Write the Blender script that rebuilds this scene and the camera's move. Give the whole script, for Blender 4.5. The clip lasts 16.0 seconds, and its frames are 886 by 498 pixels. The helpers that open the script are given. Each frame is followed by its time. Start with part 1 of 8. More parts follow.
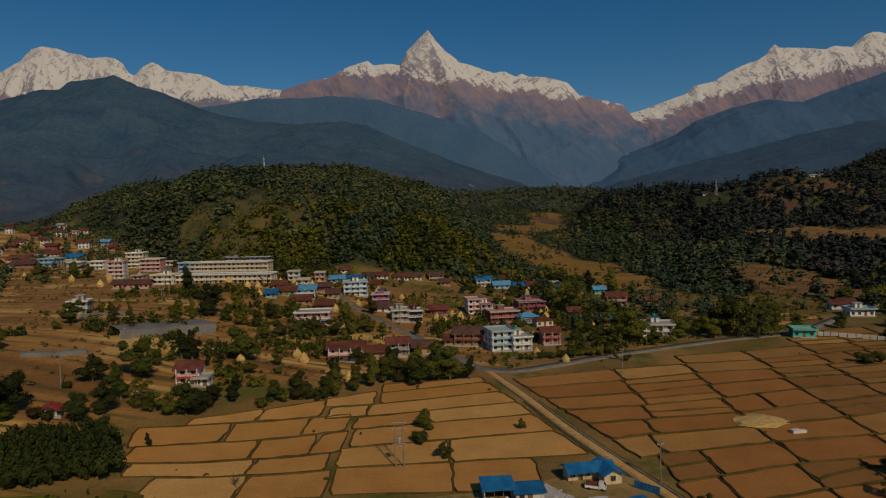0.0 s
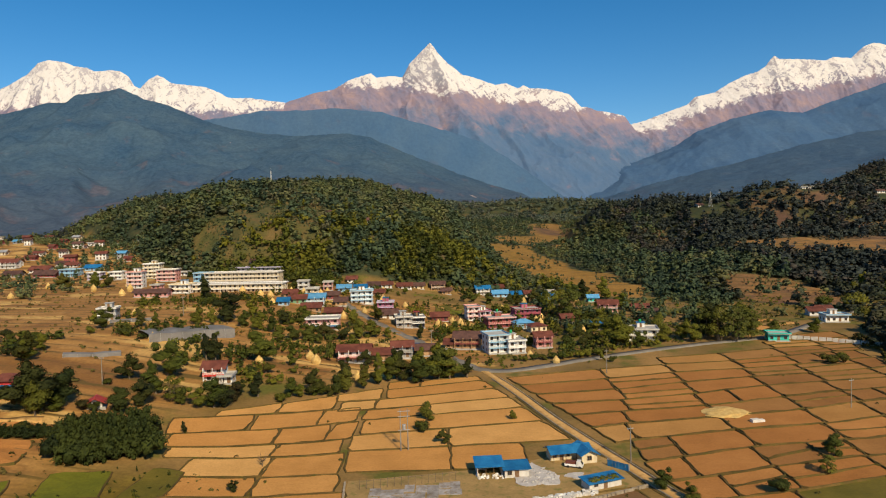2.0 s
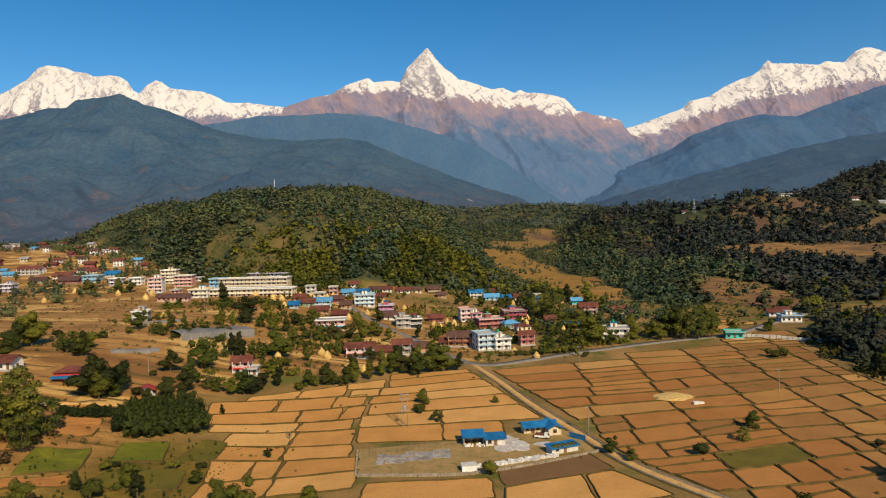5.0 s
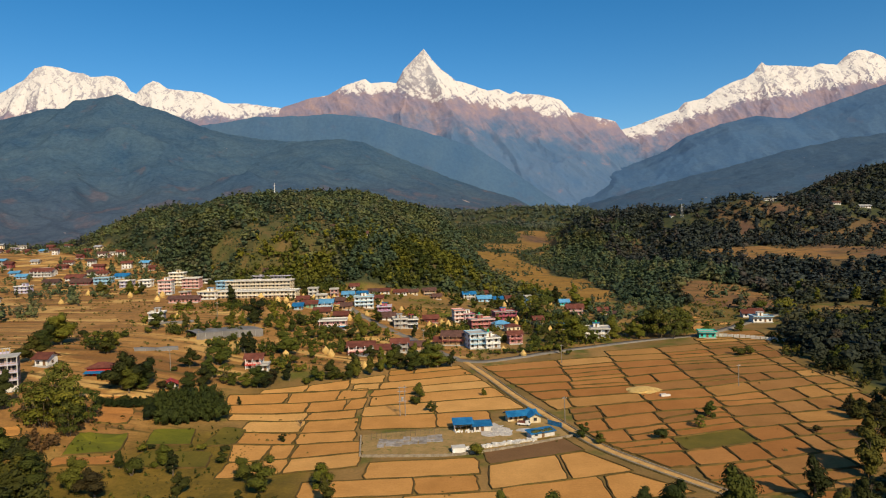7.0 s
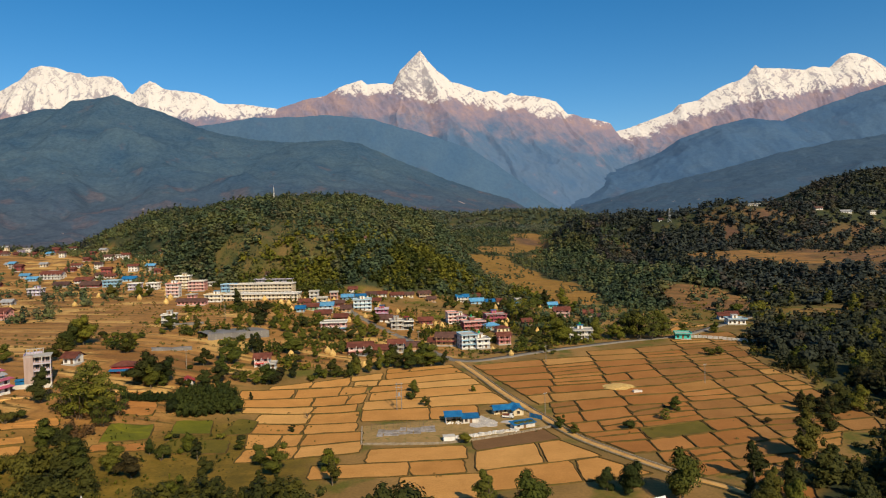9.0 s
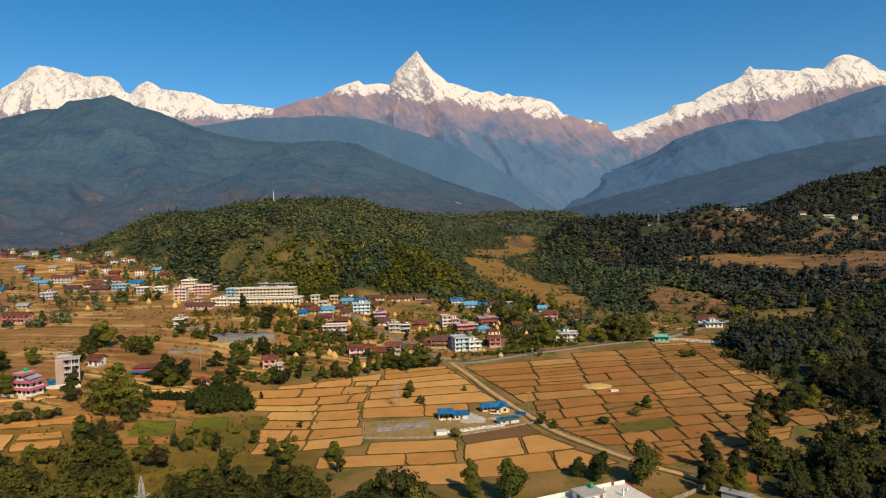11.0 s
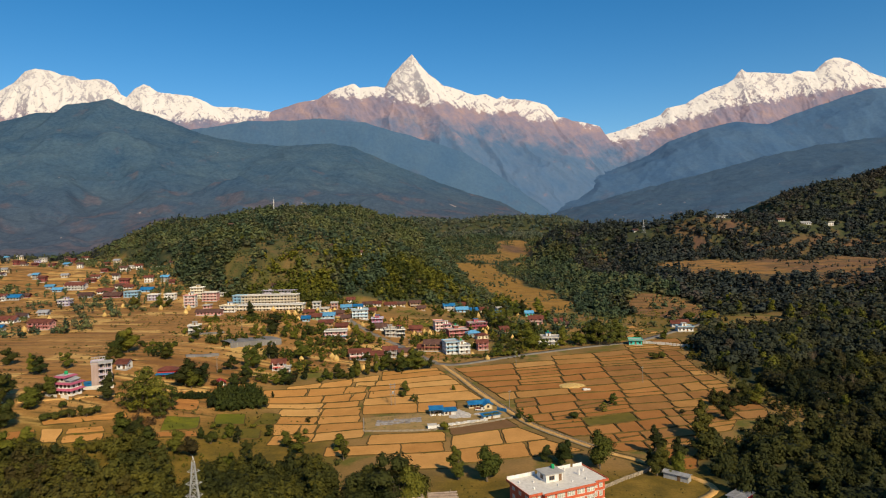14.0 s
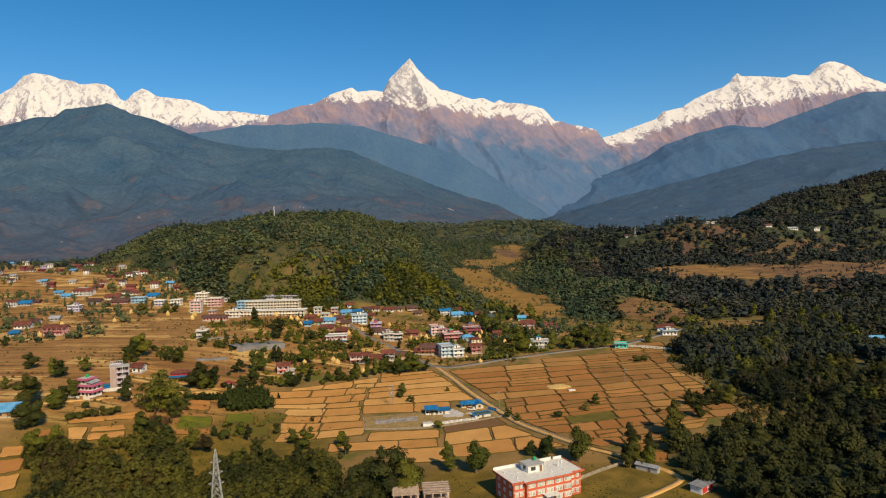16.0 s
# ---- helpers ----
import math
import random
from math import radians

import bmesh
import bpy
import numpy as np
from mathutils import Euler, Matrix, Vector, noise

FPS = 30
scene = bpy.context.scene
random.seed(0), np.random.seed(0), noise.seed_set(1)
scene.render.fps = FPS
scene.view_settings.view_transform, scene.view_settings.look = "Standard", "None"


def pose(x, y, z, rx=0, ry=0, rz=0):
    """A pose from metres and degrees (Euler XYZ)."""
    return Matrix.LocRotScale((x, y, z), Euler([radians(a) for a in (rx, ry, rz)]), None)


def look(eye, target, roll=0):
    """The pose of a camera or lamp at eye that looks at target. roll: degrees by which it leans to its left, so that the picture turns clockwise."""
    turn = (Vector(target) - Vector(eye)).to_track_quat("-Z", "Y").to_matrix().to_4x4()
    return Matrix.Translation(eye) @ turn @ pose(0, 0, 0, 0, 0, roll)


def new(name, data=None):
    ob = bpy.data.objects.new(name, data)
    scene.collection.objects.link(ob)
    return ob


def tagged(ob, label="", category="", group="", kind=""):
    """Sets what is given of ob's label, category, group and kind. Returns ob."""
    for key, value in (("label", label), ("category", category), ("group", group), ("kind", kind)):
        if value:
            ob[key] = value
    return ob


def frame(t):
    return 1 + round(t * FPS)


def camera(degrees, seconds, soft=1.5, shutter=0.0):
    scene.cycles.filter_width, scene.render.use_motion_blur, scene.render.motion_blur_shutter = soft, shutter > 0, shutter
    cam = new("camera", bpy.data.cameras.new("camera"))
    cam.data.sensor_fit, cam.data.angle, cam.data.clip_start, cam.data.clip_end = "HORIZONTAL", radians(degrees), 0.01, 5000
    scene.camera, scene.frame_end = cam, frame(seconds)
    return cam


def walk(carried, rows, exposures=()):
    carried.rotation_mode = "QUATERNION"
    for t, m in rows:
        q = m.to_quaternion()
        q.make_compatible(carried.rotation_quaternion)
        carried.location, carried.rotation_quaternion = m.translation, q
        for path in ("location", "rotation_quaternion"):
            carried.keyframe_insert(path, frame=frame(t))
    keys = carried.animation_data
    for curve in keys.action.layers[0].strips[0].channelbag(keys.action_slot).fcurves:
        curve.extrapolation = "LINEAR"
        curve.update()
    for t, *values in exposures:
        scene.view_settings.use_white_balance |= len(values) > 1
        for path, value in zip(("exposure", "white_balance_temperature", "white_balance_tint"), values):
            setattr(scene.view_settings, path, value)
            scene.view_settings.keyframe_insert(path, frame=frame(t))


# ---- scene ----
cam = camera(69.0, 16.0, soft=1.1)


def eye(x, y, z, pitch, yaw, roll):
    """A camera pose: degrees up, degrees to the right of north (+y), lean."""
    p, a = radians(pitch), radians(yaw)
    way = Vector((math.sin(a) * math.cos(p), math.cos(a) * math.cos(p), math.sin(p)))
    return look((x, y, z), Vector((x, y, z)) + way * 100, roll)


walk(cam, [
    (0, eye(-8.15, 189.56, 55.18, -3.06, -0.47, -1.29)),
    (0.5, eye(-7.85, 184.67, 55.39, -2.73, -0.58, -1.29)),
    (1, eye(-7.59, 179.65, 55.58, -2.51, -0.69, -1.30)),
    (1.5, eye(-7.35, 174.35, 55.85, -2.28, -0.68, -1.40)),
    (2.5, eye(-6.69, 162.95, 56.85, -2.02, -0.70, -1.40)),
    (3.5, eye(-6.11, 151.49, 57.96, -1.87, -0.59, -1.39)),
    (4, eye(-5.78, 145.69, 58.64, -1.84, -0.57, -1.49)),
    (6.5, eye(-4.33, 115.57, 63.49, -1.95, -0.27, -1.48)),
    (7, eye(-3.96, 109.69, 64.28, -1.89, -0.16, -1.47)),
    (9, eye(-2.76, 86.31, 68.71, -1.89, 0.21, -1.35)),
    (11.5, eye(-1.11, 56.65, 76.35, -2.00, 0.57, -1.33)),
    (12.5, eye(-0.27, 45.09, 78.73, -1.93, 0.68, -1.42)),
    (14.5, eye(1.15, 22.39, 84.36, -1.91, 0.93, -1.41)),
    (16, eye(2.36, 5.83, 87.74, -1.70, 1.06, -1.50)),
], exposures=[(0.0, -1.38, 6750, 10), (0.1, -0.95, 6750, 10), (0.2, -0.6, 6750, 10), (0.3, -0.32, 6750, 10), (0.4, -0.1, 6750, 10), (0.5, 0.0, 6750, 10), (16.0, 0.0, 6750, 10)])

# ---- world, sun ----
SUN_TO = Vector((0.42, -0.91, 0.0)).normalized()
SUN_UP = radians(37)
world = bpy.data.worlds.new("sky")
scene.world = world
world.use_nodes = True
wn = world.node_tree
sky = wn.nodes.new("ShaderNodeTexSky")
sky.sky_type = "NISHITA"
sky.sun_disc = False
sky.sun_elevation = SUN_UP
sky.sun_rotation = math.atan2(SUN_TO.x, SUN_TO.y)
sky.altitude = 1100
sky.air_density, sky.dust_density, sky.ozone_density = 1.0, 1.6, 3.0
tone = wn.nodes.new("ShaderNodeHueSaturation")
tone.inputs["Hue"].default_value = 0.497
tone.inputs["Saturation"].default_value = 1.38
wn.links.new(sky.outputs[0], tone.inputs["Color"])
wn.links.new(tone.outputs[0], wn.nodes["Background"].inputs["Color"])
wn.nodes["Background"].inputs["Strength"].default_value = 0.119
sun_data = bpy.data.lights.new("sun", "SUN")
sun_data.energy, sun_data.angle, sun_data.color = 5.0, radians(0.5), (1.0, 0.845, 0.58)
sun = new("sun", sun_data)
sun_dir = Vector((SUN_TO.x * math.cos(SUN_UP), SUN_TO.y * math.cos(SUN_UP), math.sin(SUN_UP)))
sun.matrix_world = look(sun_dir * 500, (0, 0, 0))

# ---- small helpers ----
def hash01(ix, iy, seed):
    h = (ix.astype(np.int64) * 374761393 + iy.astype(np.int64) * 668265263 + seed * 974634541) & 0xFFFFFFFF
    h = ((h ^ (h >> 13)) * 1274126177) & 0xFFFFFFFF
    return ((h ^ (h >> 16)) & 0xFFFF) / 65535.0


def vnoise(x, y, seed=0):
    """Smooth lattice noise, 0 to 1."""
    x, y = np.asarray(x, float), np.asarray(y, float)
    ix, iy = np.floor(x), np.floor(y)
    fx, fy = x - ix, y - iy
    fx, fy = fx * fx * (3 - 2 * fx), fy * fy * (3 - 2 * fy)
    a, b = hash01(ix, iy, seed), hash01(ix + 1, iy, seed)
    c, d = hash01(ix, iy + 1, seed), hash01(ix + 1, iy + 1, seed)
    return (a + (b - a) * fx) * (1 - fy) + (c + (d - c) * fx) * fy


def fbm(x, y, octaves=4, seed=0, gain=0.5):
    total, amp, norm = 0.0, 1.0, 0.0
    for k in range(octaves):
        total = total + amp * vnoise(x * 2 ** k + 17.3 * k, y * 2 ** k - 9.1 * k, seed + k)
        norm += amp
        amp *= gain
    return total / norm


def ridged(x, y, octaves=5, seed=0, gain=0.5):
    total, amp, norm = 0.0, 1.0, 0.0
    for k in range(octaves):
        n = 1 - np.abs(2 * vnoise(x * 2 ** k + 31.7 * k, y * 2 ** k + 11.9 * k, seed + k) - 1)
        total = total + amp * n * n
        norm += amp
        amp *= gain
    return total / norm


def sstep(a, b, x):
    u = np.clip((np.asarray(x, float) - a) / (b - a), 0, 1)
    return u * u * (3 - 2 * u)


# ---- the lie of the land ----
def land_smooth(x, y):
    x, y = np.asarray(x, float), np.asarray(y, float)
    z = 3.0 * sstep(300, 395, y) + 0.02 * np.clip(y - 390, 0, 200)
    z = z + 16 * sstep(20, 165, -x - 0.3 * (380 - y)) * sstep(150, 300, y)
    z = z + 0.012 * np.clip(y - 600, 0, 1400) * sstep(0, 300, -x)
    # the glen between the hill and the ridge climbs gently
    z = z + np.interp(y, [595, 772, 933, 1217, 1293, 1400], [0, 4, 17, 31, 38, 44]) * sstep(-80, 40, x) * (1 - sstep(1420, 2200, y))
    # the terraces west of the hill climb towards it
    z = z + 22 * sstep(555, 800, y) * sstep(130, 235, -x) - 46 * sstep(950, 1600, y) * sstep(100, 400, -x)
    # wooded hill behind the village: a steep front, then a long shoulder to the crest
    foot = hill_foot(x)
    crest = np.interp(x, [-600, -560, -523, -497, -464, -435, -408, -359, -297, -250, -214, -124, -77, -40, -10, 20, 50], [0, 30, 46, 60, 78, 92, 103, 99, 107, 117, 115, 115, 102, 91, 76, 46, 0])
    u = np.clip((y + 22 * (fbm(x / 70, y / 70, 2, 5) - 0.5) - foot) / (1050 - foot), 0, 1)
    rise = sstep(0, 0.10, u) * (u + 0.02) ** (0.42 + 0.1 * sstep(-230, -300, x))
    up = (crest - z) * rise * (1 - 0.8 * sstep(1080, 1380, y))
    z = z + np.clip(up, 0, None)
    # the bench of terraces below the ridge
    shelf = sstep(238, 268, x) * sstep(622, 684, y + 0.28 * np.clip(x - 260, 0, 200))
    z = z + shelf * (22 - np.interp(y, [595, 680, 772, 933], [0, 1.5, 0, 11]))
    # a terraced slope leads up to it
    z = z + 15 * sstep(575, 655, y) * sstep(140, 185, x) * (1 - sstep(225, 268, x)) * (1 - sstep(690, 780, y))
    # ridge on the other side of the glen, and a darker one behind it
    crest = np.interp(x, [128, 150, 170, 195, 227, 253, 315, 365, 398, 447, 481, 518, 561, 800, 1400], [0, 28, 52, 72, 78, 80, 80, 90, 88, 89, 85, 87, 88, 120, 180])
    top = np.interp(x, [130, 200, 260, 330, 400, 600, 1400], [1040, 1020, 975, 915, 897, 930, 1100])
    toe = np.interp(x, [130, 200, 260, 330, 1400], [850, 835, 815, 806, 830])
    u = np.clip((y + 24 * (fbm(x / 60, y / 60, 3, 8) - 0.5) - toe) / (top - toe), 0, 1)
    z = z + np.clip(crest - z, 0, None) * (0.35 * u + 0.65 * u * u * (3 - 2 * u)) * (1 - 0.75 * sstep(0, 220, y - top))
    crest = np.interp(x, [540, 590, 625, 677, 735, 900, 1400], [0, 108, 122, 138, 149, 180, 230])
    z = np.maximum(z, crest * sstep(940, 1150, y) * (1 - 0.7 * sstep(1180, 1500, y)))
    # low wooded saddle that closes the glen
    crest = np.interp(x, [-420, -330, -200, -38, 36, 83, 137, 210, 290, 341, 430, 520], [0, 60, 98, 101, 94, 95, 103, 100, 99, 82, 60, 0])
    z = np.maximum(z, crest * sstep(1285, 1510, y + 60 * (fbm(x / 110, y / 110, 2, 12) - 0.5)) * (1 - 0.8 * sstep(1540, 1900, y)))
    rough = sstep(600, 740, y) * (1 - sstep(1700, 2200, y)) * (1 - 0.75 * np.exp(-((x - glen_line(y)[0]) / (1.2 * glen_line(y)[1])) ** 4))
    return z + rough * 8 * (fbm(x / 45, y / 45, 3, 3) - 0.5)


def hill_foot(x):
    """How far north the open ground reaches before the wooded hill."""
    return np.interp(x, [-560, -470, -400, -330, -297, -265, -242, -215, -200, -175, -110, -63, -17, 24, 80], [1000, 930, 850, 795, 772, 700, 662, 638, 617, 601, 579, 572, 592, 603, 580])


def glen_line(y):
    """The middle of the terraced glen, and how wide it is to either side."""
    return np.interp(y, [565, 594, 650, 772, 850, 930, 1066, 1217, 1290, 1400], [118, 112, 90, 97, 108, 88, 118, 150, 195, 140]), np.interp(y, [565, 700, 930, 1290], [26, 27, 44, 62])


def inside(x, y, corners, soft):
    """1 inside a plot of the plan, 0 outside, fading over its edge."""
    x, y = np.asarray(x, float), np.asarray(y, float)
    far, odd = np.full(np.broadcast(x, y).shape, 1e9), np.zeros(np.broadcast(x, y).shape, bool)
    for (ax, ay), (bx, by) in zip(corners, corners[1:] + corners[:1]):
        k = np.clip(((x - ax) * (bx - ax) + (y - ay) * (by - ay)) / ((bx - ax) ** 2 + (by - ay) ** 2), 0, 1)
        far = np.minimum(far, np.hypot(x - ax - k * (bx - ax), y - ay - k * (by - ay)))
        odd ^= ((ay > y) != (by > y)) & (x < (bx - ax) * (y - ay) / (by - ay + 1e-9) + ax)
    return sstep(-soft, soft, np.where(odd, far, -far))


GLEN_LOW = [(28, 900), (85, 925), (106, 821), (126, 730), (136, 645), (118, 586), (80, 590), (62, 687), (46, 745), (38, 815)]
GLEN_HIGH = [(31, 930), (62, 1002), (105, 1065), (120, 1248), (179, 1302), (174, 1110), (157, 1004), (127, 932), (90, 928)]
SLOPE_PLOTS = [(166, 603), (189, 622), (208, 622), (221, 612), (240, 585), (224, 534), (182, 541), (165, 570)]
BALD = [(-192, 650), (-178, 690), (-160, 728), (-130, 722), (-92, 652), (-98, 626), (-108, 612), (-132, 606), (-163, 616), (-188, 630)]


def terrace_mask(x, y):
    left = sstep(70, 95, -x - 0.15 * (380 - y)) * sstep(255, 300, y) * (1 - sstep(-14, 4, y - hill_foot(x)))
    left = left * (1 - sstep(880, 1080, y))
    left = np.maximum(left, sstep(395, 410, y - 0.35 * x) * (1 - sstep(540, 560, y)) * (x > -90) * (x < 10))
    wx, wy = x + 5 * np.sin(y / 17), y + 5 * np.sin(x / 13)
    glen = np.maximum(inside(wx, wy, GLEN_LOW, 5), inside(wx, wy, GLEN_HIGH, 7) * (1 - inside(wx, wy, [(92, 935), (150, 1000), (128, 1010), (96, 965)], 6)))
    bench = inside(x + 3 * np.sin(y / 9), y + 3 * np.sin(x / 8), SLOPE_PLOTS, 3)
    bench = np.maximum(bench, sstep(250, 275, x) * sstep(0, 8, y - 684 + 0.28 * np.clip(x - 260, 0, 200) - 6 * np.sin(x / 14)) * (1 - sstep(800, 812, y + 6 * np.sin(x / 19))))
    return np.clip(left + glen + bench, 0, 1)


def terrace_strip(x, y):
    """Which strip of the terraces a point lies on, how far across it, and a shade for each piece of strip."""
    x, y = np.asarray(x, float), np.asarray(y, float)
    wide = 6.5 + 2.5 * vnoise(x / 400, y / 160, 31) + 0.03 * np.clip(y - 560, 0, 400)
    wide = np.where((x > 30) & (y > 540), np.where((x > 245) & (y > 625), 21.0, np.where(y > 640, 14.0, 8.0)), wide)
    q = (y + 0.12 * x + 16 * fbm(x / 110, y / 70, 3, 21) + 3 * fbm(x / 25, y / 25, 2, 22)) / 8.0 * 8.0 / np.round(wide)
    level = np.floor(q)
    cell = np.floor((x + 40 * hash01(level, level, 5)) / (26 + 30 * hash01(level, level * 0, 6)))
    return level, q - level, hash01(level, cell, 9)


def land(x, y):
    """Height of the ground."""
    z = land_smooth(x, y)
    level, f, _ = terrace_strip(x, y)
    return z + terrace_mask(x, y) * (0.32 * np.exp(-((f - 0.5) / 0.07) ** 2) - (0.5 + 1.1 * ((np.asarray(x) > 30) & (np.asarray(y) > 540))) * (f - 0.5))


def hill_bald(x, y):
    """The open grassy spur on the front of the hill."""
    open_ground = inside(x + 9 * np.sin(y / 11), y + 7 * np.sin(x / 9), BALD, 8)
    clump = np.exp(-((x + 121) / 7) ** 4 - ((y - 650) / 7) ** 4) + np.exp(-((x + 165) / 9) ** 4 - ((y - 634) / 8) ** 4)
    return np.clip(open_ground * (1 - 0.9 * np.clip(clump, 0, 1)) * (0.75 + 0.9 * (fbm(x / 22, y / 22, 3, 71) - 0.3)), 0, 1)


def open_front(x, y):
    """The clearing below the terraced slope by the road, where trees stand few and low."""
    return 0.75 * np.exp(-((x - 200) / 46) ** 6 - ((y - 530) / 40) ** 6)


def red_earth(x, y):
    """Bare reddish slips on the ridge, the spur and the hill."""
    out = 0.0
    for cx, cy, rx, ry in ((336, 872, 16, 28), (350, 846, 12, 10), (392, 872, 26, 12), (222, 892, 15, 14), (372, 892, 14, 8), (430, 835, 40, 9), (520, 850, 60, 14), (-120, 704, 18, 9), (140, 1150, 22, 60)):
        out = out + np.exp(-((x - cx + 6 * np.sin(y / 7)) / rx) ** 4 - ((y - cy) / ry) ** 4)
    out = out + 0.75 * inside(x, y, SLOPE_PLOTS, 6) + (0.35 + 0.55 * sstep(330, 420, x)) * (x > 250) * (y > 620) * (y < 815)
    return np.clip(out * (0.6 + 1.2 * (fbm(x / 14, y / 14, 3, 133) - 0.3)), 0, 1)


def hill_wood(x, y):
    """How thick the wood stands on the hills."""
    d = sstep(-2, 10, y - hill_foot(x) - 6 * np.sin(x / 17) - 11 * np.exp(-((x + 40) / 36) ** 4)) * sstep(-600, -520, x) * (1 - 0.9 * terrace_mask(x, y))
    return np.clip(d * (0.97 - 0.96 * hill_bald(x, y)) * (0.62 + 0.6 * sstep(0.36, 0.50, fbm(x / 40, y / 40, 3, 77))), 0, 1)


def ridge_wood(x, y):
    d = sstep(120, 150, x) * sstep(545, 575, y) * (1 - 0.95 * terrace_mask(x, y))
    d = np.maximum(d, (y > 1300) * (x > -250))
    for cx, cy in ((392, 888), (470, 883), (502, 879), (536, 881), (283, 912), (289, 905)):
        d = d * (1 - np.exp(-((x - cx) / 13) ** 4 - ((y - cy) / 17) ** 4))
    d = d * (1 - 0.85 * open_front(x, y)) * (1 - 0.8 * red_earth(x, y))
    return d * (x < 0.72 * y + 40) * (1 - (x > 262) * (y > 640) * terrace_mask(x, y + 14)) * (0.45 + 0.7 * sstep(0.36, 0.47, fbm(x / 50, y / 50, 3, 91)))


def edge_wood(x, y):
    """The wood along the eastern edge of the fields."""
    edge = np.interp(y, [100, 200, 224, 233, 245, 256, 263, 269, 275, 287, 300, 335, 368, 396, 440, 467, 500, 535, 560, 600], [96, 92, 86, 86, 89, 95, 106, 126, 154, 163, 160, 154, 151, 151, 164, 186, 200, 190, 150, 140])
    glade = np.exp(-((x - 254) / 46) ** 4 - ((y - 522 - 0.2 * (x - 250)) / 34) ** 4) + 0.8 * np.exp(-((x - 252) / 16) ** 4 - ((y - 388) / 12) ** 4)
    return sstep(0, 6, x - edge) * (1 - 0.88 * np.clip(glade, 0, 1)) * (1 - terrace_mask(x, y)) * (1 - 0.85 * open_front(x, y)) * (x < 0.72 * y + 25)


# ---- materials ----
def material(name, build):
    m = bpy.data.materials.new(name)
    m.use_nodes = True
    nt = m.node_tree
    bsdf = nt.nodes["Principled BSDF"]
    bsdf.inputs["Specular IOR Level"].default_value = 0.25
    build(nt, bsdf)
    return m


def coords(nt):
    return nt.nodes.new("ShaderNodeNewGeometry").outputs["Position"]


def noise_node(nt, scale, detail=4, rough=0.55, vec=None, stretch=None):
    n = nt.nodes.new("ShaderNodeTexNoise")
    n.inputs["Scale"].default_value, n.inputs["Detail"].default_value, n.inputs["Roughness"].default_value = scale, detail, rough
    v = vec or coords(nt)
    if stretch:
        mp = nt.nodes.new("ShaderNodeMapping")
        mp.inputs["Scale"].default_value = stretch
        nt.links.new(v, mp.inputs["Vector"])
        v = mp.outputs[0]
    nt.links.new(v, n.inputs["Vector"])
    return n.outputs["Fac"]


def ramp(nt, fac, stops):
    r = nt.nodes.new("ShaderNodeValToRGB")
    while len(r.color_ramp.elements) < len(stops):
        r.color_ramp.elements.new(0.5)
    for e, (p, c) in zip(r.color_ramp.elements, stops):
        e.position = p
        e.color = (*c, 1) if len(c) == 3 else c
    nt.links.new(fac, r.inputs[0])
    return r.outputs[0]


def mix(nt, fac, a, b, mode="MIX"):
    n = nt.nodes.new("ShaderNodeMix")
    n.data_type, n.blend_type = "RGBA", mode
    for value, sock in ((fac, n.inputs[0]), (a, n.inputs[6]), (b, n.inputs[7])):
        if isinstance(value, bpy.types.NodeSocket):
            nt.links.new(value, sock)
        elif isinstance(value, (int, float)):
            sock.default_value = value
        else:
            sock.default_value = (*value, 1)
    return n.outputs[2]


def calc(nt, op, a, b=0.0, c=0.0):
    n = nt.nodes.new("ShaderNodeMath")
    n.operation = op
    for value, sock in zip((a, b, c), n.inputs):
        if isinstance(value, bpy.types.NodeSocket):
            nt.links.new(value, sock)
        else:
            sock.default_value = value
    return n.outputs[0]


def span(nt, value, lo, hi, smooth=True):
    n = nt.nodes.new("ShaderNodeMapRange")
    n.interpolation_type = "SMOOTHSTEP" if smooth else "LINEAR"
    nt.links.new(value, n.inputs[0])
    n.inputs[1].default_value, n.inputs[2].default_value = lo, hi
    return n.outputs[0]


def bump(nt, bsdf, height, strength, distance):
    b = nt.nodes.new("ShaderNodeBump")
    b.inputs["Strength"].default_value, b.inputs["Distance"].default_value = strength, distance
    nt.links.new(height, b.inputs["Height"])
    nt.links.new(b.outputs[0], bsdf.inputs["Normal"])


def two_tone(name, c1, c2, scale=0.5, rough=0.9, fine=6.0, relief=0.02, c3=None, rnd=0.0, metallic=0.0):
    """Colour that wanders between tones at two scales, with fine relief; rnd: how far single objects differ."""
    def build(nt, bsdf):
        big, small = noise_node(nt, scale, 4), noise_node(nt, fine, 3)
        col = ramp(nt, big, [(0.32, c1), (0.68, c2)])
        if c3:
            col = mix(nt, span(nt, noise_node(nt, scale * 2.7, 5), 0.52, 0.72), col, c3)
        col = mix(nt, 0.35, col, ramp(nt, small, [(0.3, (0.45, 0.45, 0.45)), (0.7, (1, 1, 1))]), "MULTIPLY")
        if rnd:
            oi = nt.nodes.new("ShaderNodeObjectInfo").outputs["Random"]
            hsv = nt.nodes.new("ShaderNodeHueSaturation")
            nt.links.new(calc(nt, "MULTIPLY_ADD", oi, rnd, 1 - rnd / 2), hsv.inputs["Value"])
            nt.links.new(col, hsv.inputs["Color"])
            col = hsv.outputs[0]
        nt.links.new(col, bsdf.inputs["Base Color"])
        bsdf.inputs["Roughness"].default_value = rough
        bsdf.inputs["Metallic"].default_value = metallic
        if relief:
            bump(nt, bsdf, small, 0.6, relief)
    return material(name, build)


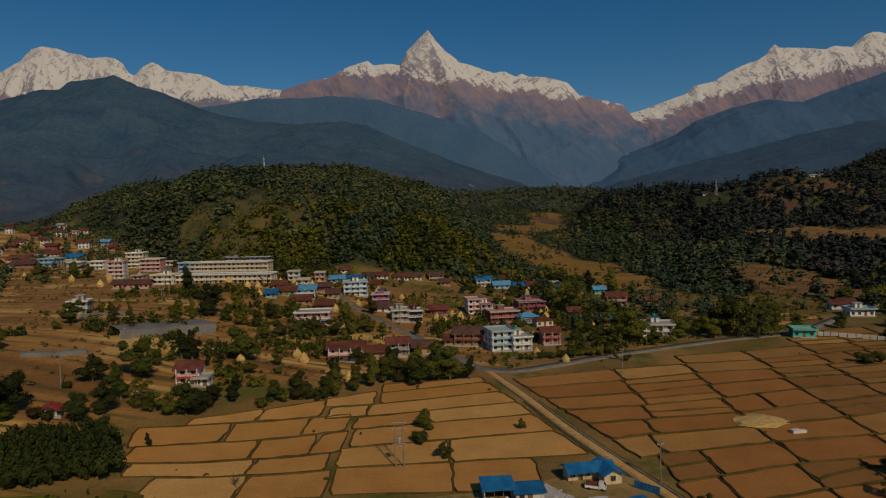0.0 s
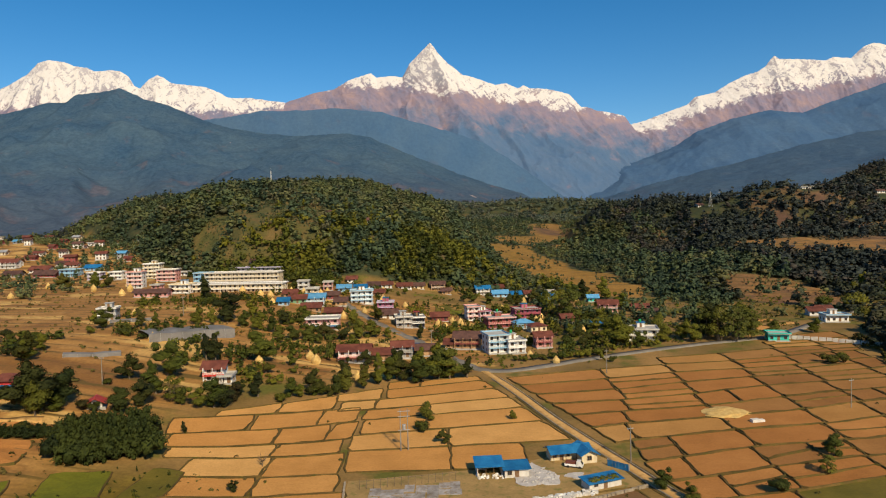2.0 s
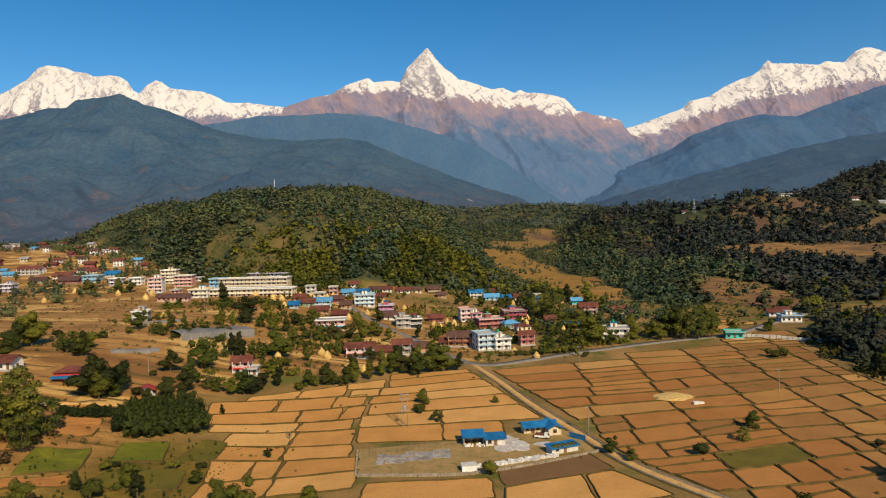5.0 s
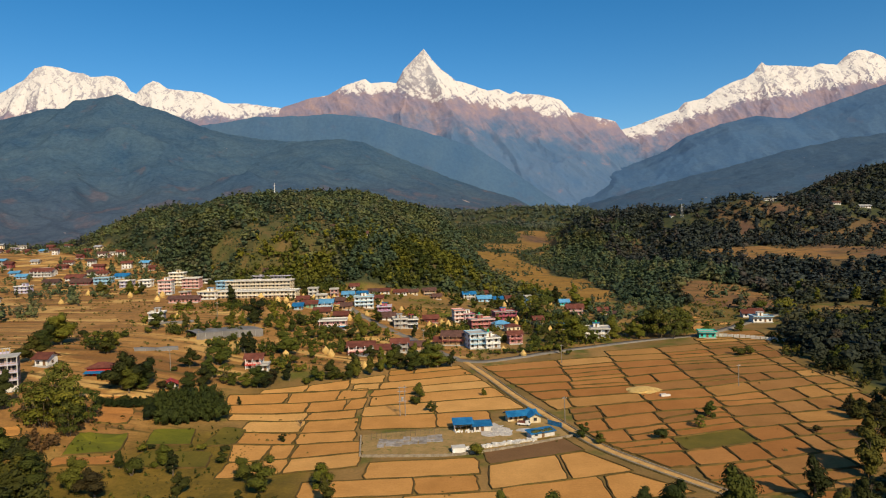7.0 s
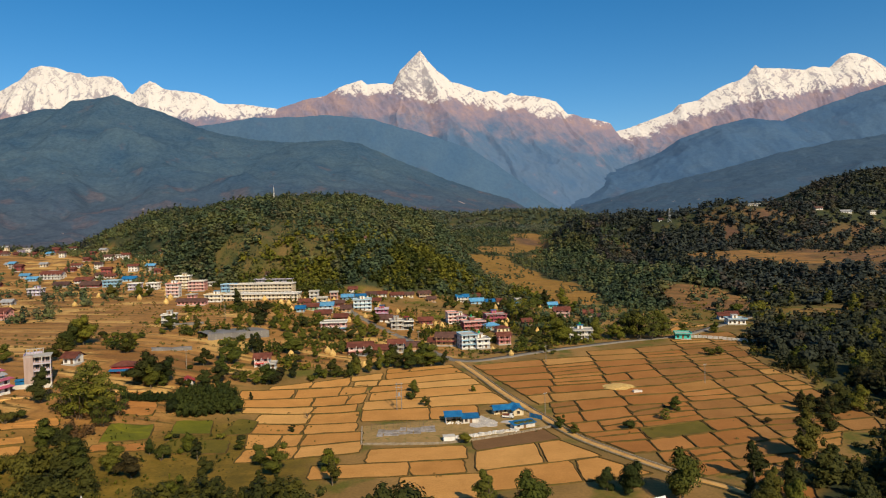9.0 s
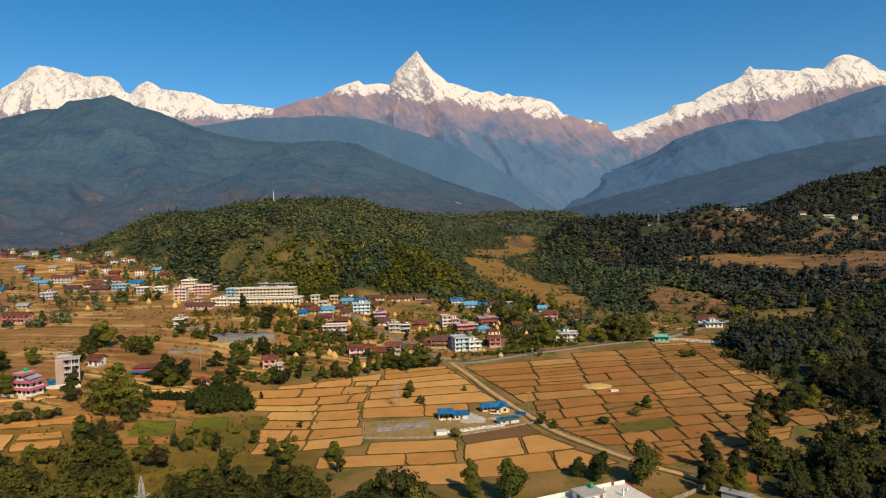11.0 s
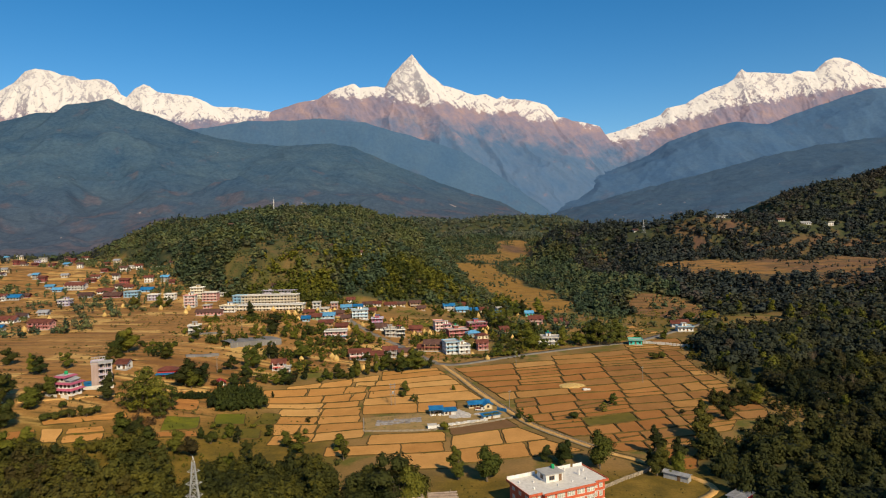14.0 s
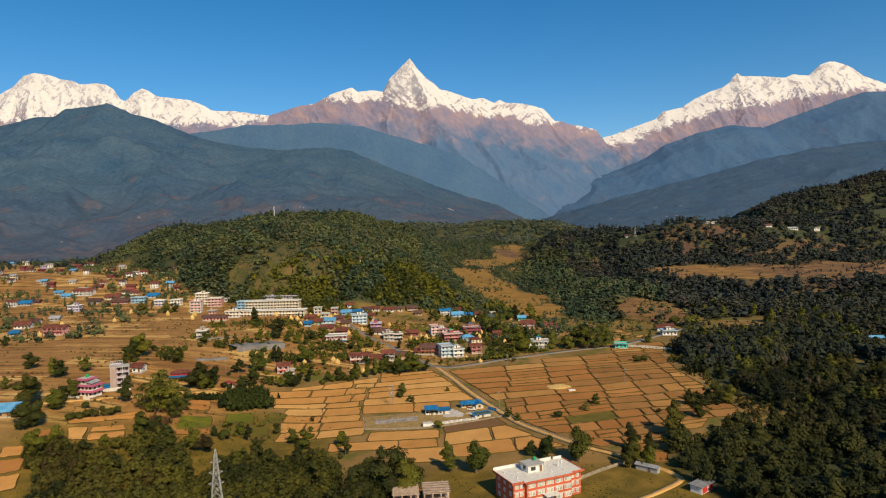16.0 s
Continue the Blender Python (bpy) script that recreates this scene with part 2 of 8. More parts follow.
def leaf_material(name, tones, rough=0.75, stands=0.4):
    """Foliage: each tree has its own tone, each leaf clump a little of its own."""
    def build(nt, bsdf):
        tone = nt.nodes.new("ShaderNodeAttribute")
        tone.attribute_name = "tone"
        oi = nt.nodes.new("ShaderNodeObjectInfo").outputs["Random"]
        col = ramp(nt, calc(nt, "FRACT", calc(nt, "ADD", tone.outputs["Fac"], oi)), [(i / (len(tones) - 1), c) for i, c in enumerate(tones)])
        isle = nt.nodes.new("ShaderNodeNewGeometry").outputs["Random Per Island"]
        col = mix(nt, 1.0, col, ramp(nt, isle, [(0.0, (0.80, 0.82, 0.80)), (1.0, (1.15, 1.13, 1.08))]), "MULTIPLY")
        speck = noise_node(nt, 0.8, 5, 0.75)
        col = mix(nt, 0.5, col, ramp(nt, speck, [(0.36, (0.56, 0.58, 0.60)), (0.52, (0.95, 0.95, 0.93)), (0.66, (1.45, 1.40, 1.28))]), "MULTIPLY")
        wander = ramp(nt, noise_node(nt, 0.013, 5, 0.6), [(0.36, (0.70, 0.77, 0.80)), (0.5, (0.97, 0.98, 0.97)), (0.64, (1.28, 1.20, 1.06))])
        col = mix(nt, 0.9, col, wander, "MULTIPLY")
        stand = span(nt, noise_node(nt, 0.03, 4), 0.50, 0.64)
        col = mix(nt, calc(nt, "MULTIPLY", stand, stands), col, (0.066, 0.068, 0.012))
        nt.links.new(col, bsdf.inputs["Base Color"])
        bsdf.inputs["Roughness"].default_value = rough
        bsdf.inputs["Specular IOR Level"].default_value = 0.2
        bump(nt, bsdf, speck, 0.55, 0.8)
    return material(name, build)


def ground_build(nt, bsdf):
    pos = coords(nt)
    grass = ramp(nt, noise_node(nt, 0.035, 5), [(0.3, (0.14, 0.092, 0.024)), (0.5, (0.235, 0.138, 0.042)), (0.7, (0.33, 0.185, 0.058))])
    grass = mix(nt, span(nt, noise_node(nt, 0.06, 5), 0.5, 0.66), grass, (0.11, 0.105, 0.016))
    shade = nt.nodes.new("ShaderNodeAttribute")
    shade.attribute_name = "strip_shade"
    earth = ramp(nt, calc(nt, "ADD", shade.outputs["Fac"], calc(nt, "MULTIPLY_ADD", noise_node(nt, 0.09, 4), 0.7, -0.35)), [(0.05, (0.21, 0.098, 0.028)), (0.3, (0.33, 0.165, 0.047)), (0.5, (0.26, 0.128, 0.036)), (0.75, (0.39, 0.205, 0.060)), (0.95, (0.55, 0.34, 0.110))])
    edge = nt.nodes.new("ShaderNodeAttribute")
    edge.attribute_name = "strip_edge"
    earth = mix(nt, span(nt, calc(nt, "ADD", edge.outputs["Fac"], calc(nt, "MULTIPLY_ADD", noise_node(nt, 0.035, 5), 2.0, -0.95)), 0.40, 0.85), earth, (0.130, 0.080, 0.021))
    weeds = nt.nodes.new("ShaderNodeAttribute")
    weeds.attribute_name = "weedy"
    grass = mix(nt, calc(nt, "MULTIPLY", weeds.outputs["Fac"], 0.9), grass, ramp(nt, noise_node(nt, 0.12, 4), [(0.32, (0.080, 0.060, 0.005)), (0.5, (0.140, 0.094, 0.009)), (0.68, (0.225, 0.136, 0.019))]))
    at = nt.nodes.new("ShaderNodeAttribute")
    at.attribute_name = "tilled"
    col = mix(nt, at.outputs["Fac"], grass, earth)
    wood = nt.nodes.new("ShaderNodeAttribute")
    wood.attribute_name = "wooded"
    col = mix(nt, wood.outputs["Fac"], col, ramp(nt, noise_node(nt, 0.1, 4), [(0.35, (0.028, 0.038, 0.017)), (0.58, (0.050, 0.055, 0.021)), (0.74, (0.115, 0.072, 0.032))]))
    bald = nt.nodes.new("ShaderNodeAttribute")
    bald.attribute_name = "bald"
    col = mix(nt, bald.outputs["Fac"], col, ramp(nt, noise_node(nt, 0.07, 6, 0.65), [(0.34, (0.056, 0.060, 0.018)), (0.48, (0.086, 0.080, 0.023)), (0.60, (0.125, 0.086, 0.030)), (0.72, (0.18, 0.118, 0.038))]))
    red = nt.nodes.new("ShaderNodeAttribute")
    red.attribute_name = "red_earth"
    bank = calc(nt, "MULTIPLY", span(nt, edge.outputs["Fac"], 0.5, 1.2), at.outputs["Fac"])
    col = mix(nt, calc(nt, "MULTIPLY", red.outputs["Fac"], calc(nt, "SUBTRACT", 1.0, calc(nt, "MULTIPLY", bank, 0.8))), col, ramp(nt, noise_node(nt, 0.09, 6, 0.65), [(0.35, (0.072, 0.048, 0.030)), (0.55, (0.112, 0.060, 0.040)), (0.70, (0.16, 0.090, 0.052))]))
    fine = noise_node(nt, 1.2, 4)
    col = mix(nt, 0.5, col, ramp(nt, fine, [(0.3, (0.5, 0.5, 0.5)), (0.7, (1.1, 1.1, 1.1))]), "MULTIPLY")
    nt.links.new(col, bsdf.inputs["Base Color"])
    bsdf.inputs["Roughness"].default_value = 0.95
    bump(nt, bsdf, fine, 0.5, 0.15)


M_GROUND = material("dry_ground", ground_build)
# blue added to these greens as painted haze of the middle distance
M_LEAF = leaf_material("hazy_broad_leaves", [(0.037, 0.057, 0.034), (0.051, 0.075, 0.040), (0.068, 0.093, 0.043), (0.107, 0.118, 0.045), (0.086, 0.081, 0.045)])
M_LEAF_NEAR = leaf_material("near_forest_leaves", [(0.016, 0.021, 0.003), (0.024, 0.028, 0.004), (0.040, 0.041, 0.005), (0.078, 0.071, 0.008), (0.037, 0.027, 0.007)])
M_TUFT = leaf_material("dry_grass_tufts", [(0.050, 0.050, 0.010), (0.095, 0.080, 0.018), (0.16, 0.115, 0.032), (0.070, 0.074, 0.012), (0.12, 0.085, 0.026)], stands=0.1)
M_LEAF_SUN = leaf_material("village_tree_leaves", [(0.025, 0.034, 0.005), (0.049, 0.060, 0.007), (0.081, 0.087, 0.008), (0.134, 0.124, 0.012), (0.039, 0.047, 0.006)])
M_LEAF_YELLOW = leaf_material("bamboo_leaves", [(0.051, 0.059, 0.007), (0.093, 0.095, 0.009), (0.132, 0.123, 0.014), (0.059, 0.068, 0.009)])
# blue raised in these dark tones to paint the haze over the ridge
M_LEAF_DARK = leaf_material("hazy_dark_leaves", [(0.022, 0.029, 0.032), (0.028, 0.036, 0.036), (0.034, 0.044, 0.039), (0.053, 0.055, 0.040), (0.053, 0.043, 0.041)], stands=0.2)
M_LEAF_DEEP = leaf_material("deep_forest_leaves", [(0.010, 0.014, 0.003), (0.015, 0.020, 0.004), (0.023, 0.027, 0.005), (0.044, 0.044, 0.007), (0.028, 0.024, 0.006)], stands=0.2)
M_LEAF_DRY = leaf_material("withered_leaves", [(0.085, 0.048, 0.020), (0.12, 0.068, 0.028), (0.060, 0.036, 0.018)], stands=0.0)
M_LEAF_BLOCK = leaf_material("glossy_dark_leaves", [(0.014, 0.022, 0.004), (0.020, 0.030, 0.005), (0.028, 0.039, 0.006), (0.042, 0.052, 0.007), (0.024, 0.033, 0.005)], stands=0.1)
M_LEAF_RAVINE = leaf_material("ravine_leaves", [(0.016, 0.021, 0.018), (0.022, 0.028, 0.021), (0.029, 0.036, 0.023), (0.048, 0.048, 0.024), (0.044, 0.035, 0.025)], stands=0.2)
# pale bluish tones: haze of the far saddle painted into the leaf colour
M_LEAF_HAZE = leaf_material("haze_tinted_leaves", [(0.048, 0.075, 0.066), (0.062, 0.090, 0.073), (0.079, 0.103, 0.075), (0.110, 0.119, 0.073), (0.099, 0.097, 0.077)], stands=0.1)
M_BARK = two_tone("bark", (0.10, 0.07, 0.045), (0.20, 0.15, 0.10), 1.5, 0.95)


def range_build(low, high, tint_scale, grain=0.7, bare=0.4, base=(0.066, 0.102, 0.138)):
    """Forested mountainside: stands of trees, soft bare patches and a few pale slips towards the foot, all tinted blue
    as painted haze.
    """
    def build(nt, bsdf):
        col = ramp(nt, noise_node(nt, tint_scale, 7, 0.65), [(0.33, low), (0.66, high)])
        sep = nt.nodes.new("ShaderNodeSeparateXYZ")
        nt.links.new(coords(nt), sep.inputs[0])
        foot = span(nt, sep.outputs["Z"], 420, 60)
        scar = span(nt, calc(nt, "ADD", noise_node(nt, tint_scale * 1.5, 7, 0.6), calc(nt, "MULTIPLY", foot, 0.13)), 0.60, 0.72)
        # low slopes go over to base: bare ground and painted valley haze
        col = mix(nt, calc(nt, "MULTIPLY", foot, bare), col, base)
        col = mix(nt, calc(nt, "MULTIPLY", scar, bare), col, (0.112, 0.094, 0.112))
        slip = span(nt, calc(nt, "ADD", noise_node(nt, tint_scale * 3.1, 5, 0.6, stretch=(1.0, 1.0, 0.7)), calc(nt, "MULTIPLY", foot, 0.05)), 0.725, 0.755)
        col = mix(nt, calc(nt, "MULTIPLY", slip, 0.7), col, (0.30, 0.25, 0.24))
        trees = noise_node(nt, 0.05, 5, 0.75)
        col = mix(nt, grain, col, ramp(nt, trees, [(0.36, (0.66, 0.70, 0.76)), (0.62, (1.16, 1.13, 1.08))]), "MULTIPLY")
        nt.links.new(col, bsdf.inputs["Base Color"])
        bsdf.inputs["Roughness"].default_value = 1.0
        bsdf.inputs["Specular IOR Level"].default_value = 0.0
        bump(nt, bsdf, trees, grain, 10.0)
    return build


# the blue of these tones is distance haze put into the base colour
M_RANGE = material("hazy_wooded_mountainside", range_build((0.036, 0.078, 0.136), (0.060, 0.104, 0.150), 0.0045, 0.7, 0.55, (0.066, 0.076, 0.106)))
M_RANGE_FAR = material("hazy_distant_mountainside", range_build((0.050, 0.105, 0.192), (0.066, 0.122, 0.200), 0.004, 0.35, 0.15))
M_RANGE_EAST = material("hazy_eastern_mountainside", range_build((0.047, 0.100, 0.192), (0.064, 0.117, 0.198), 0.004, 0.35, 0.2))
M_RANGE_NEAR = material("hazy_wooded_foothill", range_build((0.041, 0.080, 0.140), (0.053, 0.091, 0.142), 0.006, 0.5, 0.12))


def snow_build(nt, bsdf):
    """Snow above a wandering line, bare rock on the steep faces, violet-brown shoulders below, blue haze painted on the
    lowest slopes.
    """
    sep = nt.nodes.new("ShaderNodeSeparateXYZ")
    nt.links.new(coords(nt), sep.inputs[0])
    broad = noise_node(nt, 0.006, 8, 0.65)
    fine = noise_node(nt, 0.022, 7, 0.68, stretch=(1.0, 1.0, 0.5))
    at = nt.nodes.new("ShaderNodeAttribute")
    at.attribute_name = "snow_cover"
    above = calc(nt, "ADD", at.outputs["Fac"], calc(nt, "ADD", calc(nt, "MULTIPLY_ADD", broad, 1.1, -0.55), calc(nt, "MULTIPLY_ADD", fine, 2.0, -1.0)))
    snow = span(nt, above, -0.05, 0.28)
    sn = nt.nodes.new("ShaderNodeSeparateXYZ")
    nt.links.new(nt.nodes.new("ShaderNodeNewGeometry").outputs["True Normal"], sn.inputs[0])
    # rock shows on steep faces, and more on those turned from the sun, as painted shade
    turn = calc(nt, "MULTIPLY_ADD", sn.outputs["X"], 0.16, calc(nt, "MULTIPLY", sn.outputs["Z"], 0.60))
    tilted = []
    for lean in (0.75, -0.75):
        mp = nt.nodes.new("ShaderNodeMapping")
        mp.inputs["Rotation"].default_value = (0.0, lean, 0.0)
        nt.links.new(coords(nt), mp.inputs["Vector"])
        tilted.append(noise_node(nt, 0.028, 6, 0.66, vec=mp.outputs[0], stretch=(1.0, 0.5, 0.28)))
    bands = calc(nt, "MINIMUM", *tilted)
    steep = span(nt, calc(nt, "ADD", turn, calc(nt, "ADD", calc(nt, "MULTIPLY_ADD", bands, 1.9, -0.85), calc(nt, "MULTIPLY_ADD", noise_node(nt, 0.07, 6, 0.7), 0.8, -0.4))), 0.30, 0.18)
    steep = calc(nt, "MULTIPLY", steep, span(nt, at.outputs["Fac"], 9.0, 0.3))
    snow = calc(nt, "MULTIPLY", snow, calc(nt, "SUBTRACT", 1.0, calc(nt, "MULTIPLY", steep, 0.9)))
    # violet of the rock and blue of the lower slopes: distance haze in the colour
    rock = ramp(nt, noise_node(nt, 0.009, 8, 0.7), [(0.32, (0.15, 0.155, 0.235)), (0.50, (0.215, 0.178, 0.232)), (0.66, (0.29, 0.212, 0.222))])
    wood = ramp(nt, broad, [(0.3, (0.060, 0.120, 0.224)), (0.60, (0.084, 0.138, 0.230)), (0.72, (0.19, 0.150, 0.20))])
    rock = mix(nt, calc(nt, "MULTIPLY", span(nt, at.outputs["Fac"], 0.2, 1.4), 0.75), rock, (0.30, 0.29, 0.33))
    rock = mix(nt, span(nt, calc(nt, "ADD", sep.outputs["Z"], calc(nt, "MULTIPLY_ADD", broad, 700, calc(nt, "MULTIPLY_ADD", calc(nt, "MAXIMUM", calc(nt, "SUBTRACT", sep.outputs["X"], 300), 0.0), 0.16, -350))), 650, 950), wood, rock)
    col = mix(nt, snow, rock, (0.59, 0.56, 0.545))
    nt.links.new(col, bsdf.inputs["Base Color"])
    bsdf.inputs["Roughness"].default_value = 0.9
    bsdf.inputs["Specular IOR Level"].default_value = 0.05
    bump(nt, bsdf, noise_node(nt, 0.016, 8, 0.62), 0.9, 14.0)


M_SNOW = material("hazy_snow_and_rock", snow_build)


# ---- mesh helpers ----
def grid_object(name, xs, ys, zs, mat, attrs=()):
    """A sheet over the grid xs by ys."""
    nx, ny = len(xs), len(ys)
    co = np.empty((ny, nx, 3), np.float32)
    co[..., 0], co[..., 1], co[..., 2] = xs[None, :], ys[:, None], zs
    i = np.arange(ny * nx).reshape(ny, nx)
    quads = np.stack([i[:-1, :-1], i[:-1, 1:], i[1:, 1:], i[1:, :-1]], -1).reshape(-1, 4)
    ob = new(name, raw_mesh(name, co.reshape(-1, 3), quads, mat, smooth=True))
    for key, values in attrs:
        ob.data.attributes.new(key, "FLOAT", "POINT").data.foreach_set("value", np.asarray(values, np.float32).ravel())
    return ob


def raw_mesh(name, verts, faces, mat, smooth=False):
    """A mesh from arrays: all faces have the same number of corners."""
    me = bpy.data.meshes.new(name)
    n, k = faces.shape
    me.vertices.add(len(verts))
    me.vertices.foreach_set("co", np.asarray(verts, np.float32).ravel())
    me.loops.add(n * k)
    me.loops.foreach_set("vertex_index", faces.astype(np.int32).ravel())
    me.polygons.add(n)
    me.polygons.foreach_set("loop_start", np.arange(0, n * k, k, dtype=np.int32))
    me.polygons.foreach_set("loop_total", np.full(n, k, np.int32))
    if smooth:
        me.polygons.foreach_set("use_smooth", np.ones(n, bool))
    me.update(calc_edges=True)
    me.materials.append(mat)
    return me


def spread(*stops):
    """A run of coordinates: (start, step), (start, step), ..., end."""
    out = []
    for (a, step), nxt in zip(stops[:-1], stops[1:]):
        b = nxt[0] if isinstance(nxt, tuple) else nxt
        out.append(np.arange(a, b - step * 0.5, step))
    return np.concatenate(out + [np.array([float(stops[-1])])])


# ---- ground ----
gx = spread((-6000, 400), (-1600, 60), (-700, 10), (-420, 4.0), (240, 5), (620, 12), (900, 40), (1600, 400), 6000)
gy = spread((-1500, 200), (-100, 20), (120, 6), (240, 1.6), (830, 3), (940, 5), (1320, 8), (1560, 40), (2200, 300), 5200)
GX, GY = np.meshgrid(gx, gy)
GZ = land(GX, GY)
tilled = terrace_mask(GX, GY)
_, across, strip_shade = terrace_strip(GX, GY)
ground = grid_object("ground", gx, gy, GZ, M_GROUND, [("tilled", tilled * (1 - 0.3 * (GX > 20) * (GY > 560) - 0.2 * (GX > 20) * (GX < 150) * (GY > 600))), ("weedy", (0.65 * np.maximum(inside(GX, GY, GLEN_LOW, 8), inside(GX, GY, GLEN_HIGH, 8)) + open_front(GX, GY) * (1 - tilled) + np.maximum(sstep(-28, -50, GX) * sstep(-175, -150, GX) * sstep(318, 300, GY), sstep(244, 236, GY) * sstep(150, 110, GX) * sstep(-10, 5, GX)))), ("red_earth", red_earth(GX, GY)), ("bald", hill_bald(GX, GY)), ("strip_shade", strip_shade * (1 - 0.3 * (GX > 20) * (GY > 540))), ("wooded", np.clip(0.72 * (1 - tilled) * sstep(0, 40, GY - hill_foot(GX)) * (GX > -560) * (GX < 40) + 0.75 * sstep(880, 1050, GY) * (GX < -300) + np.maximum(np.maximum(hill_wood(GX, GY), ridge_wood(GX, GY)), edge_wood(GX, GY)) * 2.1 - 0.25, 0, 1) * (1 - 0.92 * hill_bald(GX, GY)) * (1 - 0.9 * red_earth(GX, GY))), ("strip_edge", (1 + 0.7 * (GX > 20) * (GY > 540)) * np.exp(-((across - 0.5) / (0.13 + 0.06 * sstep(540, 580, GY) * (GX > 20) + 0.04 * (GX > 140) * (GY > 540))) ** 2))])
tagged(ground, "valley floor and hills of dry grass and terraced earth", "ground", kind="structure")


# ---- far mountains ----
def crest_range(name, label, mat, x0, x1, nx, front, back, ny, crest, amp, freq, seed, power=1.0, jag=0.0, rough=0.55):
    """A mountain range that climbs from front to the crest line at back, cut by gullies and spurs."""
    xs, u = np.linspace(x0, x1, nx), np.linspace(0, 1, ny)
    ys = front + (back - front) * u
    X, Y = np.meshgrid(xs, ys)
    U = np.repeat(u[:, None], nx, 1)
    warp = 160 * (fbm(X / 500, Y / 400, 3, seed + 40) - 0.5) * (1 - U)
    H = np.interp(X + warp, [c[0] for c in crest], [c[1] for c in crest])
    H = H + 9 + jag * (fbm(X / 60, Y / 60, 4, seed + 9, 0.6) - 0.5) * 2
    Z = H * U ** power
    sx, sy = X + 90 * (fbm(X / 300, Y / 300, 3, seed + 60) - 0.5), Y + 90 * (fbm(X / 300, Y / 300, 3, seed + 70) - 0.5)
    spur = ridged((sx + 0.5 * sy) * freq, (sy - 0.3 * sx) * freq * 1.1 + 3.1, 6, seed, rough) - 0.45
    spur = 0.38 * spur + 0.95 * (fbm((sx + 0.4 * sy) * freq * 1.7, sy * freq * 1.2, 5, seed + 21, 0.5) - 0.5)
    Z = Z + amp * spur * np.clip((1 - U) * 5, 0, 1) ** 0.7 * np.clip(U * 4, 0, 1) * np.clip(H / 600, 0.15, 1.3)
    Z = np.maximum(Z, -20 + 40 * U)
    ob = grid_object(name, xs, ys, Z, mat)
    return tagged(ob, label, "mountain", kind="structure")


def snow_range(name, label, x0, x1, nx, crest, line, spurs, seed, lean=0.2, slant=0.0, front=4050, back=4975, ny=170):
    """A high range: steep faces under a sharp crest, spurs (top x, top z, drift in x, foot z) and flutes running down to rocky shoulders."""
    xs, v = np.linspace(x0, x1, nx), np.linspace(0, 1, ny)
    u = 1 - (1 - v) ** 1.5
    ys = front + (back - front) * u
    X, Y = np.meshgrid(xs, ys)
    U = np.repeat(u[:, None], nx, 1)
    cx, cz = [c[0] for c in crest], [c[1] for c in crest]
    wide = np.arange(-600, 601, 60)
    mean = sum(np.interp(xs + w, cx, cz) * math.exp(-(w / 260) ** 2) for w in wide) / sum(math.exp(-(w / 260) ** 2) for w in wide)
    base = np.minimum(mean, np.interp(xs, cx, cz) + 60)[None, :] * 0.74
    drift = lean * (Y - back) * (fbm(X / 700, Y * 0, 2, seed + 3) - 0.42) * 2 + 120 * (fbm(X / 320, Y / 320, 3, seed + 40) - 0.5) * (1 - U)
    near = sum(np.interp(X + drift + w, cx, cz) * math.exp(-(w / 110) ** 2) for w in range(-240, 241, 60)) / sum(math.exp(-(w / 110) ** 2) for w in range(-240, 241, 60))
    H = np.interp(X + drift, cx, cz)
    H = H + (np.minimum(near, H + 90) - H) * np.clip((1 - U) * 9, 0, 1) + 7 * (fbm(X / 22, Y / 22, 3, seed + 9) - 0.5)
    Z = base * U ** 0.75 + (H - base) * U ** 3.4
    env = np.clip((1 - U) * 7, 0, 1) * np.clip(U * 3, 0, 1)
    sx, sy = X + 0.9 * drift + slant * (Y - back) + 70 * (fbm(X / 150, Y / 150, 3, seed + 60) - 0.5), Y
    away = (back - Y) / 700
    for k, (tx, tz, dx, fz) in enumerate(spurs):
        mid = tx + dx * away + 90 * (fbm(Y / 170, Y * 0 + k, 3, seed + k) - 0.5) * np.clip(away * 3, 0, 1)
        ridge = tz + (fz - 430 - tz) * away ** 0.85
        side = np.abs(X - mid) * (0.85 + 0.5 * fbm(X / 80, Y / 80, 3, seed + 31 + k)) * (1 - 0.5 * np.clip(away * 1.5, 0, 1))
        Z = np.maximum(Z, ridge - side)
    Z = Z + 150 * (ridged((sx + 0.5 * sy) / 560, (sy - 0.35 * sx) / 800, 6, seed, 0.55) - 0.45) * env
    Z = Z + 34 * (ridged(sx / 105 + 0.5 * fbm(X / 90, Y / 90, 2, seed + 80), sy / 360, 4, seed + 90, 0.6) - 0.42) * env * np.clip((Z - 650) / 300, 0.2, 1)
    Z = np.maximum(Z, -20 + 40 * U)
    cover = (Z - np.interp(X, [c[0] for c in line], [c[1] for c in line])) / 100
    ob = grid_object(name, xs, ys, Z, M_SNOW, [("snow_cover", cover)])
    return tagged(ob, label, "mountain", kind="structure")


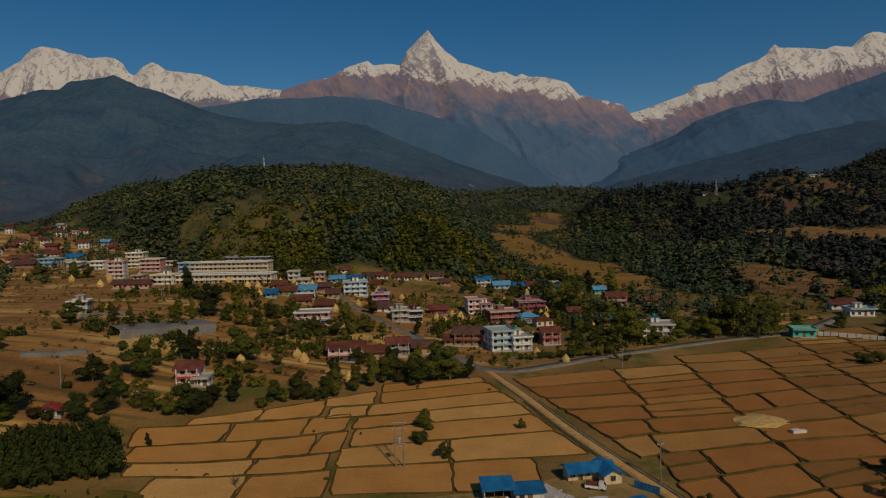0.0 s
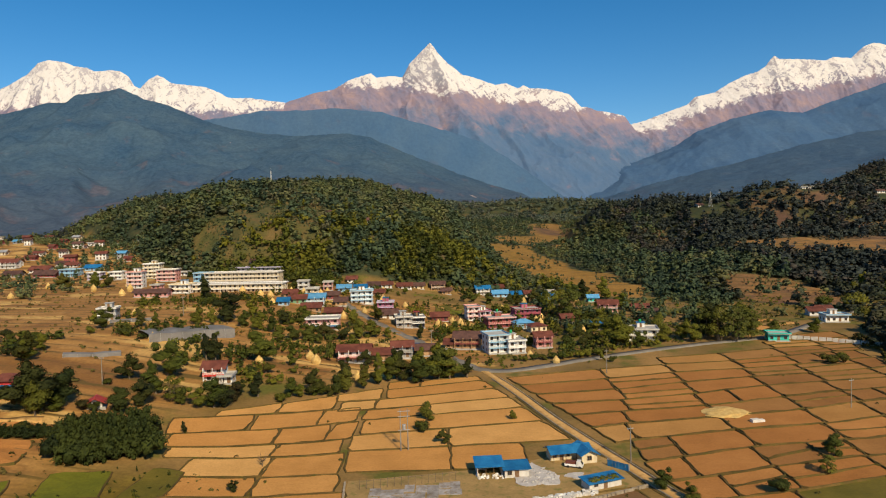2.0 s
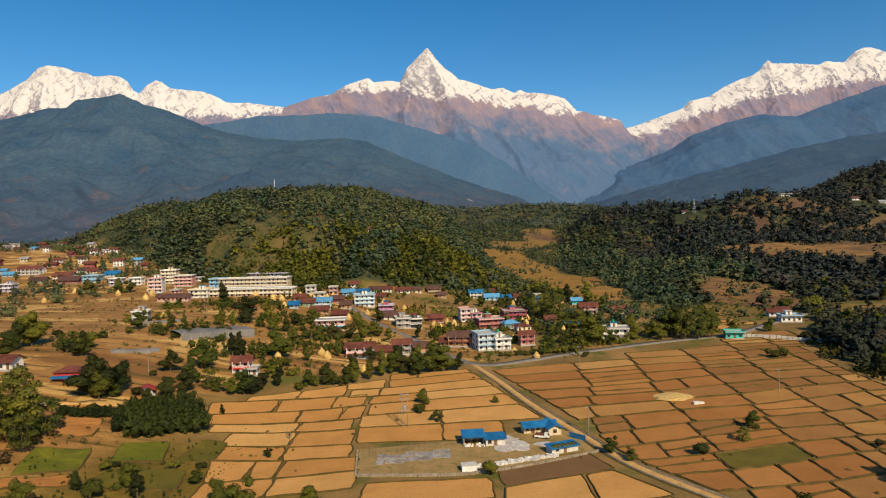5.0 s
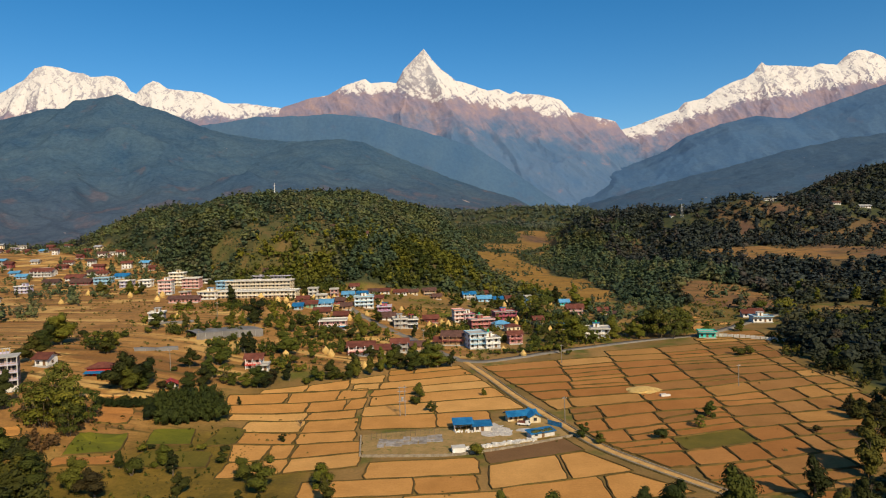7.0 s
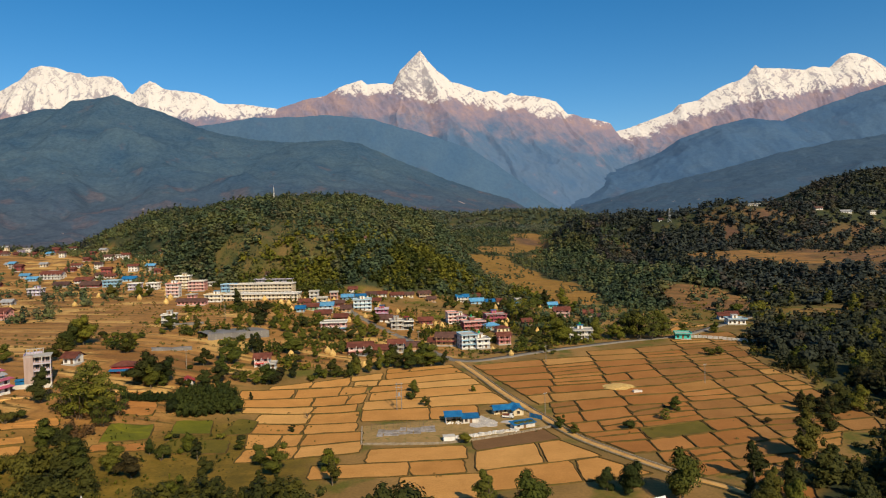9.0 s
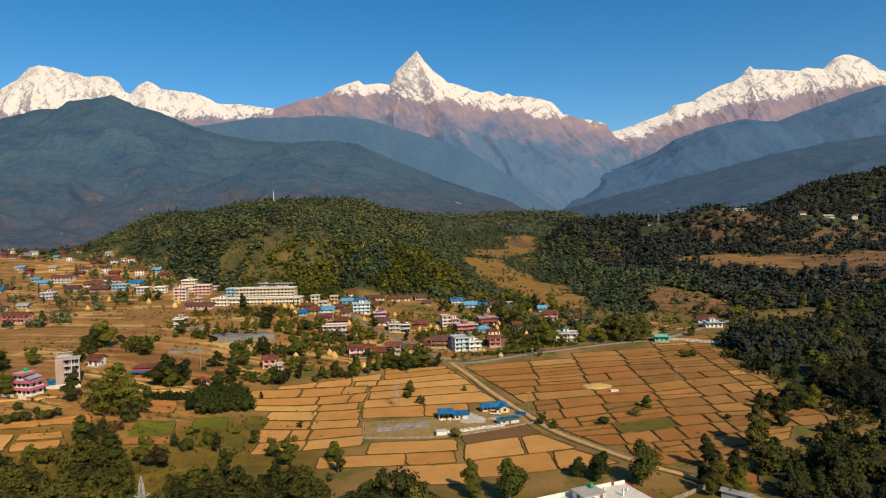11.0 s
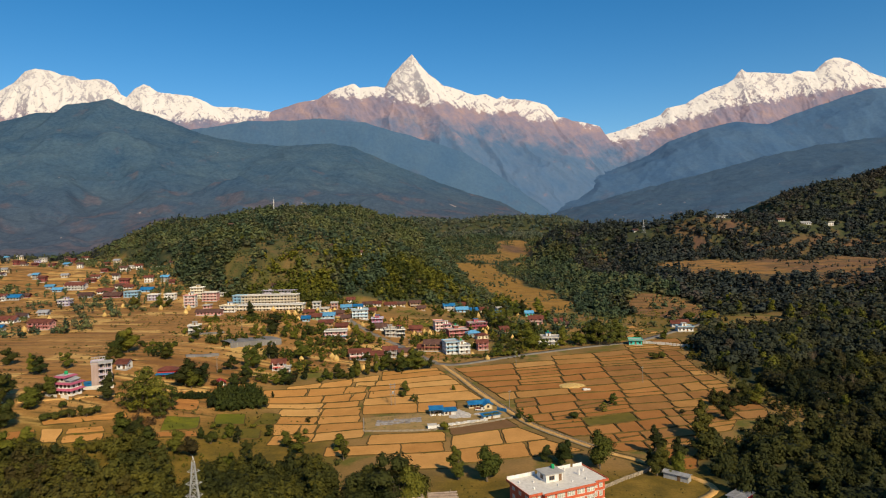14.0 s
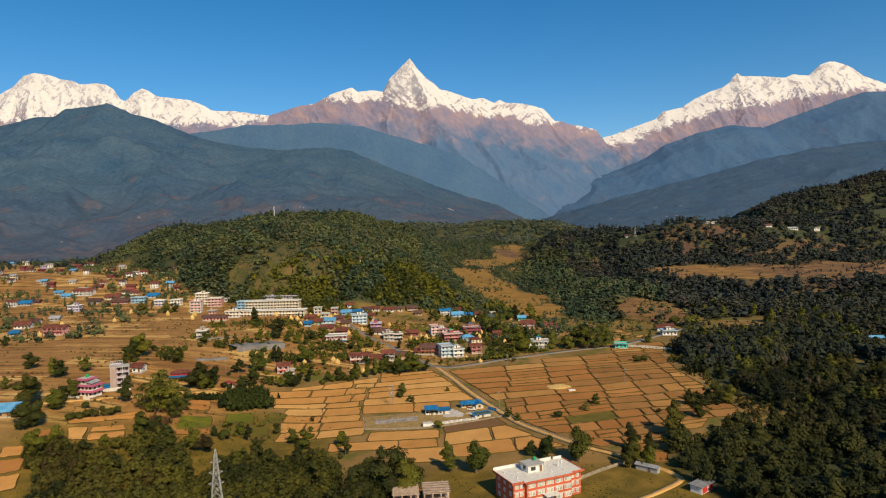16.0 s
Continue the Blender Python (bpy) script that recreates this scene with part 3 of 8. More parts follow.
WEST_CREST = [(-4300, 900), (-3600, 1050), (-3281, 1170), (-3129, 1250), (-3041, 1332), (-2968, 1352), (-2850, 1337), (-2767, 1301), (-2683, 1291), (-2621, 1260), (-2494, 1266), (-2431, 1256), (-2369, 1216), (-2329, 1148), (-2288, 1126),
              (-2222, 1188), (-2157, 1220), (-2115, 1206), (-2053, 1159), (-1884, 1134), (-1800, 1124), (-1695, 1079), (-1633, 1040), (-1464, 1032), (-1210, 992), (-1000, 900)]
CENTRE_CREST = [(-1700, 850), (-1466, 956), (-1210, 992), (-996, 1055), (-846, 1081), (-738, 1142), (-652, 1169), (-567, 1193), (-525, 1158), (-418, 1168), (-334, 1154), (-276, 1258), (-224, 1307), (-158, 1369), (-124, 1402), (-95, 1367), (-66, 1325),
                (-34, 1269), (29, 1230), (113, 1160), (176, 1146), (345, 1083), (430, 1090), (515, 1050), (558, 1074), (600, 1052), (728, 1041), (834, 1017), (897, 995), (952, 934), (981, 900), (1024, 903), (1087, 876), (1215, 852), (1300, 829), (1342, 764), (1404, 648), (1480, 500)]
EAST_CREST = [(1000, 840), (1130, 850), (1300, 822), (1342, 764), (1427, 784), (1599, 843), (1771, 903), (1814, 953), (1964, 983), (2071, 1049), (2178, 1097), (2285, 1128), (2337, 1165), (2371, 1211), (2401, 1240), (2435, 1214), (2585, 1210), (2777, 1193), (2828, 1218),
              (2960, 1206), (3012, 1256), (3054, 1288), (3119, 1312), (3161, 1311), (3225, 1293), (3311, 1253), (3388, 1196), (3700, 1080), (4300, 900)]
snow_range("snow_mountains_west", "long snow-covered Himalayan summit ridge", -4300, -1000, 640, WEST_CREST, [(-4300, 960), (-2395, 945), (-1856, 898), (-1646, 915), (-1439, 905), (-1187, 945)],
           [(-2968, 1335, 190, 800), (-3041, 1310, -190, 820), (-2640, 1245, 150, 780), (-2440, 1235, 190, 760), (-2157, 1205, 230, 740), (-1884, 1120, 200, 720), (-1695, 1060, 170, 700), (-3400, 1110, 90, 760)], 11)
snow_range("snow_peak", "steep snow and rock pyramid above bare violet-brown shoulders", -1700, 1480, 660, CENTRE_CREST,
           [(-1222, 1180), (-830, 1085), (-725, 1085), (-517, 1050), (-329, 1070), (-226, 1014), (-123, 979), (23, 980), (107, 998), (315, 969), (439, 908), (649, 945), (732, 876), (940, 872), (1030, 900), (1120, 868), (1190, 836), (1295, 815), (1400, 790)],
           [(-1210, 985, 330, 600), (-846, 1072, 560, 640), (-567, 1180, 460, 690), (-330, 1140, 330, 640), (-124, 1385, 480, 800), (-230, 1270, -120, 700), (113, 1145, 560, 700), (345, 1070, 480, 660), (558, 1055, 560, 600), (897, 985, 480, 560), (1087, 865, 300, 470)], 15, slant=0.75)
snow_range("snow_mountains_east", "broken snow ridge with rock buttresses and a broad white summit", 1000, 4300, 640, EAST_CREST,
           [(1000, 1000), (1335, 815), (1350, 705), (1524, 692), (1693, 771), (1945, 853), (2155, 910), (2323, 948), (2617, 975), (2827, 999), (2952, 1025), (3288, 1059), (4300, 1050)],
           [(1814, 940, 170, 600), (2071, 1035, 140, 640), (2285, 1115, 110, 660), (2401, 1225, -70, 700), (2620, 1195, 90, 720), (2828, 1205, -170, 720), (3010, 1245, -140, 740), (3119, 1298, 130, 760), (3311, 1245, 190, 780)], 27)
BACK_CREST = [(-2664, 573), (-1739, 721), (-1430, 761), (-1177, 792), (-855, 792), (-689, 799), (-414, 765), (-303, 724), (-29, 645), (220, 559), (467, 388), (661, 246), (851, 122), (1024, 0)]
crest_range("wooded_mountain_north", "distant forested mountainside, painted pale blue with haze", M_RANGE_FAR, -2650, 1020, 420, 3900, 4250, 90, BACK_CREST, 90, 1 / 700, 29, 0.9, 8, rough=0.45)
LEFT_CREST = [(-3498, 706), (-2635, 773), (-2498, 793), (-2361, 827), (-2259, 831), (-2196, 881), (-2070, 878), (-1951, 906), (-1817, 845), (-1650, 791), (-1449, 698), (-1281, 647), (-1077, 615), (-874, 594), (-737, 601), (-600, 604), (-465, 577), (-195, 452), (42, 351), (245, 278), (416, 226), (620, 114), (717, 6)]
crest_range("wooded_mountain_west", "forested mountainside with bare scars, painted blue-green with haze", M_RANGE, -3500, 720, 620, 1700, 4000, 240, LEFT_CREST, 190, 1 / 700, 23, 1.6, 9, rough=0.42)
RIGHT_CREST = [(500, 120), (734, 278), (1141, 450), (1384, 485), (1587, 568), (1709, 646), (1952, 733), (2235, 790), (2457, 765), (2599, 818), (2922, 923), (3197, 1004), (4300, 1050)]
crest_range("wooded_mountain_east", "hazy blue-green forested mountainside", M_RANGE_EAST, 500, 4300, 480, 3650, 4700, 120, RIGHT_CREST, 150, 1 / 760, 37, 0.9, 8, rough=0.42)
NEAR_CREST = [(400, 60), (680, 141), (989, 216), (1298, 292), (1607, 361), (1916, 437), (2162, 480), (2434, 511), (3200, 560)]
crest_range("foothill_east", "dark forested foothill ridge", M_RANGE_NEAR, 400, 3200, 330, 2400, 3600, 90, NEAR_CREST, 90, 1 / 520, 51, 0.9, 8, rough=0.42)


# ---- trees ----
def leaf_quads(rng, n, blobs, size, loose=0.27):
    """n bent leaf clumps on the shells of blobs (cx, cy, cz, rx, ry, rz)."""
    blobs = np.array(blobs, float)
    w = (blobs[:, 3] * blobs[:, 5]) ** 1.0
    pick = rng.choice(len(blobs), n, p=w / w.sum())
    d = rng.normal(size=(n, 3))
    d /= np.linalg.norm(d, axis=1)[:, None]
    d[:, 2] = np.where(d[:, 2] < -0.25, -d[:, 2], d[:, 2])
    r = rng.uniform(0.72, 1.08, n)
    c = blobs[pick, :3] + d * blobs[pick, 3:6] * r[:, None]
    nrm = d + rng.normal(scale=loose, size=(n, 3)) + np.array((0.08, -0.18, 0.35))
    nrm /= np.linalg.norm(nrm, axis=1)[:, None]
    a = np.cross(nrm, rng.normal(size=(n, 3)))
    a /= np.linalg.norm(a, axis=1)[:, None]
    b = np.cross(nrm, a)
    s = size * rng.uniform(0.6, 1.35, (n, 1))
    dent = nrm * s * 0.35
    v = np.stack([c - a * s - dent * 0.6, c + b * s * 0.75, c + a * s - dent * 0.6, c - b * s * 0.75], 1).reshape(-1, 3)
    q = np.arange(n * 4).reshape(n, 4)
    return v, q


def crown_blobs(rng, kind, h):
    if kind == "round":
        return [(rng.normal(0, 0.11 * h), rng.normal(0, 0.11 * h), h * z + rng.normal(0, 0.03) * h, h * rng.uniform(0.20, 0.28) * s, h * rng.uniform(0.20, 0.28) * s, h * rng.uniform(0.15, 0.2)) for z, s in ((0.16, 0.8), (0.26, 1.05), (0.36, 1.25), (0.46, 1.3), (0.56, 1.25), (0.66, 1.1), (0.76, 0.9), (0.86, 0.6))]
    if kind == "tall":
        return [(rng.normal(0, 0.06 * h), rng.normal(0, 0.06 * h), h * z, h * r, h * r, h * 0.13) for z, r in ((0.2, 0.14), (0.32, 0.19), (0.45, 0.22), (0.58, 0.21), (0.7, 0.17), (0.82, 0.13), (0.93, 0.08))]
    if kind == "bush":
        return [(rng.normal(0, 0.28 * h), rng.normal(0, 0.28 * h), h * rng.uniform(0.35, 0.62), h * rng.uniform(0.3, 0.45), h * rng.uniform(0.3, 0.45), h * rng.uniform(0.25, 0.38)) for _ in range(5)]
    if kind == "bamboo":
        return [(math.cos(a) * h * r, math.sin(a) * h * r, h * z, h * 0.17, h * 0.17, h * 0.13) for a, r, z in ((0, 0.05, 0.85), (1, 0.22, 0.68), (2.2, 0.25, 0.72), (3.5, 0.26, 0.58), (4.6, 0.24, 0.7), (5.6, 0.28, 0.5), (1.6, 0.24, 0.38), (4.0, 0.22, 0.34), (2.8, 0.24, 0.22), (5.2, 0.2, 0.2), (0.4, 0.2, 0.2))]
    return []


def forest(name, label, pts, heights, mat, templates, seed, wide=1.0):
    """Many trees joined into one object of kind stuff."""
    rng = np.random.default_rng(seed)
    V, Q, T, off = [], [], [], 0
    stand = 0.6 * np.clip(2.6 * fbm(pts[:, 0] / 32, pts[:, 1] / 32, 3, 150) - 0.8, 0, 1)
    for (x, y, z), h in zip(pts, heights):
        v, q = templates[rng.integers(len(templates))]
        a = rng.uniform(0, 6.283)
        c, s = math.cos(a), math.sin(a)
        w = h * wide * rng.uniform(0.8, 1.2)
        V.append(np.stack([(v[:, 0] * c - v[:, 1] * s) * w + x, (v[:, 0] * s + v[:, 1] * c) * w + y, v[:, 2] * h + z - 0.05 * h], 1))
        Q.append(q + off)
        T.append(np.full(len(v), 0.4 * rng.random() + stand[len(T)]))
        off += len(v)
    ob = new(name, raw_mesh(name, np.concatenate(V), np.concatenate(Q), mat, smooth=True))
    ob.data.attributes.new("tone", "FLOAT", "POINT").data.foreach_set("value", np.concatenate(T).astype(np.float32))
    return tagged(ob, label, "forest", kind="stuff")


def lobe_quads(rng, c, r, cut=2):
    """A lumpy lobe inside a crown: a dented ball of 24 quads, or 6 with cut = 1."""
    key, V, Q = {}, [], []
    for ax in range(3):
        for sgn in (-1, 1):
            for i in range(cut):
                for j in range(cut):
                    q = []
                    for a, b in ((i, j), (i + 1, j), (i + 1, j + 1), (i, j + 1)):
                        p = [0, 0, 0]
                        p[ax], p[(ax + 1) % 3], p[(ax + 2) % 3] = sgn, 2 * a / cut - 1, 2 * b / cut - 1
                        k = tuple(p)
                        if k not in key:
                            key[k] = len(V)
                            d = np.array(p, float) / np.linalg.norm(p)
                            V.append(np.array(c) + d * np.array(r) * rng.uniform(0.72, 1.22))
                        q.append(key[k])
                    Q.append(q if sgn > 0 else q[::-1])
    return np.array(V), np.array(Q)


def far_crown(rng, kind):
    """A whole distant tree: lumpy lobes with ragged leaf clumps about them."""
    core = {"round": ((0.0, 0.0, 0.40), (0.33, 0.33, 0.36)), "tall": ((0.0, 0.0, 0.46), (0.18, 0.18, 0.44)), "bush": ((0.0, 0.0, 0.32), (0.46, 0.42, 0.30))}[kind]
    blobs = [(*(np.array(core[0]) + rng.normal(0, 1, 3) * np.array(core[1]) * 0.45), *(np.array(core[1]) * rng.uniform(0.5, 0.8))) for _ in range(5)]
    V, Q = leaf_quads(rng, 40, blobs, 0.105, 0.42)
    for c, r in ((core[0], np.array(core[1]) * 0.72),):
        v, q = lobe_quads(rng, c, r, 1)
        Q = np.concatenate([Q, q + len(V)])
        V = np.concatenate([V, v])
    return V, Q


def full_crown(rng, n, blobs, size, cut=2):
    """A near crown: leaf clumps over lumpy green lobes, so that no sky shows through its middle."""
    V, Q = leaf_quads(rng, n, blobs, size)
    for b in blobs:
        v, q = lobe_quads(rng, b[:3], np.array(b[3:6]) * 0.74, cut)
        Q = np.concatenate([Q, q + len(V)])
        V = np.concatenate([V, v])
    return V, Q


rng = np.random.default_rng(4)
FAR_TEMPLATES = [far_crown(rng, k) for k in ("round", "round", "round", "tall", "bush", "round", "bush", "tall", "round", "bush", "round", "tall")]
NEAR_TEMPLATES = [full_crown(rng, 560, crown_blobs(rng, k, 1.0), 0.041, 1) for k in ("round", "round", "round", "tall", "round", "bush")]


MID_TEMPLATES = [full_crown(rng, 150, crown_blobs(rng, k, 1.0)[::2], 0.075, 1) for k in ("round", "tall", "round", "round", "bush", "tall")]
TUFTS = [leaf_quads(rng, 11, [(0, 0, 0.35, 0.55, 0.55, 0.5)], 0.36) for _ in range(5)]


def scatter(rng, x0, x1, y0, y1, n, keep):
    x, y = rng.uniform(x0, x1, n), rng.uniform(y0, y1, n)
    ok = keep(x, y) > rng.uniform(0, 1, n)
    x, y = x[ok], y[ok]
    return np.stack([x, y, land(x, y)], 1)


def slope(x, y):
    return np.hypot(land_smooth(x + 2, y) - land_smooth(x - 2, y), land_smooth(x, y + 2) - land_smooth(x, y - 2)) / 4


def low_by_glen(p):
    """Young growth along the terraces: trees there stay low."""
    return 1 - 0.6 * np.maximum(inside(p[:, 0], p[:, 1], GLEN_LOW, 42), inside(p[:, 0], p[:, 1], GLEN_HIGH, 42))


pts = np.concatenate([scatter(rng, -580, 90, 560, 1075, 17500, lambda x, y: hill_wood(x, y) * np.where(y > 860, 0.75, 1.0)),
                      scatter(rng, -480, 60, 565, 790, 12000, lambda x, y: hill_wood(x, y) * np.clip(1.6 * slope(x, y) - 0.35, 0, 1))])
sunny = (pts[:, 1] < hill_foot(pts[:, 0]) + 62) & (fbm(pts[:, 0] / 26, pts[:, 1] / 26, 3, 141) > 0.49) & (pts[:, 0] > -170)
forest("hill_forest", "green broadleaf forest covering the hill behind the village", pts[~sunny], low_by_glen(pts[~sunny]) * (3.4 + 8.5 * rng.uniform(0, 1, int((~sunny).sum())) ** 1.9), M_LEAF, FAR_TEMPLATES, 5, 1.3)
forest("hill_front_trees", "yellow-green trees and bamboo on the steep front of the hill", pts[sunny], 3.4 + 8.0 * rng.uniform(0, 1, int(sunny.sum())) ** 1.7, M_LEAF_SUN, FAR_TEMPLATES, 15, 1.15)
pts = scatter(rng, -330, 110, 562, 690, 900, lambda x, y: hill_wood(x, y) * (fbm(x / 35, y / 35, 2, 44) > 0.5))
forest("bamboo_thicket", "yellow-green bamboo stands along the foot of the hill", pts, rng.uniform(6, 10, len(pts)), M_LEAF_YELLOW, FAR_TEMPLATES, 8)
pts = scatter(rng, -210, -80, 600, 745, 9000, lambda x, y: (hill_bald(x, y) > 0.15) * np.where(x < -155, 0.9, 0.55) * (fbm(x / 12, y / 12, 3, 88) > np.where(x < -155, 0.40, 0.48)))
forest("hill_scrub", "low olive scrub and ferns on the open hillside", pts, 0.7 + 2.4 * rng.uniform(0, 1, len(pts)) ** 2.5, M_LEAF, FAR_TEMPLATES, 10)
pts = scatter(rng, 90, 640, 545, 1060, 17500, lambda x, y: ridge_wood(x, y) * (y < np.interp(x, [130, 200, 260, 330, 400, 600], [1060, 1045, 1000, 940, 925, 960])))
west = pts[:, 0] + 0.12 * (pts[:, 1] - 700) < 215 + 40 * (fbm(pts[:, 0] / 40, pts[:, 1] / 40, 2, 161) - 0.5)
forest("spur_forest", "green forest on the spur beside the glen", pts[west], 4.2 + 8.5 * rng.uniform(0, 1, int(west.sum())) ** 1.6, M_LEAF, FAR_TEMPLATES, 14, 1.3)
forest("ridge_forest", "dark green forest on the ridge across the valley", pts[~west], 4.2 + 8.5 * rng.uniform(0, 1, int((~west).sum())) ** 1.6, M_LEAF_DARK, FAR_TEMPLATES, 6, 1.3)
pts = scatter(rng, 10, 230, 600, 1320, 5600, lambda x, y: (1 - terrace_mask(x, y)) * np.clip(1.0 - 0.8 * np.maximum(hill_wood(x, y) * (y < 1075) * (x < 88), ridge_wood(x, y) * (y < 1000)), 0, 1) * (y > hill_foot(x)))
forest("glen_forest", "green trees standing between the terraces of the glen", pts, low_by_glen(pts) * (3.6 + 7.5 * rng.uniform(0, 1, len(pts)) ** 1.7), M_LEAF, FAR_TEMPLATES, 21, 1.2)
pts = scatter(rng, -250, 520, 1290, 1540, 3600, lambda x, y: ridge_wood(x, y) * 0.9)
forest("saddle_forest", "forest with haze-blue leaf colour on the hills closing the glen", pts, rng.uniform(6, 12, len(pts)), M_LEAF_HAZE, FAR_TEMPLATES, 12, 1.5)
pts = scatter(rng, 540, 900, 960, 1175, 2600, lambda x, y: 0.85 * np.ones_like(x))
forest("far_ridge_forest", "dark forest with haze-blue leaf colour on the higher ridge", pts, rng.uniform(6, 12, len(pts)), M_LEAF_DARK, FAR_TEMPLATES, 13, 1.3)


pts = scatter(rng, 60, 300, 170, 372, 1250, edge_wood)
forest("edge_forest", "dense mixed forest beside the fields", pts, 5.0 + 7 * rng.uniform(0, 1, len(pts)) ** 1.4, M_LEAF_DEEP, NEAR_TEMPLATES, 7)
pts = scatter(rng, 120, 520, 372, 610, 4200, lambda x, y: edge_wood(x, y) * (0.5 + 0.6 * (fbm(x / 30, y / 30, 2, 95) > 0.45)))
front = pts[:, 1] < 470
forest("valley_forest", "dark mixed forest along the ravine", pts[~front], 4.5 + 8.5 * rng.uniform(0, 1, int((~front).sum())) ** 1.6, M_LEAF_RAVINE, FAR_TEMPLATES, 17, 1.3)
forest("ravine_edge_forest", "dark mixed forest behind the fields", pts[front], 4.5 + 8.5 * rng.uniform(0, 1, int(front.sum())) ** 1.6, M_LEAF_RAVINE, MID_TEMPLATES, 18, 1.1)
pts = scatter(rng, 60, 420, 235, 600, 330, lambda x, y: edge_wood(x, y) * (0.3 + 0.9 * (fbm(x / 28, y / 28, 2, 37) > 0.52)))
forest("edge_bright_trees", "yellow-green trees standing out of the dark forest", pts, rng.uniform(7, 13, len(pts)), M_LEAF_SUN, NEAR_TEMPLATES, 9)


# ---- parts and simple solids ----
def box(x0, x1, y0, y1, z0, z1):
    v = [(x0, y0, z0), (x1, y0, z0), (x1, y1, z0), (x0, y1, z0), (x0, y0, z1), (x1, y0, z1), (x1, y1, z1), (x0, y1, z1)]
    f = [(0, 3, 2, 1), (4, 5, 6, 7), (0, 1, 5, 4), (1, 2, 6, 5), (2, 3, 7, 6), (3, 0, 4, 7)]
    return v, f


def solid(*pieces):
    """Several (verts, faces) joined."""
    V, Fc = [], []
    for v, f in pieces:
        n = len(V)
        V += list(v)
        Fc += [tuple(i + n for i in q) for q in f]
    return V, Fc


def tube(p, q, r0, r1, n=6):
    """A tapered rod from p to q."""
    p, q = Vector(p), Vector(q)
    w = (q - p).normalized()
    a = w.orthogonal().normalized()
    b = w.cross(a)
    v = [tuple(c + (a * math.cos(6.2832 * i / n) + b * math.sin(6.2832 * i / n)) * r) for c, r in ((p, r0), (q, r1)) for i in range(n)]
    f = [(i, (i + 1) % n, n + (i + 1) % n, n + i) for i in range(n)] + [tuple(reversed(range(n))), tuple(range(n, 2 * n))]
    return v, f


def bent_bar(points, r, n=4):
    """One continuous upright bar through the given points."""
    v = [(x + r * math.cos(6.2832 * i / n), y + r * math.sin(6.2832 * i / n), z) for x, y, z in points for i in range(n)]
    f = [(k * n + i, k * n + (i + 1) % n, (k + 1) * n + (i + 1) % n, (k + 1) * n + i) for k in range(len(points) - 1) for i in range(n)]
    return v, f + [tuple(reversed(range(n))), tuple(range(len(v) - n, len(v)))]


def mesh_of(name, piece, mat, smooth=False):
    me = bpy.data.meshes.new(name)
    me.from_pydata(piece[0], [], piece[1])
    if smooth:
        me.polygons.foreach_set("use_smooth", np.ones(len(me.polygons), bool))
    me.materials.append(mat)
    return me


def part(name, piece, mat, parent, label="", at=None, smooth=False):
    """One mesh object under a thing or a part. piece: (verts, faces) or a mesh to share."""
    ob = new(name, piece if isinstance(piece, bpy.types.Mesh) else mesh_of(name, piece, mat, smooth))
    ob.parent = parent
    if at is not None:
        ob.matrix_local = at
    return tagged(ob, label) if label else ob


def thing(name, x, y, rot=0.0, label="", category="", group="", z=None):
    ob = new(name)
    ob.matrix_world = pose(x, y, float(land(x, y)) if z is None else z, 0, 0, rot)
    return tagged(ob, label, category, group)


# ---- roads ----
M_ASPHALT = two_tone("worn_asphalt", (0.16, 0.14, 0.115), (0.25, 0.22, 0.18), 0.25, 0.9, 3.0, 0.01)
M_DIRT = two_tone("dirt_track", (0.50, 0.27, 0.085), (0.66, 0.40, 0.145), 0.22, 0.95, 2.0, 0.03, (0.42, 0.23, 0.07))
M_STONE = two_tone("dry_stone", (0.24, 0.19, 0.13), (0.40, 0.33, 0.24), 0.8, 0.95, 3.0, 0.05)
M_DITCH = two_tone("ditch_grass", (0.06, 0.048, 0.012), (0.14, 0.09, 0.028), 0.4, 0.95, 2.5, 0.05)


def curve_through(pts, step=2.5):
    """Evenly spaced points on a smooth line through pts."""
    P = np.array([pts[0], *pts, pts[-1]], float)
    out = []
    for i in range(1, len(P) - 2):
        n = max(2, int(np.linalg.norm(P[i + 1] - P[i]) / step))
        for k in range(n):
            t = k / n
            out.append(0.5 * (2 * P[i] + (P[i + 1] - P[i - 1]) * t + (2 * P[i - 1] - 5 * P[i] + 4 * P[i + 1] - P[i + 2]) * t * t + (3 * P[i] - P[i - 1] - 3 * P[i + 1] + P[i + 2]) * t ** 3))
    return np.array(out + [P[-2]])


def ribbon(pts, width, lift, mat, name, side=0.0, skirt=0.4, wobble=0.0, seed=1):
    """A strip with thickness laid along a line on the ground, side metres to its right."""
    c = curve_through(pts)
    d = np.gradient(c, axis=0)
    d /= np.linalg.norm(d, axis=1)[:, None]
    nrm = np.stack([d[:, 1], -d[:, 0]], 1)
    w = width * (1 + wobble * (fbm(np.arange(len(c)) * 0.3, np.zeros(len(c)), 3, seed) - 0.5))
    a, b = c + nrm * (side - w / 2)[:, None], c + nrm * (side + w / 2)[:, None]
    V, Q = [], []
    for i in range(len(c)):
        for p, low in ((a[i], skirt), (a[i], 0), (c[i] + nrm[i] * side, -0.03), (b[i], 0), (b[i], skirt)):
            V.append((p[0], p[1], float(land(p[0], p[1])) + lift - low))
    for i in range(len(c) - 1):
        for k in range(4):
            j = i * 5 + k
            Q.append((j, j + 1, j + 6, j + 5))
    return new(name, raw_mesh(name, np.array(V), np.array(Q), mat))


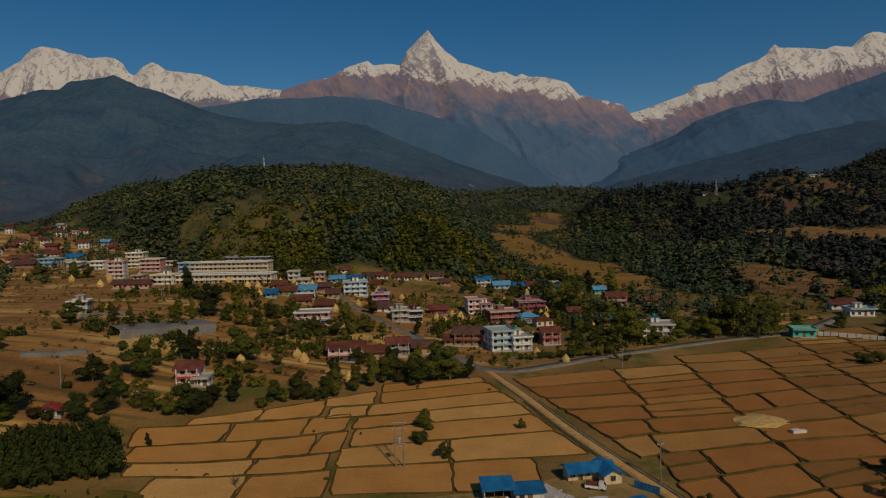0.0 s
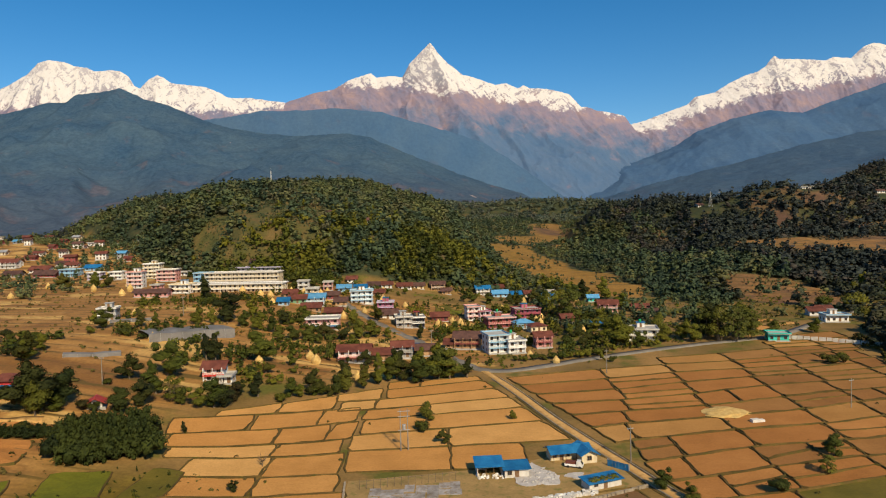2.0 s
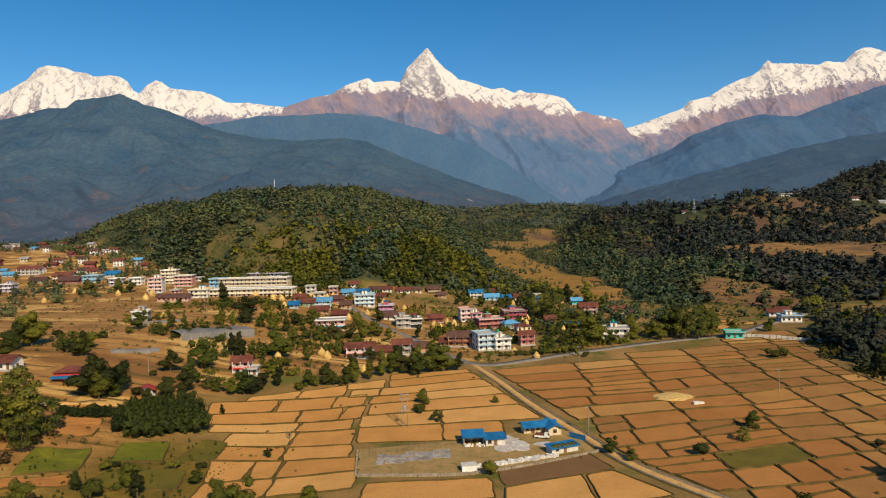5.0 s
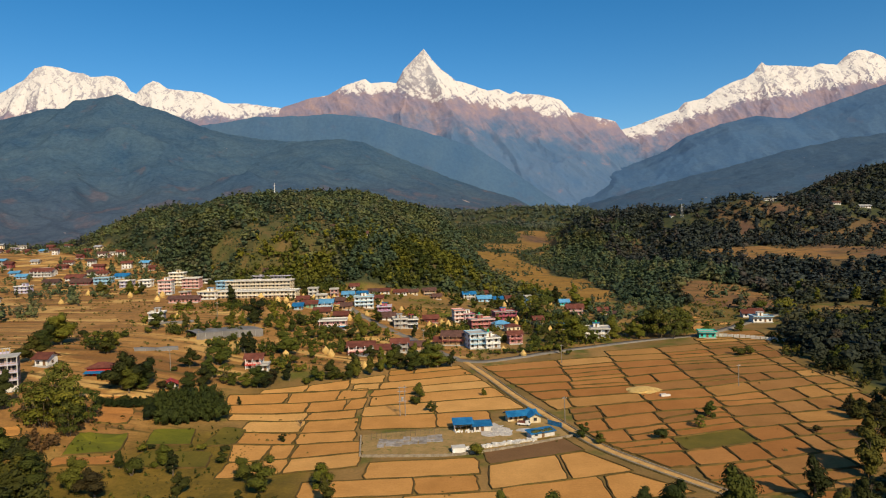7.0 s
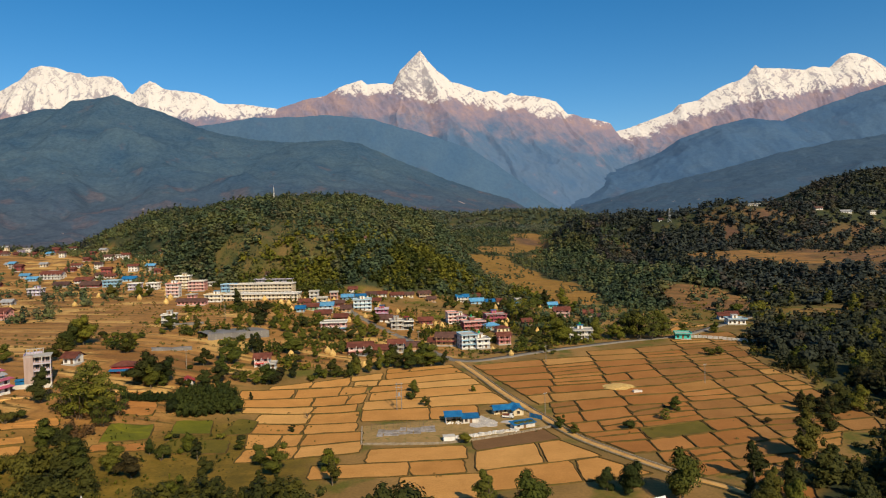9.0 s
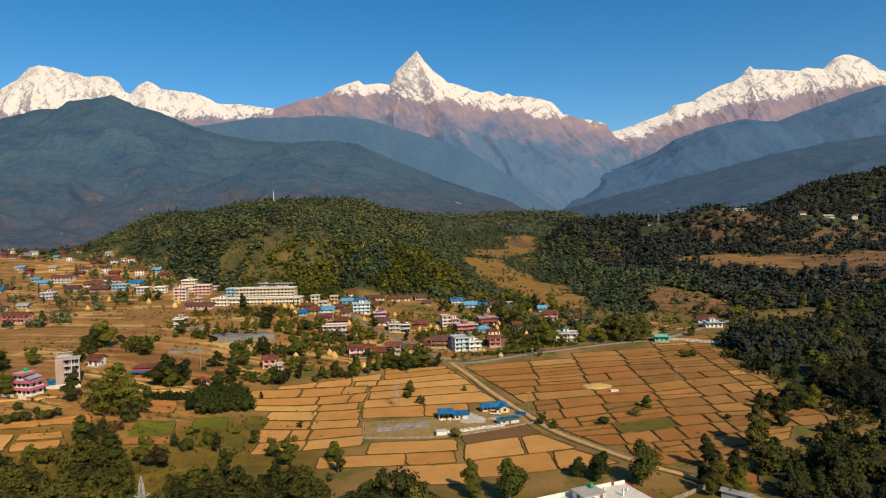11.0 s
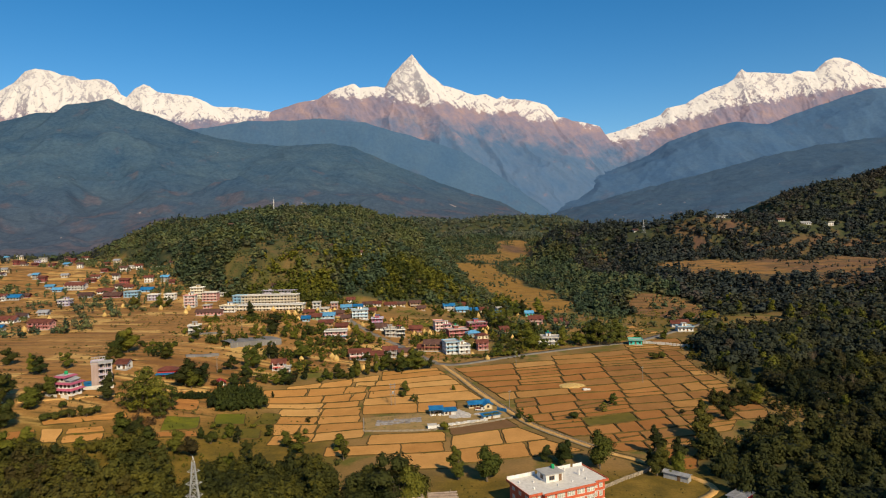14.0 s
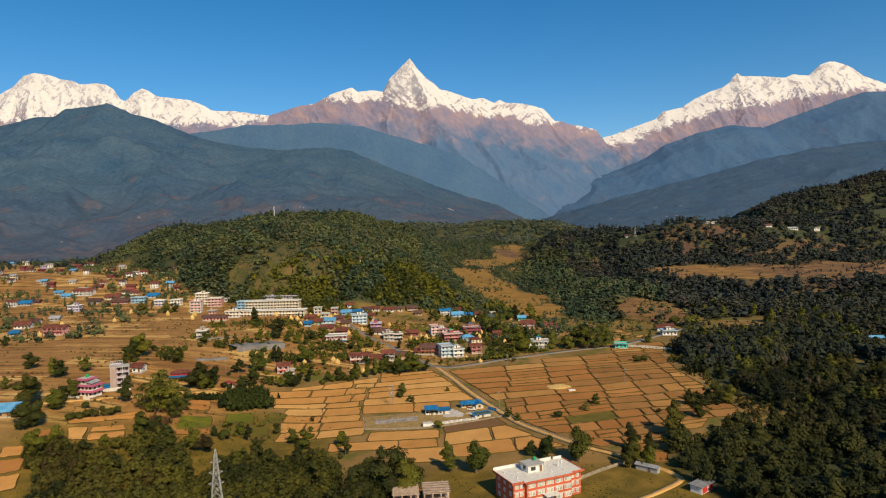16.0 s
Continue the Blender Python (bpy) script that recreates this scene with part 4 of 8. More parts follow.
ASPHALT = [(-78, 540), (-56, 498), (-33.7, 466), (-21.6, 449.4), (-8, 421.6), (1.5, 404), (12, 399.5), (29.2, 406.8), (42, 413.9), (69.3, 426.8), (98.2, 438.4), (122.2, 446.2), (139.8, 455.5), (169.2, 480.7), (215, 520)]
DIRT = [(4.0, 400), (7.5, 389), (14, 368), (21.2, 344.5), (32, 315), (40, 292.5), (51.8, 273.2), (62.4, 258), (69.4, 250.9), (76, 242.5), (84, 231), (85.8, 222.8), (77, 215), (69.9, 210), (58, 203), (40, 190)]
LANE = [(-172, 294), (-160.2, 300.7), (-151.8, 306.2), (-139.7, 313.3), (-127, 322.9), (-111.8, 329.7)]
tagged(ribbon(ASPHALT, 4.6, 0.16, M_ASPHALT, "road", wobble=0.15), "worn grey asphalt village road", "road", kind="structure")
tagged(ribbon(DIRT, 2.25, 0.18, M_DIRT, "dirt_road", wobble=0.5, seed=3), "pale dusty dirt track between the fields", "road", kind="structure")
tagged(ribbon(LANE, 2.6, 0.16, M_DIRT, "lane", wobble=0.4, seed=5), "pale earth lane past a farmhouse", "road", kind="structure")
for s, seed in ((-2.0, 7), (2.0, 8)):
    tagged(ribbon(DIRT[2:10], 0.9, 0.10, M_DITCH, "ditch", side=s, seed=seed, wobble=0.5), "grassy ditch along the dirt track", "ditch", kind="structure")
    tagged(ribbon(DIRT[1:8], 0.22, 0.36, M_STONE, "channel_wall", side=s * 0.76, seed=seed + 4, wobble=0.3), "low pale stone edge of an irrigation channel", "channel", kind="structure")

# ---- paddy fields ----
def plot_build(c1, c2, c3):
    def build(nt, bsdf):
        oi = nt.nodes.new("ShaderNodeObjectInfo").outputs["Random"]
        col = ramp(nt, oi, [(0.0, c1), (0.5, c2), (1.0, c3)])
        stain = noise_node(nt, 0.10, 5, 0.6)
        col = mix(nt, 0.55, col, ramp(nt, stain, [(0.32, (0.70, 0.66, 0.58)), (0.66, (1.06, 1.05, 1.02))]), "MULTIPLY")
        furrow = noise_node(nt, 1.0, 3, stretch=(0.25, 2.2, 1.0))
        clod = noise_node(nt, 2.4, 3, 0.7)
        col = mix(nt, 0.4, col, ramp(nt, clod, [(0.36, (0.66, 0.63, 0.58)), (0.6, (1.12, 1.12, 1.12))]), "MULTIPLY")
        col = mix(nt, 0.2, col, ramp(nt, furrow, [(0.35, (0.7, 0.68, 0.6)), (0.65, (1.05, 1.05, 1.05))]), "MULTIPLY")
        nt.links.new(col, bsdf.inputs["Base Color"])
        bsdf.inputs["Roughness"].default_value = 0.97
        bsdf.inputs["Specular IOR Level"].default_value = 0.1
        bump(nt, bsdf, furrow, 0.5, 0.10)
    return build


M_PLOT = material("stubble_earth", plot_build((0.46, 0.220, 0.064), (0.53, 0.268, 0.083), (0.59, 0.33, 0.114)))
M_PLOT_E = material("ploughed_earth", plot_build((0.325, 0.138, 0.041), (0.365, 0.160, 0.049), (0.42, 0.195, 0.062)))
M_PLOT_PALE = material("pale_stubble_earth", plot_build((0.37, 0.186, 0.058), (0.42, 0.218, 0.070), (0.48, 0.262, 0.090)))
M_PLOT_FAR = material("dark_ploughed_earth", plot_build((0.26, 0.121, 0.041), (0.30, 0.144, 0.048), (0.34, 0.173, 0.060)))
M_PLOT_DARK = material("damp_earth", plot_build((0.17, 0.095, 0.045), (0.18, 0.10, 0.047), (0.19, 0.105, 0.05)))
M_CROP = two_tone("green_crop", (0.085, 0.094, 0.006), (0.160, 0.152, 0.010), 0.12, 0.9, 1.6, 0.1)
M_CROP_DULL = two_tone("dull_crop", (0.088, 0.076, 0.007), (0.15, 0.112, 0.014), 0.12, 0.9, 1.6, 0.1)
M_BUND = two_tone("bund_grass", (0.062, 0.046, 0.011), (0.14, 0.084, 0.023), 0.25, 0.95, 1.7, 0.15, (0.085, 0.074, 0.012), rnd=0.4)
road_pts = curve_through(DIRT)
hard_pts = curve_through(ASPHALT[4:])
EDGE_Y = [100, 200, 224, 233, 270, 287, 293, 300, 335, 368, 396, 440, 467, 500, 535]
EDGE_X = [98, 100, 95, 88, 104, 132, 143, 149, 150, 148, 149, 162, 186, 206, 222]


def wood_edge(y):
    return np.interp(y, EDGE_Y, EDGE_X)


def track_x(y):
    i = np.argsort(road_pts[:, 1])
    return float(np.interp(y, road_pts[i, 1], road_pts[i, 0]))


def outline(corners, n, gap, rng):
    """The corners of a plot, drawn in by gap, rounded and a little uneven."""
    c = np.array(corners, float)
    mid = c.mean(0)
    out = []
    for i in range(4):
        p, q = c[i], c[(i + 1) % 4]
        for k in range(n):
            t = (k + 0.12 if k == 0 else k) / n
            w = p + (q - p) * t
            d = mid - w
            d /= np.linalg.norm(d) + 1e-6
            w = w + d * gap * (1.0 + (0.5 if k == 0 else 0.0)) + rng.normal(0, 0.13, 2)
            out.append(w)
    return np.array(out), mid


def plot(corners, mat, parent, rng, lift=0.10, bank=1.0):
    """One bunded field: an earth slab and the grassy bank round it."""
    ring, mid = outline(corners, 5, 0.32, rng)
    n = len(ring)
    h = land(ring[:, 0], ring[:, 1])
    inner = mid + (ring - mid) * 0.5
    hi = land(inner[:, 0], inner[:, 1])
    V = [(*p, z + lift - 0.3) for p, z in zip(ring, h)] + [(*p, z + lift) for p, z in zip(ring, h)] + [(*p, z + lift) for p, z in zip(inner, hi)] + [(*mid, float(land(*mid)) + lift)]
    Fc = []
    for i in range(n):
        j = (i + 1) % n
        Fc += [(i, j, n + j, n + i), (n + i, n + j, 2 * n + j, 2 * n + i), (2 * n + i, 2 * n + j, 3 * n)]
    part("plot", (V, Fc), mat, parent)
    d = ring - mid
    d /= np.linalg.norm(d, axis=1)[:, None]
    up = rng.uniform(0.22, 0.48, n) * bank
    V, Fc = [], []
    for i in range(n):
        for off, z in ((-0.16 * bank, lift - 0.05), (0.04, up[i]), (0.28, up[i] * 0.95), (0.48, -0.2)):
            w = ring[i] + d[i] * off
            V.append((w[0], w[1], h[i] + z))
    for i in range(n):
        j = (i + 1) % n
        for k in range(3):
            Fc.append((i * 4 + k, j * 4 + k, j * 4 + k + 1, i * 4 + k + 1))
    part("bund", (V, Fc), M_BUND, parent)


rng = np.random.default_rng(12)
fields_w = tagged(new("paddy_fields_west"), "harvested tan paddy plots divided by grassy bunds", "field", kind="structure")
fields_e = tagged(new("paddy_fields_east"), "harvested brown paddy plots divided by grassy bunds", "field", kind="structure")
fields_s = tagged(new("crop_fields"), "small green and weedy crop plots", "field", kind="structure")


def strip(parent, mat, south, north, xs):
    """A row of plots between two lines (y at x = -30, slope)."""
    for a, b in zip(xs[:-1], xs[1:]):
        j = rng.normal(0, 0.7, 4)
        yl = lambda ln, x: ln[0] + ln[1] * (x + 30)
        lim = lambda x, ln: min(x, track_x(yl(ln, x)) - 2.7)
        b0, b1 = lim(b, south), lim(b, north)
        if b0 - a < 3:
            continue
        plot([(a + j[0], yl(south, a)), (b0, yl(south, b0)), (b1, yl(north, b1)), (a + j[3], yl(north, a))], mat, parent, rng)


for south, north, xs in (
        ((362, 0.40), (379, 0.68), (-74, -58, -43)), ((367.3, 0.27), (379, 0.68), (-43, -30)), ((377, 0.30), (385.5, 0.35), (-29.5, -18)),
        ((349.5, 0.36), (362, 0.40), (-83, -63, -45, -35)), ((336.5, 0.27), (349.5, 0.36), (-79, -54, -41, -34)),
        ((326.5, 0.18), (336.5, 0.27), (-77, -52, -36)), ((313.5, 0.10), (326.5, 0.18), (-70, -51, -34)),
        ((303.5, 0.10), (313.5, 0.10), (-70, -51.5, -33)), ((293.5, 0.20), (303.5, 0.10), (-68, -57, -50, -30)),
        ((282, 0.20), (293.5, 0.20), (-66, -49, -29)), ((349.5, 0.18), (358, 0.22), (-34, -14, 30)), ((358, 0.22), (367, 0.27), (-42, -31, 30)),
        ((367, 0.27), (377, 0.30), (-29, 30)), ((377, 0.30), (385, 0.25), (-18, 30)), ((338, 0.16), (349.5, 0.18), (-33, -15, 30)),
        ((327, 0.08), (338, 0.16), (-35, -9, 30)), ((314, 0.0), (327, 0.08), (-33, -8, 10)),
        ((273, 0.05), (285.5, 0.05), (-27, 4)), ((262, 0.05), (273, 0.05), (-42, -13, 3)), ((247, 0.0), (262, 0.05), (-16, 9))):
    strip(fields_w, M_PLOT, south, north, xs)
strip(fields_w, M_PLOT_DARK, (270, 0.32), (285, 0.30), (6, 60))
strip(fields_w, M_PLOT, (256, 0.25), (270, 0.32), (6, 26, 70))
strip(fields_w, M_PLOT, (243, 0.2), (256, 0.25), (10, 34, 80))
for mat, c in ((M_CROP, [(-92, 293), (-80, 297), (-83, 309), (-94.5, 305)]), (M_CROP, [(-109, 281), (-96, 287), (-99, 299.5), (-112, 295.5)]), (M_PLOT_E, [(-108.3, 274.5), (-93, 279.5), (-95.5, 284.5), (-109.4, 279)]),
               (M_PLOT, [(-149.8, 273.4), (-124.6, 288.8), (-127.5, 294.4), (-152.2, 277.1)]), (M_PLOT, [(-158.5, 243), (-151, 247), (-154.5, 254), (-162, 250.5)]), (M_PLOT_E, [(-151.5, 232), (-146, 235.5), (-149.6, 245), (-157.5, 241)]), (M_PLOT, [(-145, 221), (-140.5, 223.8), (-144.6, 233.8), (-151, 230)]), (M_PLOT_E, [(-155.5, 257), (-146, 262), (-150, 270), (-160, 265)]),
               (M_PLOT, [(-143, 260.5), (-138, 262), (-141.2, 273), (-148.5, 271)]), (M_PLOT, [(-138.9, 268.7), (-126.5, 274.5), (-129.4, 279), (-140, 273)]), (M_PLOT, [(-136.5, 261.5), (-124.1, 267.5), (-125.9, 273.3), (-138.5, 267.3)]),
               (M_CROP_DULL, [(-77, 296), (-68, 299), (-68, 312), (-76, 313)]), (M_CROP_DULL, [(-91, 278), (-70, 282), (-72, 293), (-90, 290)]),
               (M_PLOT_E, [(-120, 303), (-103, 306), (-106, 318), (-124, 315)]),
               (M_PLOT_E, [(-116, 318), (-100, 322), (-104, 329), (-119, 325)])):
    plot(c, mat, fields_s, rng, 0.36)

for mat, c in ((M_CROP_DULL, [(-17, 510), (3, 520), (5, 553), (-16, 543)]), (M_CROP, [(-12, 516), (-2, 521), (-1, 534), (-11, 530)])):
    plot(c, mat, fields_s, rng, 0.10 if mat is M_CROP_DULL else 0.2)
for c in ([(131, 460), (143, 471), (140, 478), (131, 468)], [(145, 473), (157, 477), (160, 484), (147, 481)], [(142, 483), (154, 487), (153, 494), (141, 490)], [(140, 496), (152, 500), (151, 508), (140, 504)]):
    plot(c, M_PLOT, fields_s, rng)

# eastern block
halves = np.random.default_rng(5)
east_rows = [218, 229, 240, 251, 262, 273, 285, 296, 307, 318, 330, 341, 351, 362, 373, 385, 397, 409, 421, 433]
for r in range(len(east_rows) - 1):
    cut = [-9.0]
    for base in (40, 66, 91, 113, 134, 156):
        cut.append(base + 0.10 * (east_rows[r] - 340) + 9 * (float(fbm(r * 0.22 + 0.1, base * 0.37, 2, 33)) - 0.5) + rng.normal(0, 0.5))
        if rng.random() < 0.22:
            cut.append(cut[-1] + 12 + rng.normal(0, 1.5))
    cut = sorted(cut)
    wav = [rng.normal(0, 0.8) for _ in cut]
    for a, b in zip(cut[:-1], cut[1:]):
        ys = lambda x: east_rows[r] + 0.2 * (x - 40) + 1.2 * math.sin(x / 13 + r)
        yn = lambda x: east_rows[r + 1] + 0.2 * (x - 40) + 1.2 * math.sin(x / 13 + r + 1)
        a0 = max(a, track_x(ys(a)) + 2.9, track_x(ys(max(a, track_x(ys(a)) + 2.9))) + 2.9)
        a1 = max(a, track_x(yn(a)) + 2.9, track_x(yn(max(a, track_x(yn(a)) + 2.9))) + 2.9)
        b0, b1 = min(b, wood_edge(ys(b)) - 4), min(b, wood_edge(yn(b)) - 4)
        if b0 - a0 < 4 or b1 - a1 < 4:
            continue
        c = [(a0, ys(a0)), (b0, ys(b0)), (b1, yn(b1)), (a1, yn(a1))]
        if min(np.interp(x, hard_pts[:, 0], hard_pts[:, 1]) - y for x, y in c) < 5.5:
            continue
        u = rng.random()
        mx, my = np.mean([p[0] for p in c]), np.mean([p[1] for p in c])
        green = abs(mx - 68) < 9 and abs(my - 289 - 0.62 * (mx - 67)) < 4.0
        earth = M_CROP_DULL if green else M_PLOT_PALE if u > 0.86 else M_PLOT_FAR if u < 0.05 + 0.9 * float(sstep(75, 130, mx)) else M_PLOT_E
        if halves.random() < 0.38 and not green:
            # a further bund divides the plot lengthwise
            k0, k1 = halves.uniform(0.38, 0.62, 2)
            w = [tuple(c[0][i] + (c[3][i] - c[0][i]) * k0 for i in (0, 1)), tuple(c[1][i] + (c[2][i] - c[1][i]) * k1 for i in (0, 1))]
            plot([c[0], c[1], w[1], w[0]], earth, fields_e, rng, bank=1.2)
            plot([w[0], w[1], c[2], c[3]], earth, fields_e, rng, bank=1.2)
        else:
            plot(c, earth, fields_e, rng, bank=1.25)


# ---- houses ----
def paint(name, c, rnd=0.25, rough=0.75):
    """Weathered wall paint: streaks and grime over one colour."""
    def build(nt, bsdf):
        streak = noise_node(nt, 1.0, 4, stretch=(0.9, 0.9, 0.25))
        col = mix(nt, 0.5, c, ramp(nt, streak, [(0.35, (0.62, 0.60, 0.56)), (0.62, (1, 1, 1))]), "MULTIPLY")
        col = mix(nt, 0.25, col, ramp(nt, noise_node(nt, 5.0, 3), [(0.3, (0.6, 0.6, 0.6)), (0.7, (1, 1, 1))]), "MULTIPLY")
        oi = nt.nodes.new("ShaderNodeObjectInfo").outputs["Random"]
        hsv = nt.nodes.new("ShaderNodeHueSaturation")
        nt.links.new(calc(nt, "MULTIPLY_ADD", oi, rnd, 1 - rnd / 2), hsv.inputs["Value"])
        nt.links.new(col, hsv.inputs["Color"])
        nt.links.new(hsv.outputs[0], bsdf.inputs["Base Color"])
        bsdf.inputs["Roughness"].default_value = rough
    return material(name, build)


def sheet(name, c1, c2, rough=0.5):
    """Corrugated roofing sheet, faded in patches."""
    def build(nt, bsdf):
        col = ramp(nt, noise_node(nt, 0.45, 4), [(0.35, c1), (0.65, c2)])
        col = mix(nt, 0.3, col, ramp(nt, noise_node(nt, 3.0, 3), [(0.3, (0.55, 0.55, 0.55)), (0.7, (1, 1, 1))]), "MULTIPLY")
        oi = nt.nodes.new("ShaderNodeObjectInfo").outputs["Random"]
        hsv = nt.nodes.new("ShaderNodeHueSaturation")
        nt.links.new(calc(nt, "MULTIPLY_ADD", oi, 0.35, 0.82), hsv.inputs["Value"])
        nt.links.new(col, hsv.inputs["Color"])
        nt.links.new(hsv.outputs[0], bsdf.inputs["Base Color"])
        bsdf.inputs["Roughness"].default_value = rough
        tex = nt.nodes.new("ShaderNodeTexCoord")
        w = nt.nodes.new("ShaderNodeTexWave")
        w.inputs["Scale"].default_value = 2.2
        nt.links.new(tex.outputs["Object"], w.inputs["Vector"])
        bump(nt, bsdf, w.outputs["Fac"], 0.5, 0.04)
    return material(name, build)


P = {
    "white": paint("white_wash", (0.78, 0.76, 0.72)), "cream": paint("cream_wash", (0.74, 0.62, 0.42)), "pink": paint("pink_wash", (0.68, 0.33, 0.30)),
    "magenta": paint("magenta_wash", (0.42, 0.10, 0.17)), "blue": paint("blue_wash", (0.30, 0.50, 0.66)), "teal": paint("teal_wash", (0.05, 0.50, 0.42)), "grey": paint("bare_cement", (0.36, 0.35, 0.33)),
    "maroon": paint("maroon_wash", (0.28, 0.07, 0.07)), "mud": paint("mud_plaster", (0.45, 0.27, 0.14)), "green": paint("green_wash", (0.22, 0.42, 0.25)),
    "rawpink": paint("dull_pink_plaster", (0.46, 0.34, 0.30), 0.35), "lilac": paint("lilac_wash", (0.50, 0.45, 0.62)), "dark": paint("dark_glazing", (0.035, 0.045, 0.06), 0.2, 0.2), "red": paint("red_paint", (0.60, 0.05, 0.04)), "slab": paint("weathered_slab", (0.42, 0.40, 0.37)), "palewall": paint("pale_masonry", (0.62, 0.58, 0.52)),
}
R = {"rust": sheet("rusted_sheet", (0.10, 0.030, 0.020), (0.17, 0.055, 0.035), 0.7), "brown": sheet("brown_sheet", (0.07, 0.035, 0.028), (0.12, 0.06, 0.045), 0.7), "blue": sheet("blue_sheet", (0.008, 0.105, 0.27), (0.02, 0.17, 0.37)),
     "red": sheet("red_sheet", (0.34, 0.035, 0.028), (0.44, 0.06, 0.04)), "grey": sheet("grey_sheet", (0.24, 0.24, 0.25), (0.36, 0.36, 0.37), 0.55), "skyblue": sheet("pale_blue_sheet", (0.07, 0.25, 0.45), (0.13, 0.34, 0.54))}
M_GLASS = two_tone("window_glass", (0.02, 0.025, 0.03), (0.05, 0.06, 0.07), 0.6, 0.12, 2.0, 0)
M_TIMBER = two_tone("window_timber", (0.16, 0.09, 0.045), (0.26, 0.15, 0.08), 0.9, 0.7)
M_TANK_BLACK = two_tone("black_plastic", (0.02, 0.02, 0.022), (0.035, 0.035, 0.037), 0.7, 0.45)
M_TANK_GREEN = two_tone("green_plastic", (0.01, 0.28, 0.10), (0.015, 0.34, 0.13), 0.7, 0.45)


def lattice(xs, zs, y0, y1, holes):
    """One connected frame of bars: cells between the cuts xs and zs, but for the holes (column, row)."""
    key, V, Fc = {}, [], []

    def at(i, j, y):
        if (i, j, y) not in key:
            key[(i, j, y)] = len(V)
            V.append((xs[i], y, zs[j]))
        return key[(i, j, y)]
    full = {(i, j) for i in range(len(xs) - 1) for j in range(len(zs) - 1)} - set(holes)
    for i, j in sorted(full):
        Fc.append((at(i, j, y0), at(i + 1, j, y0), at(i + 1, j + 1, y0), at(i, j + 1, y0)))
        Fc.append((at(i, j, y1), at(i, j + 1, y1), at(i + 1, j + 1, y1), at(i + 1, j, y1)))
        for di, dj, p, q in ((-1, 0, (i, j + 1), (i, j)), (1, 0, (i + 1, j), (i + 1, j + 1)), (0, -1, (i, j), (i + 1, j)), (0, 1, (i + 1, j + 1), (i, j + 1))):
            if (i + di, j + dj) not in full:
                Fc.append((at(*p, y0), at(*p, y1), at(*q, y1), at(*q, y0)))
    return V, Fc


FRAME_UNIT = mesh_of("frame", lattice((-0.5, -0.42, -0.03, 0.03, 0.42, 0.5), (-0.06, 0, 0.92, 1), -0.09, 0.03, ((1, 1), (3, 1))), M_TIMBER)
PANE_UNIT = mesh_of("pane", box(-0.42, 0.42, -0.035, 0.02, 0, 0.92), M_GLASS)
DOOR_UNIT = mesh_of("door", solid(box(-0.5, 0.5, -0.06, 0.02, 0, 1), box(-0.42, -0.06, -0.09, -0.06, 0.08, 0.9), box(0.06, 0.42, -0.09, -0.06, 0.08, 0.9)), M_TIMBER)


FRAME_WHITE = mesh_of("frame", lattice((-0.5, -0.4, -0.05, 0.05, 0.4, 0.5), (-0.08, 0, 0.6, 0.66, 0.9, 1), -0.09, 0.03, ((1, 1), (3, 1), (1, 3), (3, 3))), P["white"])


def window_at(parent, x, y, z, w, h, rot=0.0, frame_mesh=None):
    f = part("window", frame_mesh or FRAME_UNIT, None, parent, at=Matrix.Translation((x, y, z)) @ pose(0, 0, 0, 0, 0, rot) @ Matrix.Diagonal((w, 1, h, 1)))
    part("pane", PANE_UNIT, None, f)


def gable(w, d, z, rise, eave, axis="x"):
    """Two roof slopes with thickness."""
    t = 0.12
    if axis == "x":
        a, b, r = w / 2 + eave, d / 2 + eave, z + rise
        lo = z - eave * rise / (d / 2)
        prof = [(-b, lo), (0, r), (b, lo), (b, lo + t), (0, r + t), (-b, lo + t)]
        v = [(sx * a, py, pz) for sx in (-1, 1) for py, pz in prof]
    else:
        a, b, r = d / 2 + eave, w / 2 + eave, z + rise
        lo = z - eave * rise / (w / 2)
        prof = [(-b, lo), (0, r), (b, lo), (b, lo + t), (0, r + t), (-b, lo + t)]
        v = [(px, sy * a, pz) for sy in (1, -1) for px, pz in prof]
    f = [(0, 1, 7, 6), (1, 2, 8, 7), (2, 3, 9, 8), (3, 4, 10, 9), (4, 5, 11, 10), (5, 0, 6, 11), (0, 5, 4, 1), (1, 4, 3, 2), (6, 7, 10, 11), (7, 8, 9, 10)]
    return v, f


def hip(w, d, z, rise, eave):
    a, b = w / 2 + eave, d / 2 + eave
    k = max(a - b, 0.2)
    v = [(-a, -b, z - 0.1), (a, -b, z - 0.1), (a, b, z - 0.1), (-a, b, z - 0.1), (-a, -b, z), (a, -b, z), (a, b, z), (-a, b, z), (-k, 0, z + rise), (k, 0, z + rise)]
    f = [(3, 2, 1, 0), (0, 1, 5, 4), (1, 2, 6, 5), (2, 3, 7, 6), (3, 0, 4, 7), (4, 5, 9, 8), (5, 6, 9), (6, 7, 8, 9), (7, 4, 8)]
    return v, f


def gable_wall(w, d, z, rise):
    return [(-w / 2, -d / 2, z), (-w / 2, d / 2, z), (-w / 2, 0, z + rise), (w / 2, -d / 2, z), (w / 2, d / 2, z), (w / 2, 0, z + rise)], [(0, 2, 1), (3, 4, 5), (0, 3, 5, 2), (1, 2, 5, 4)]


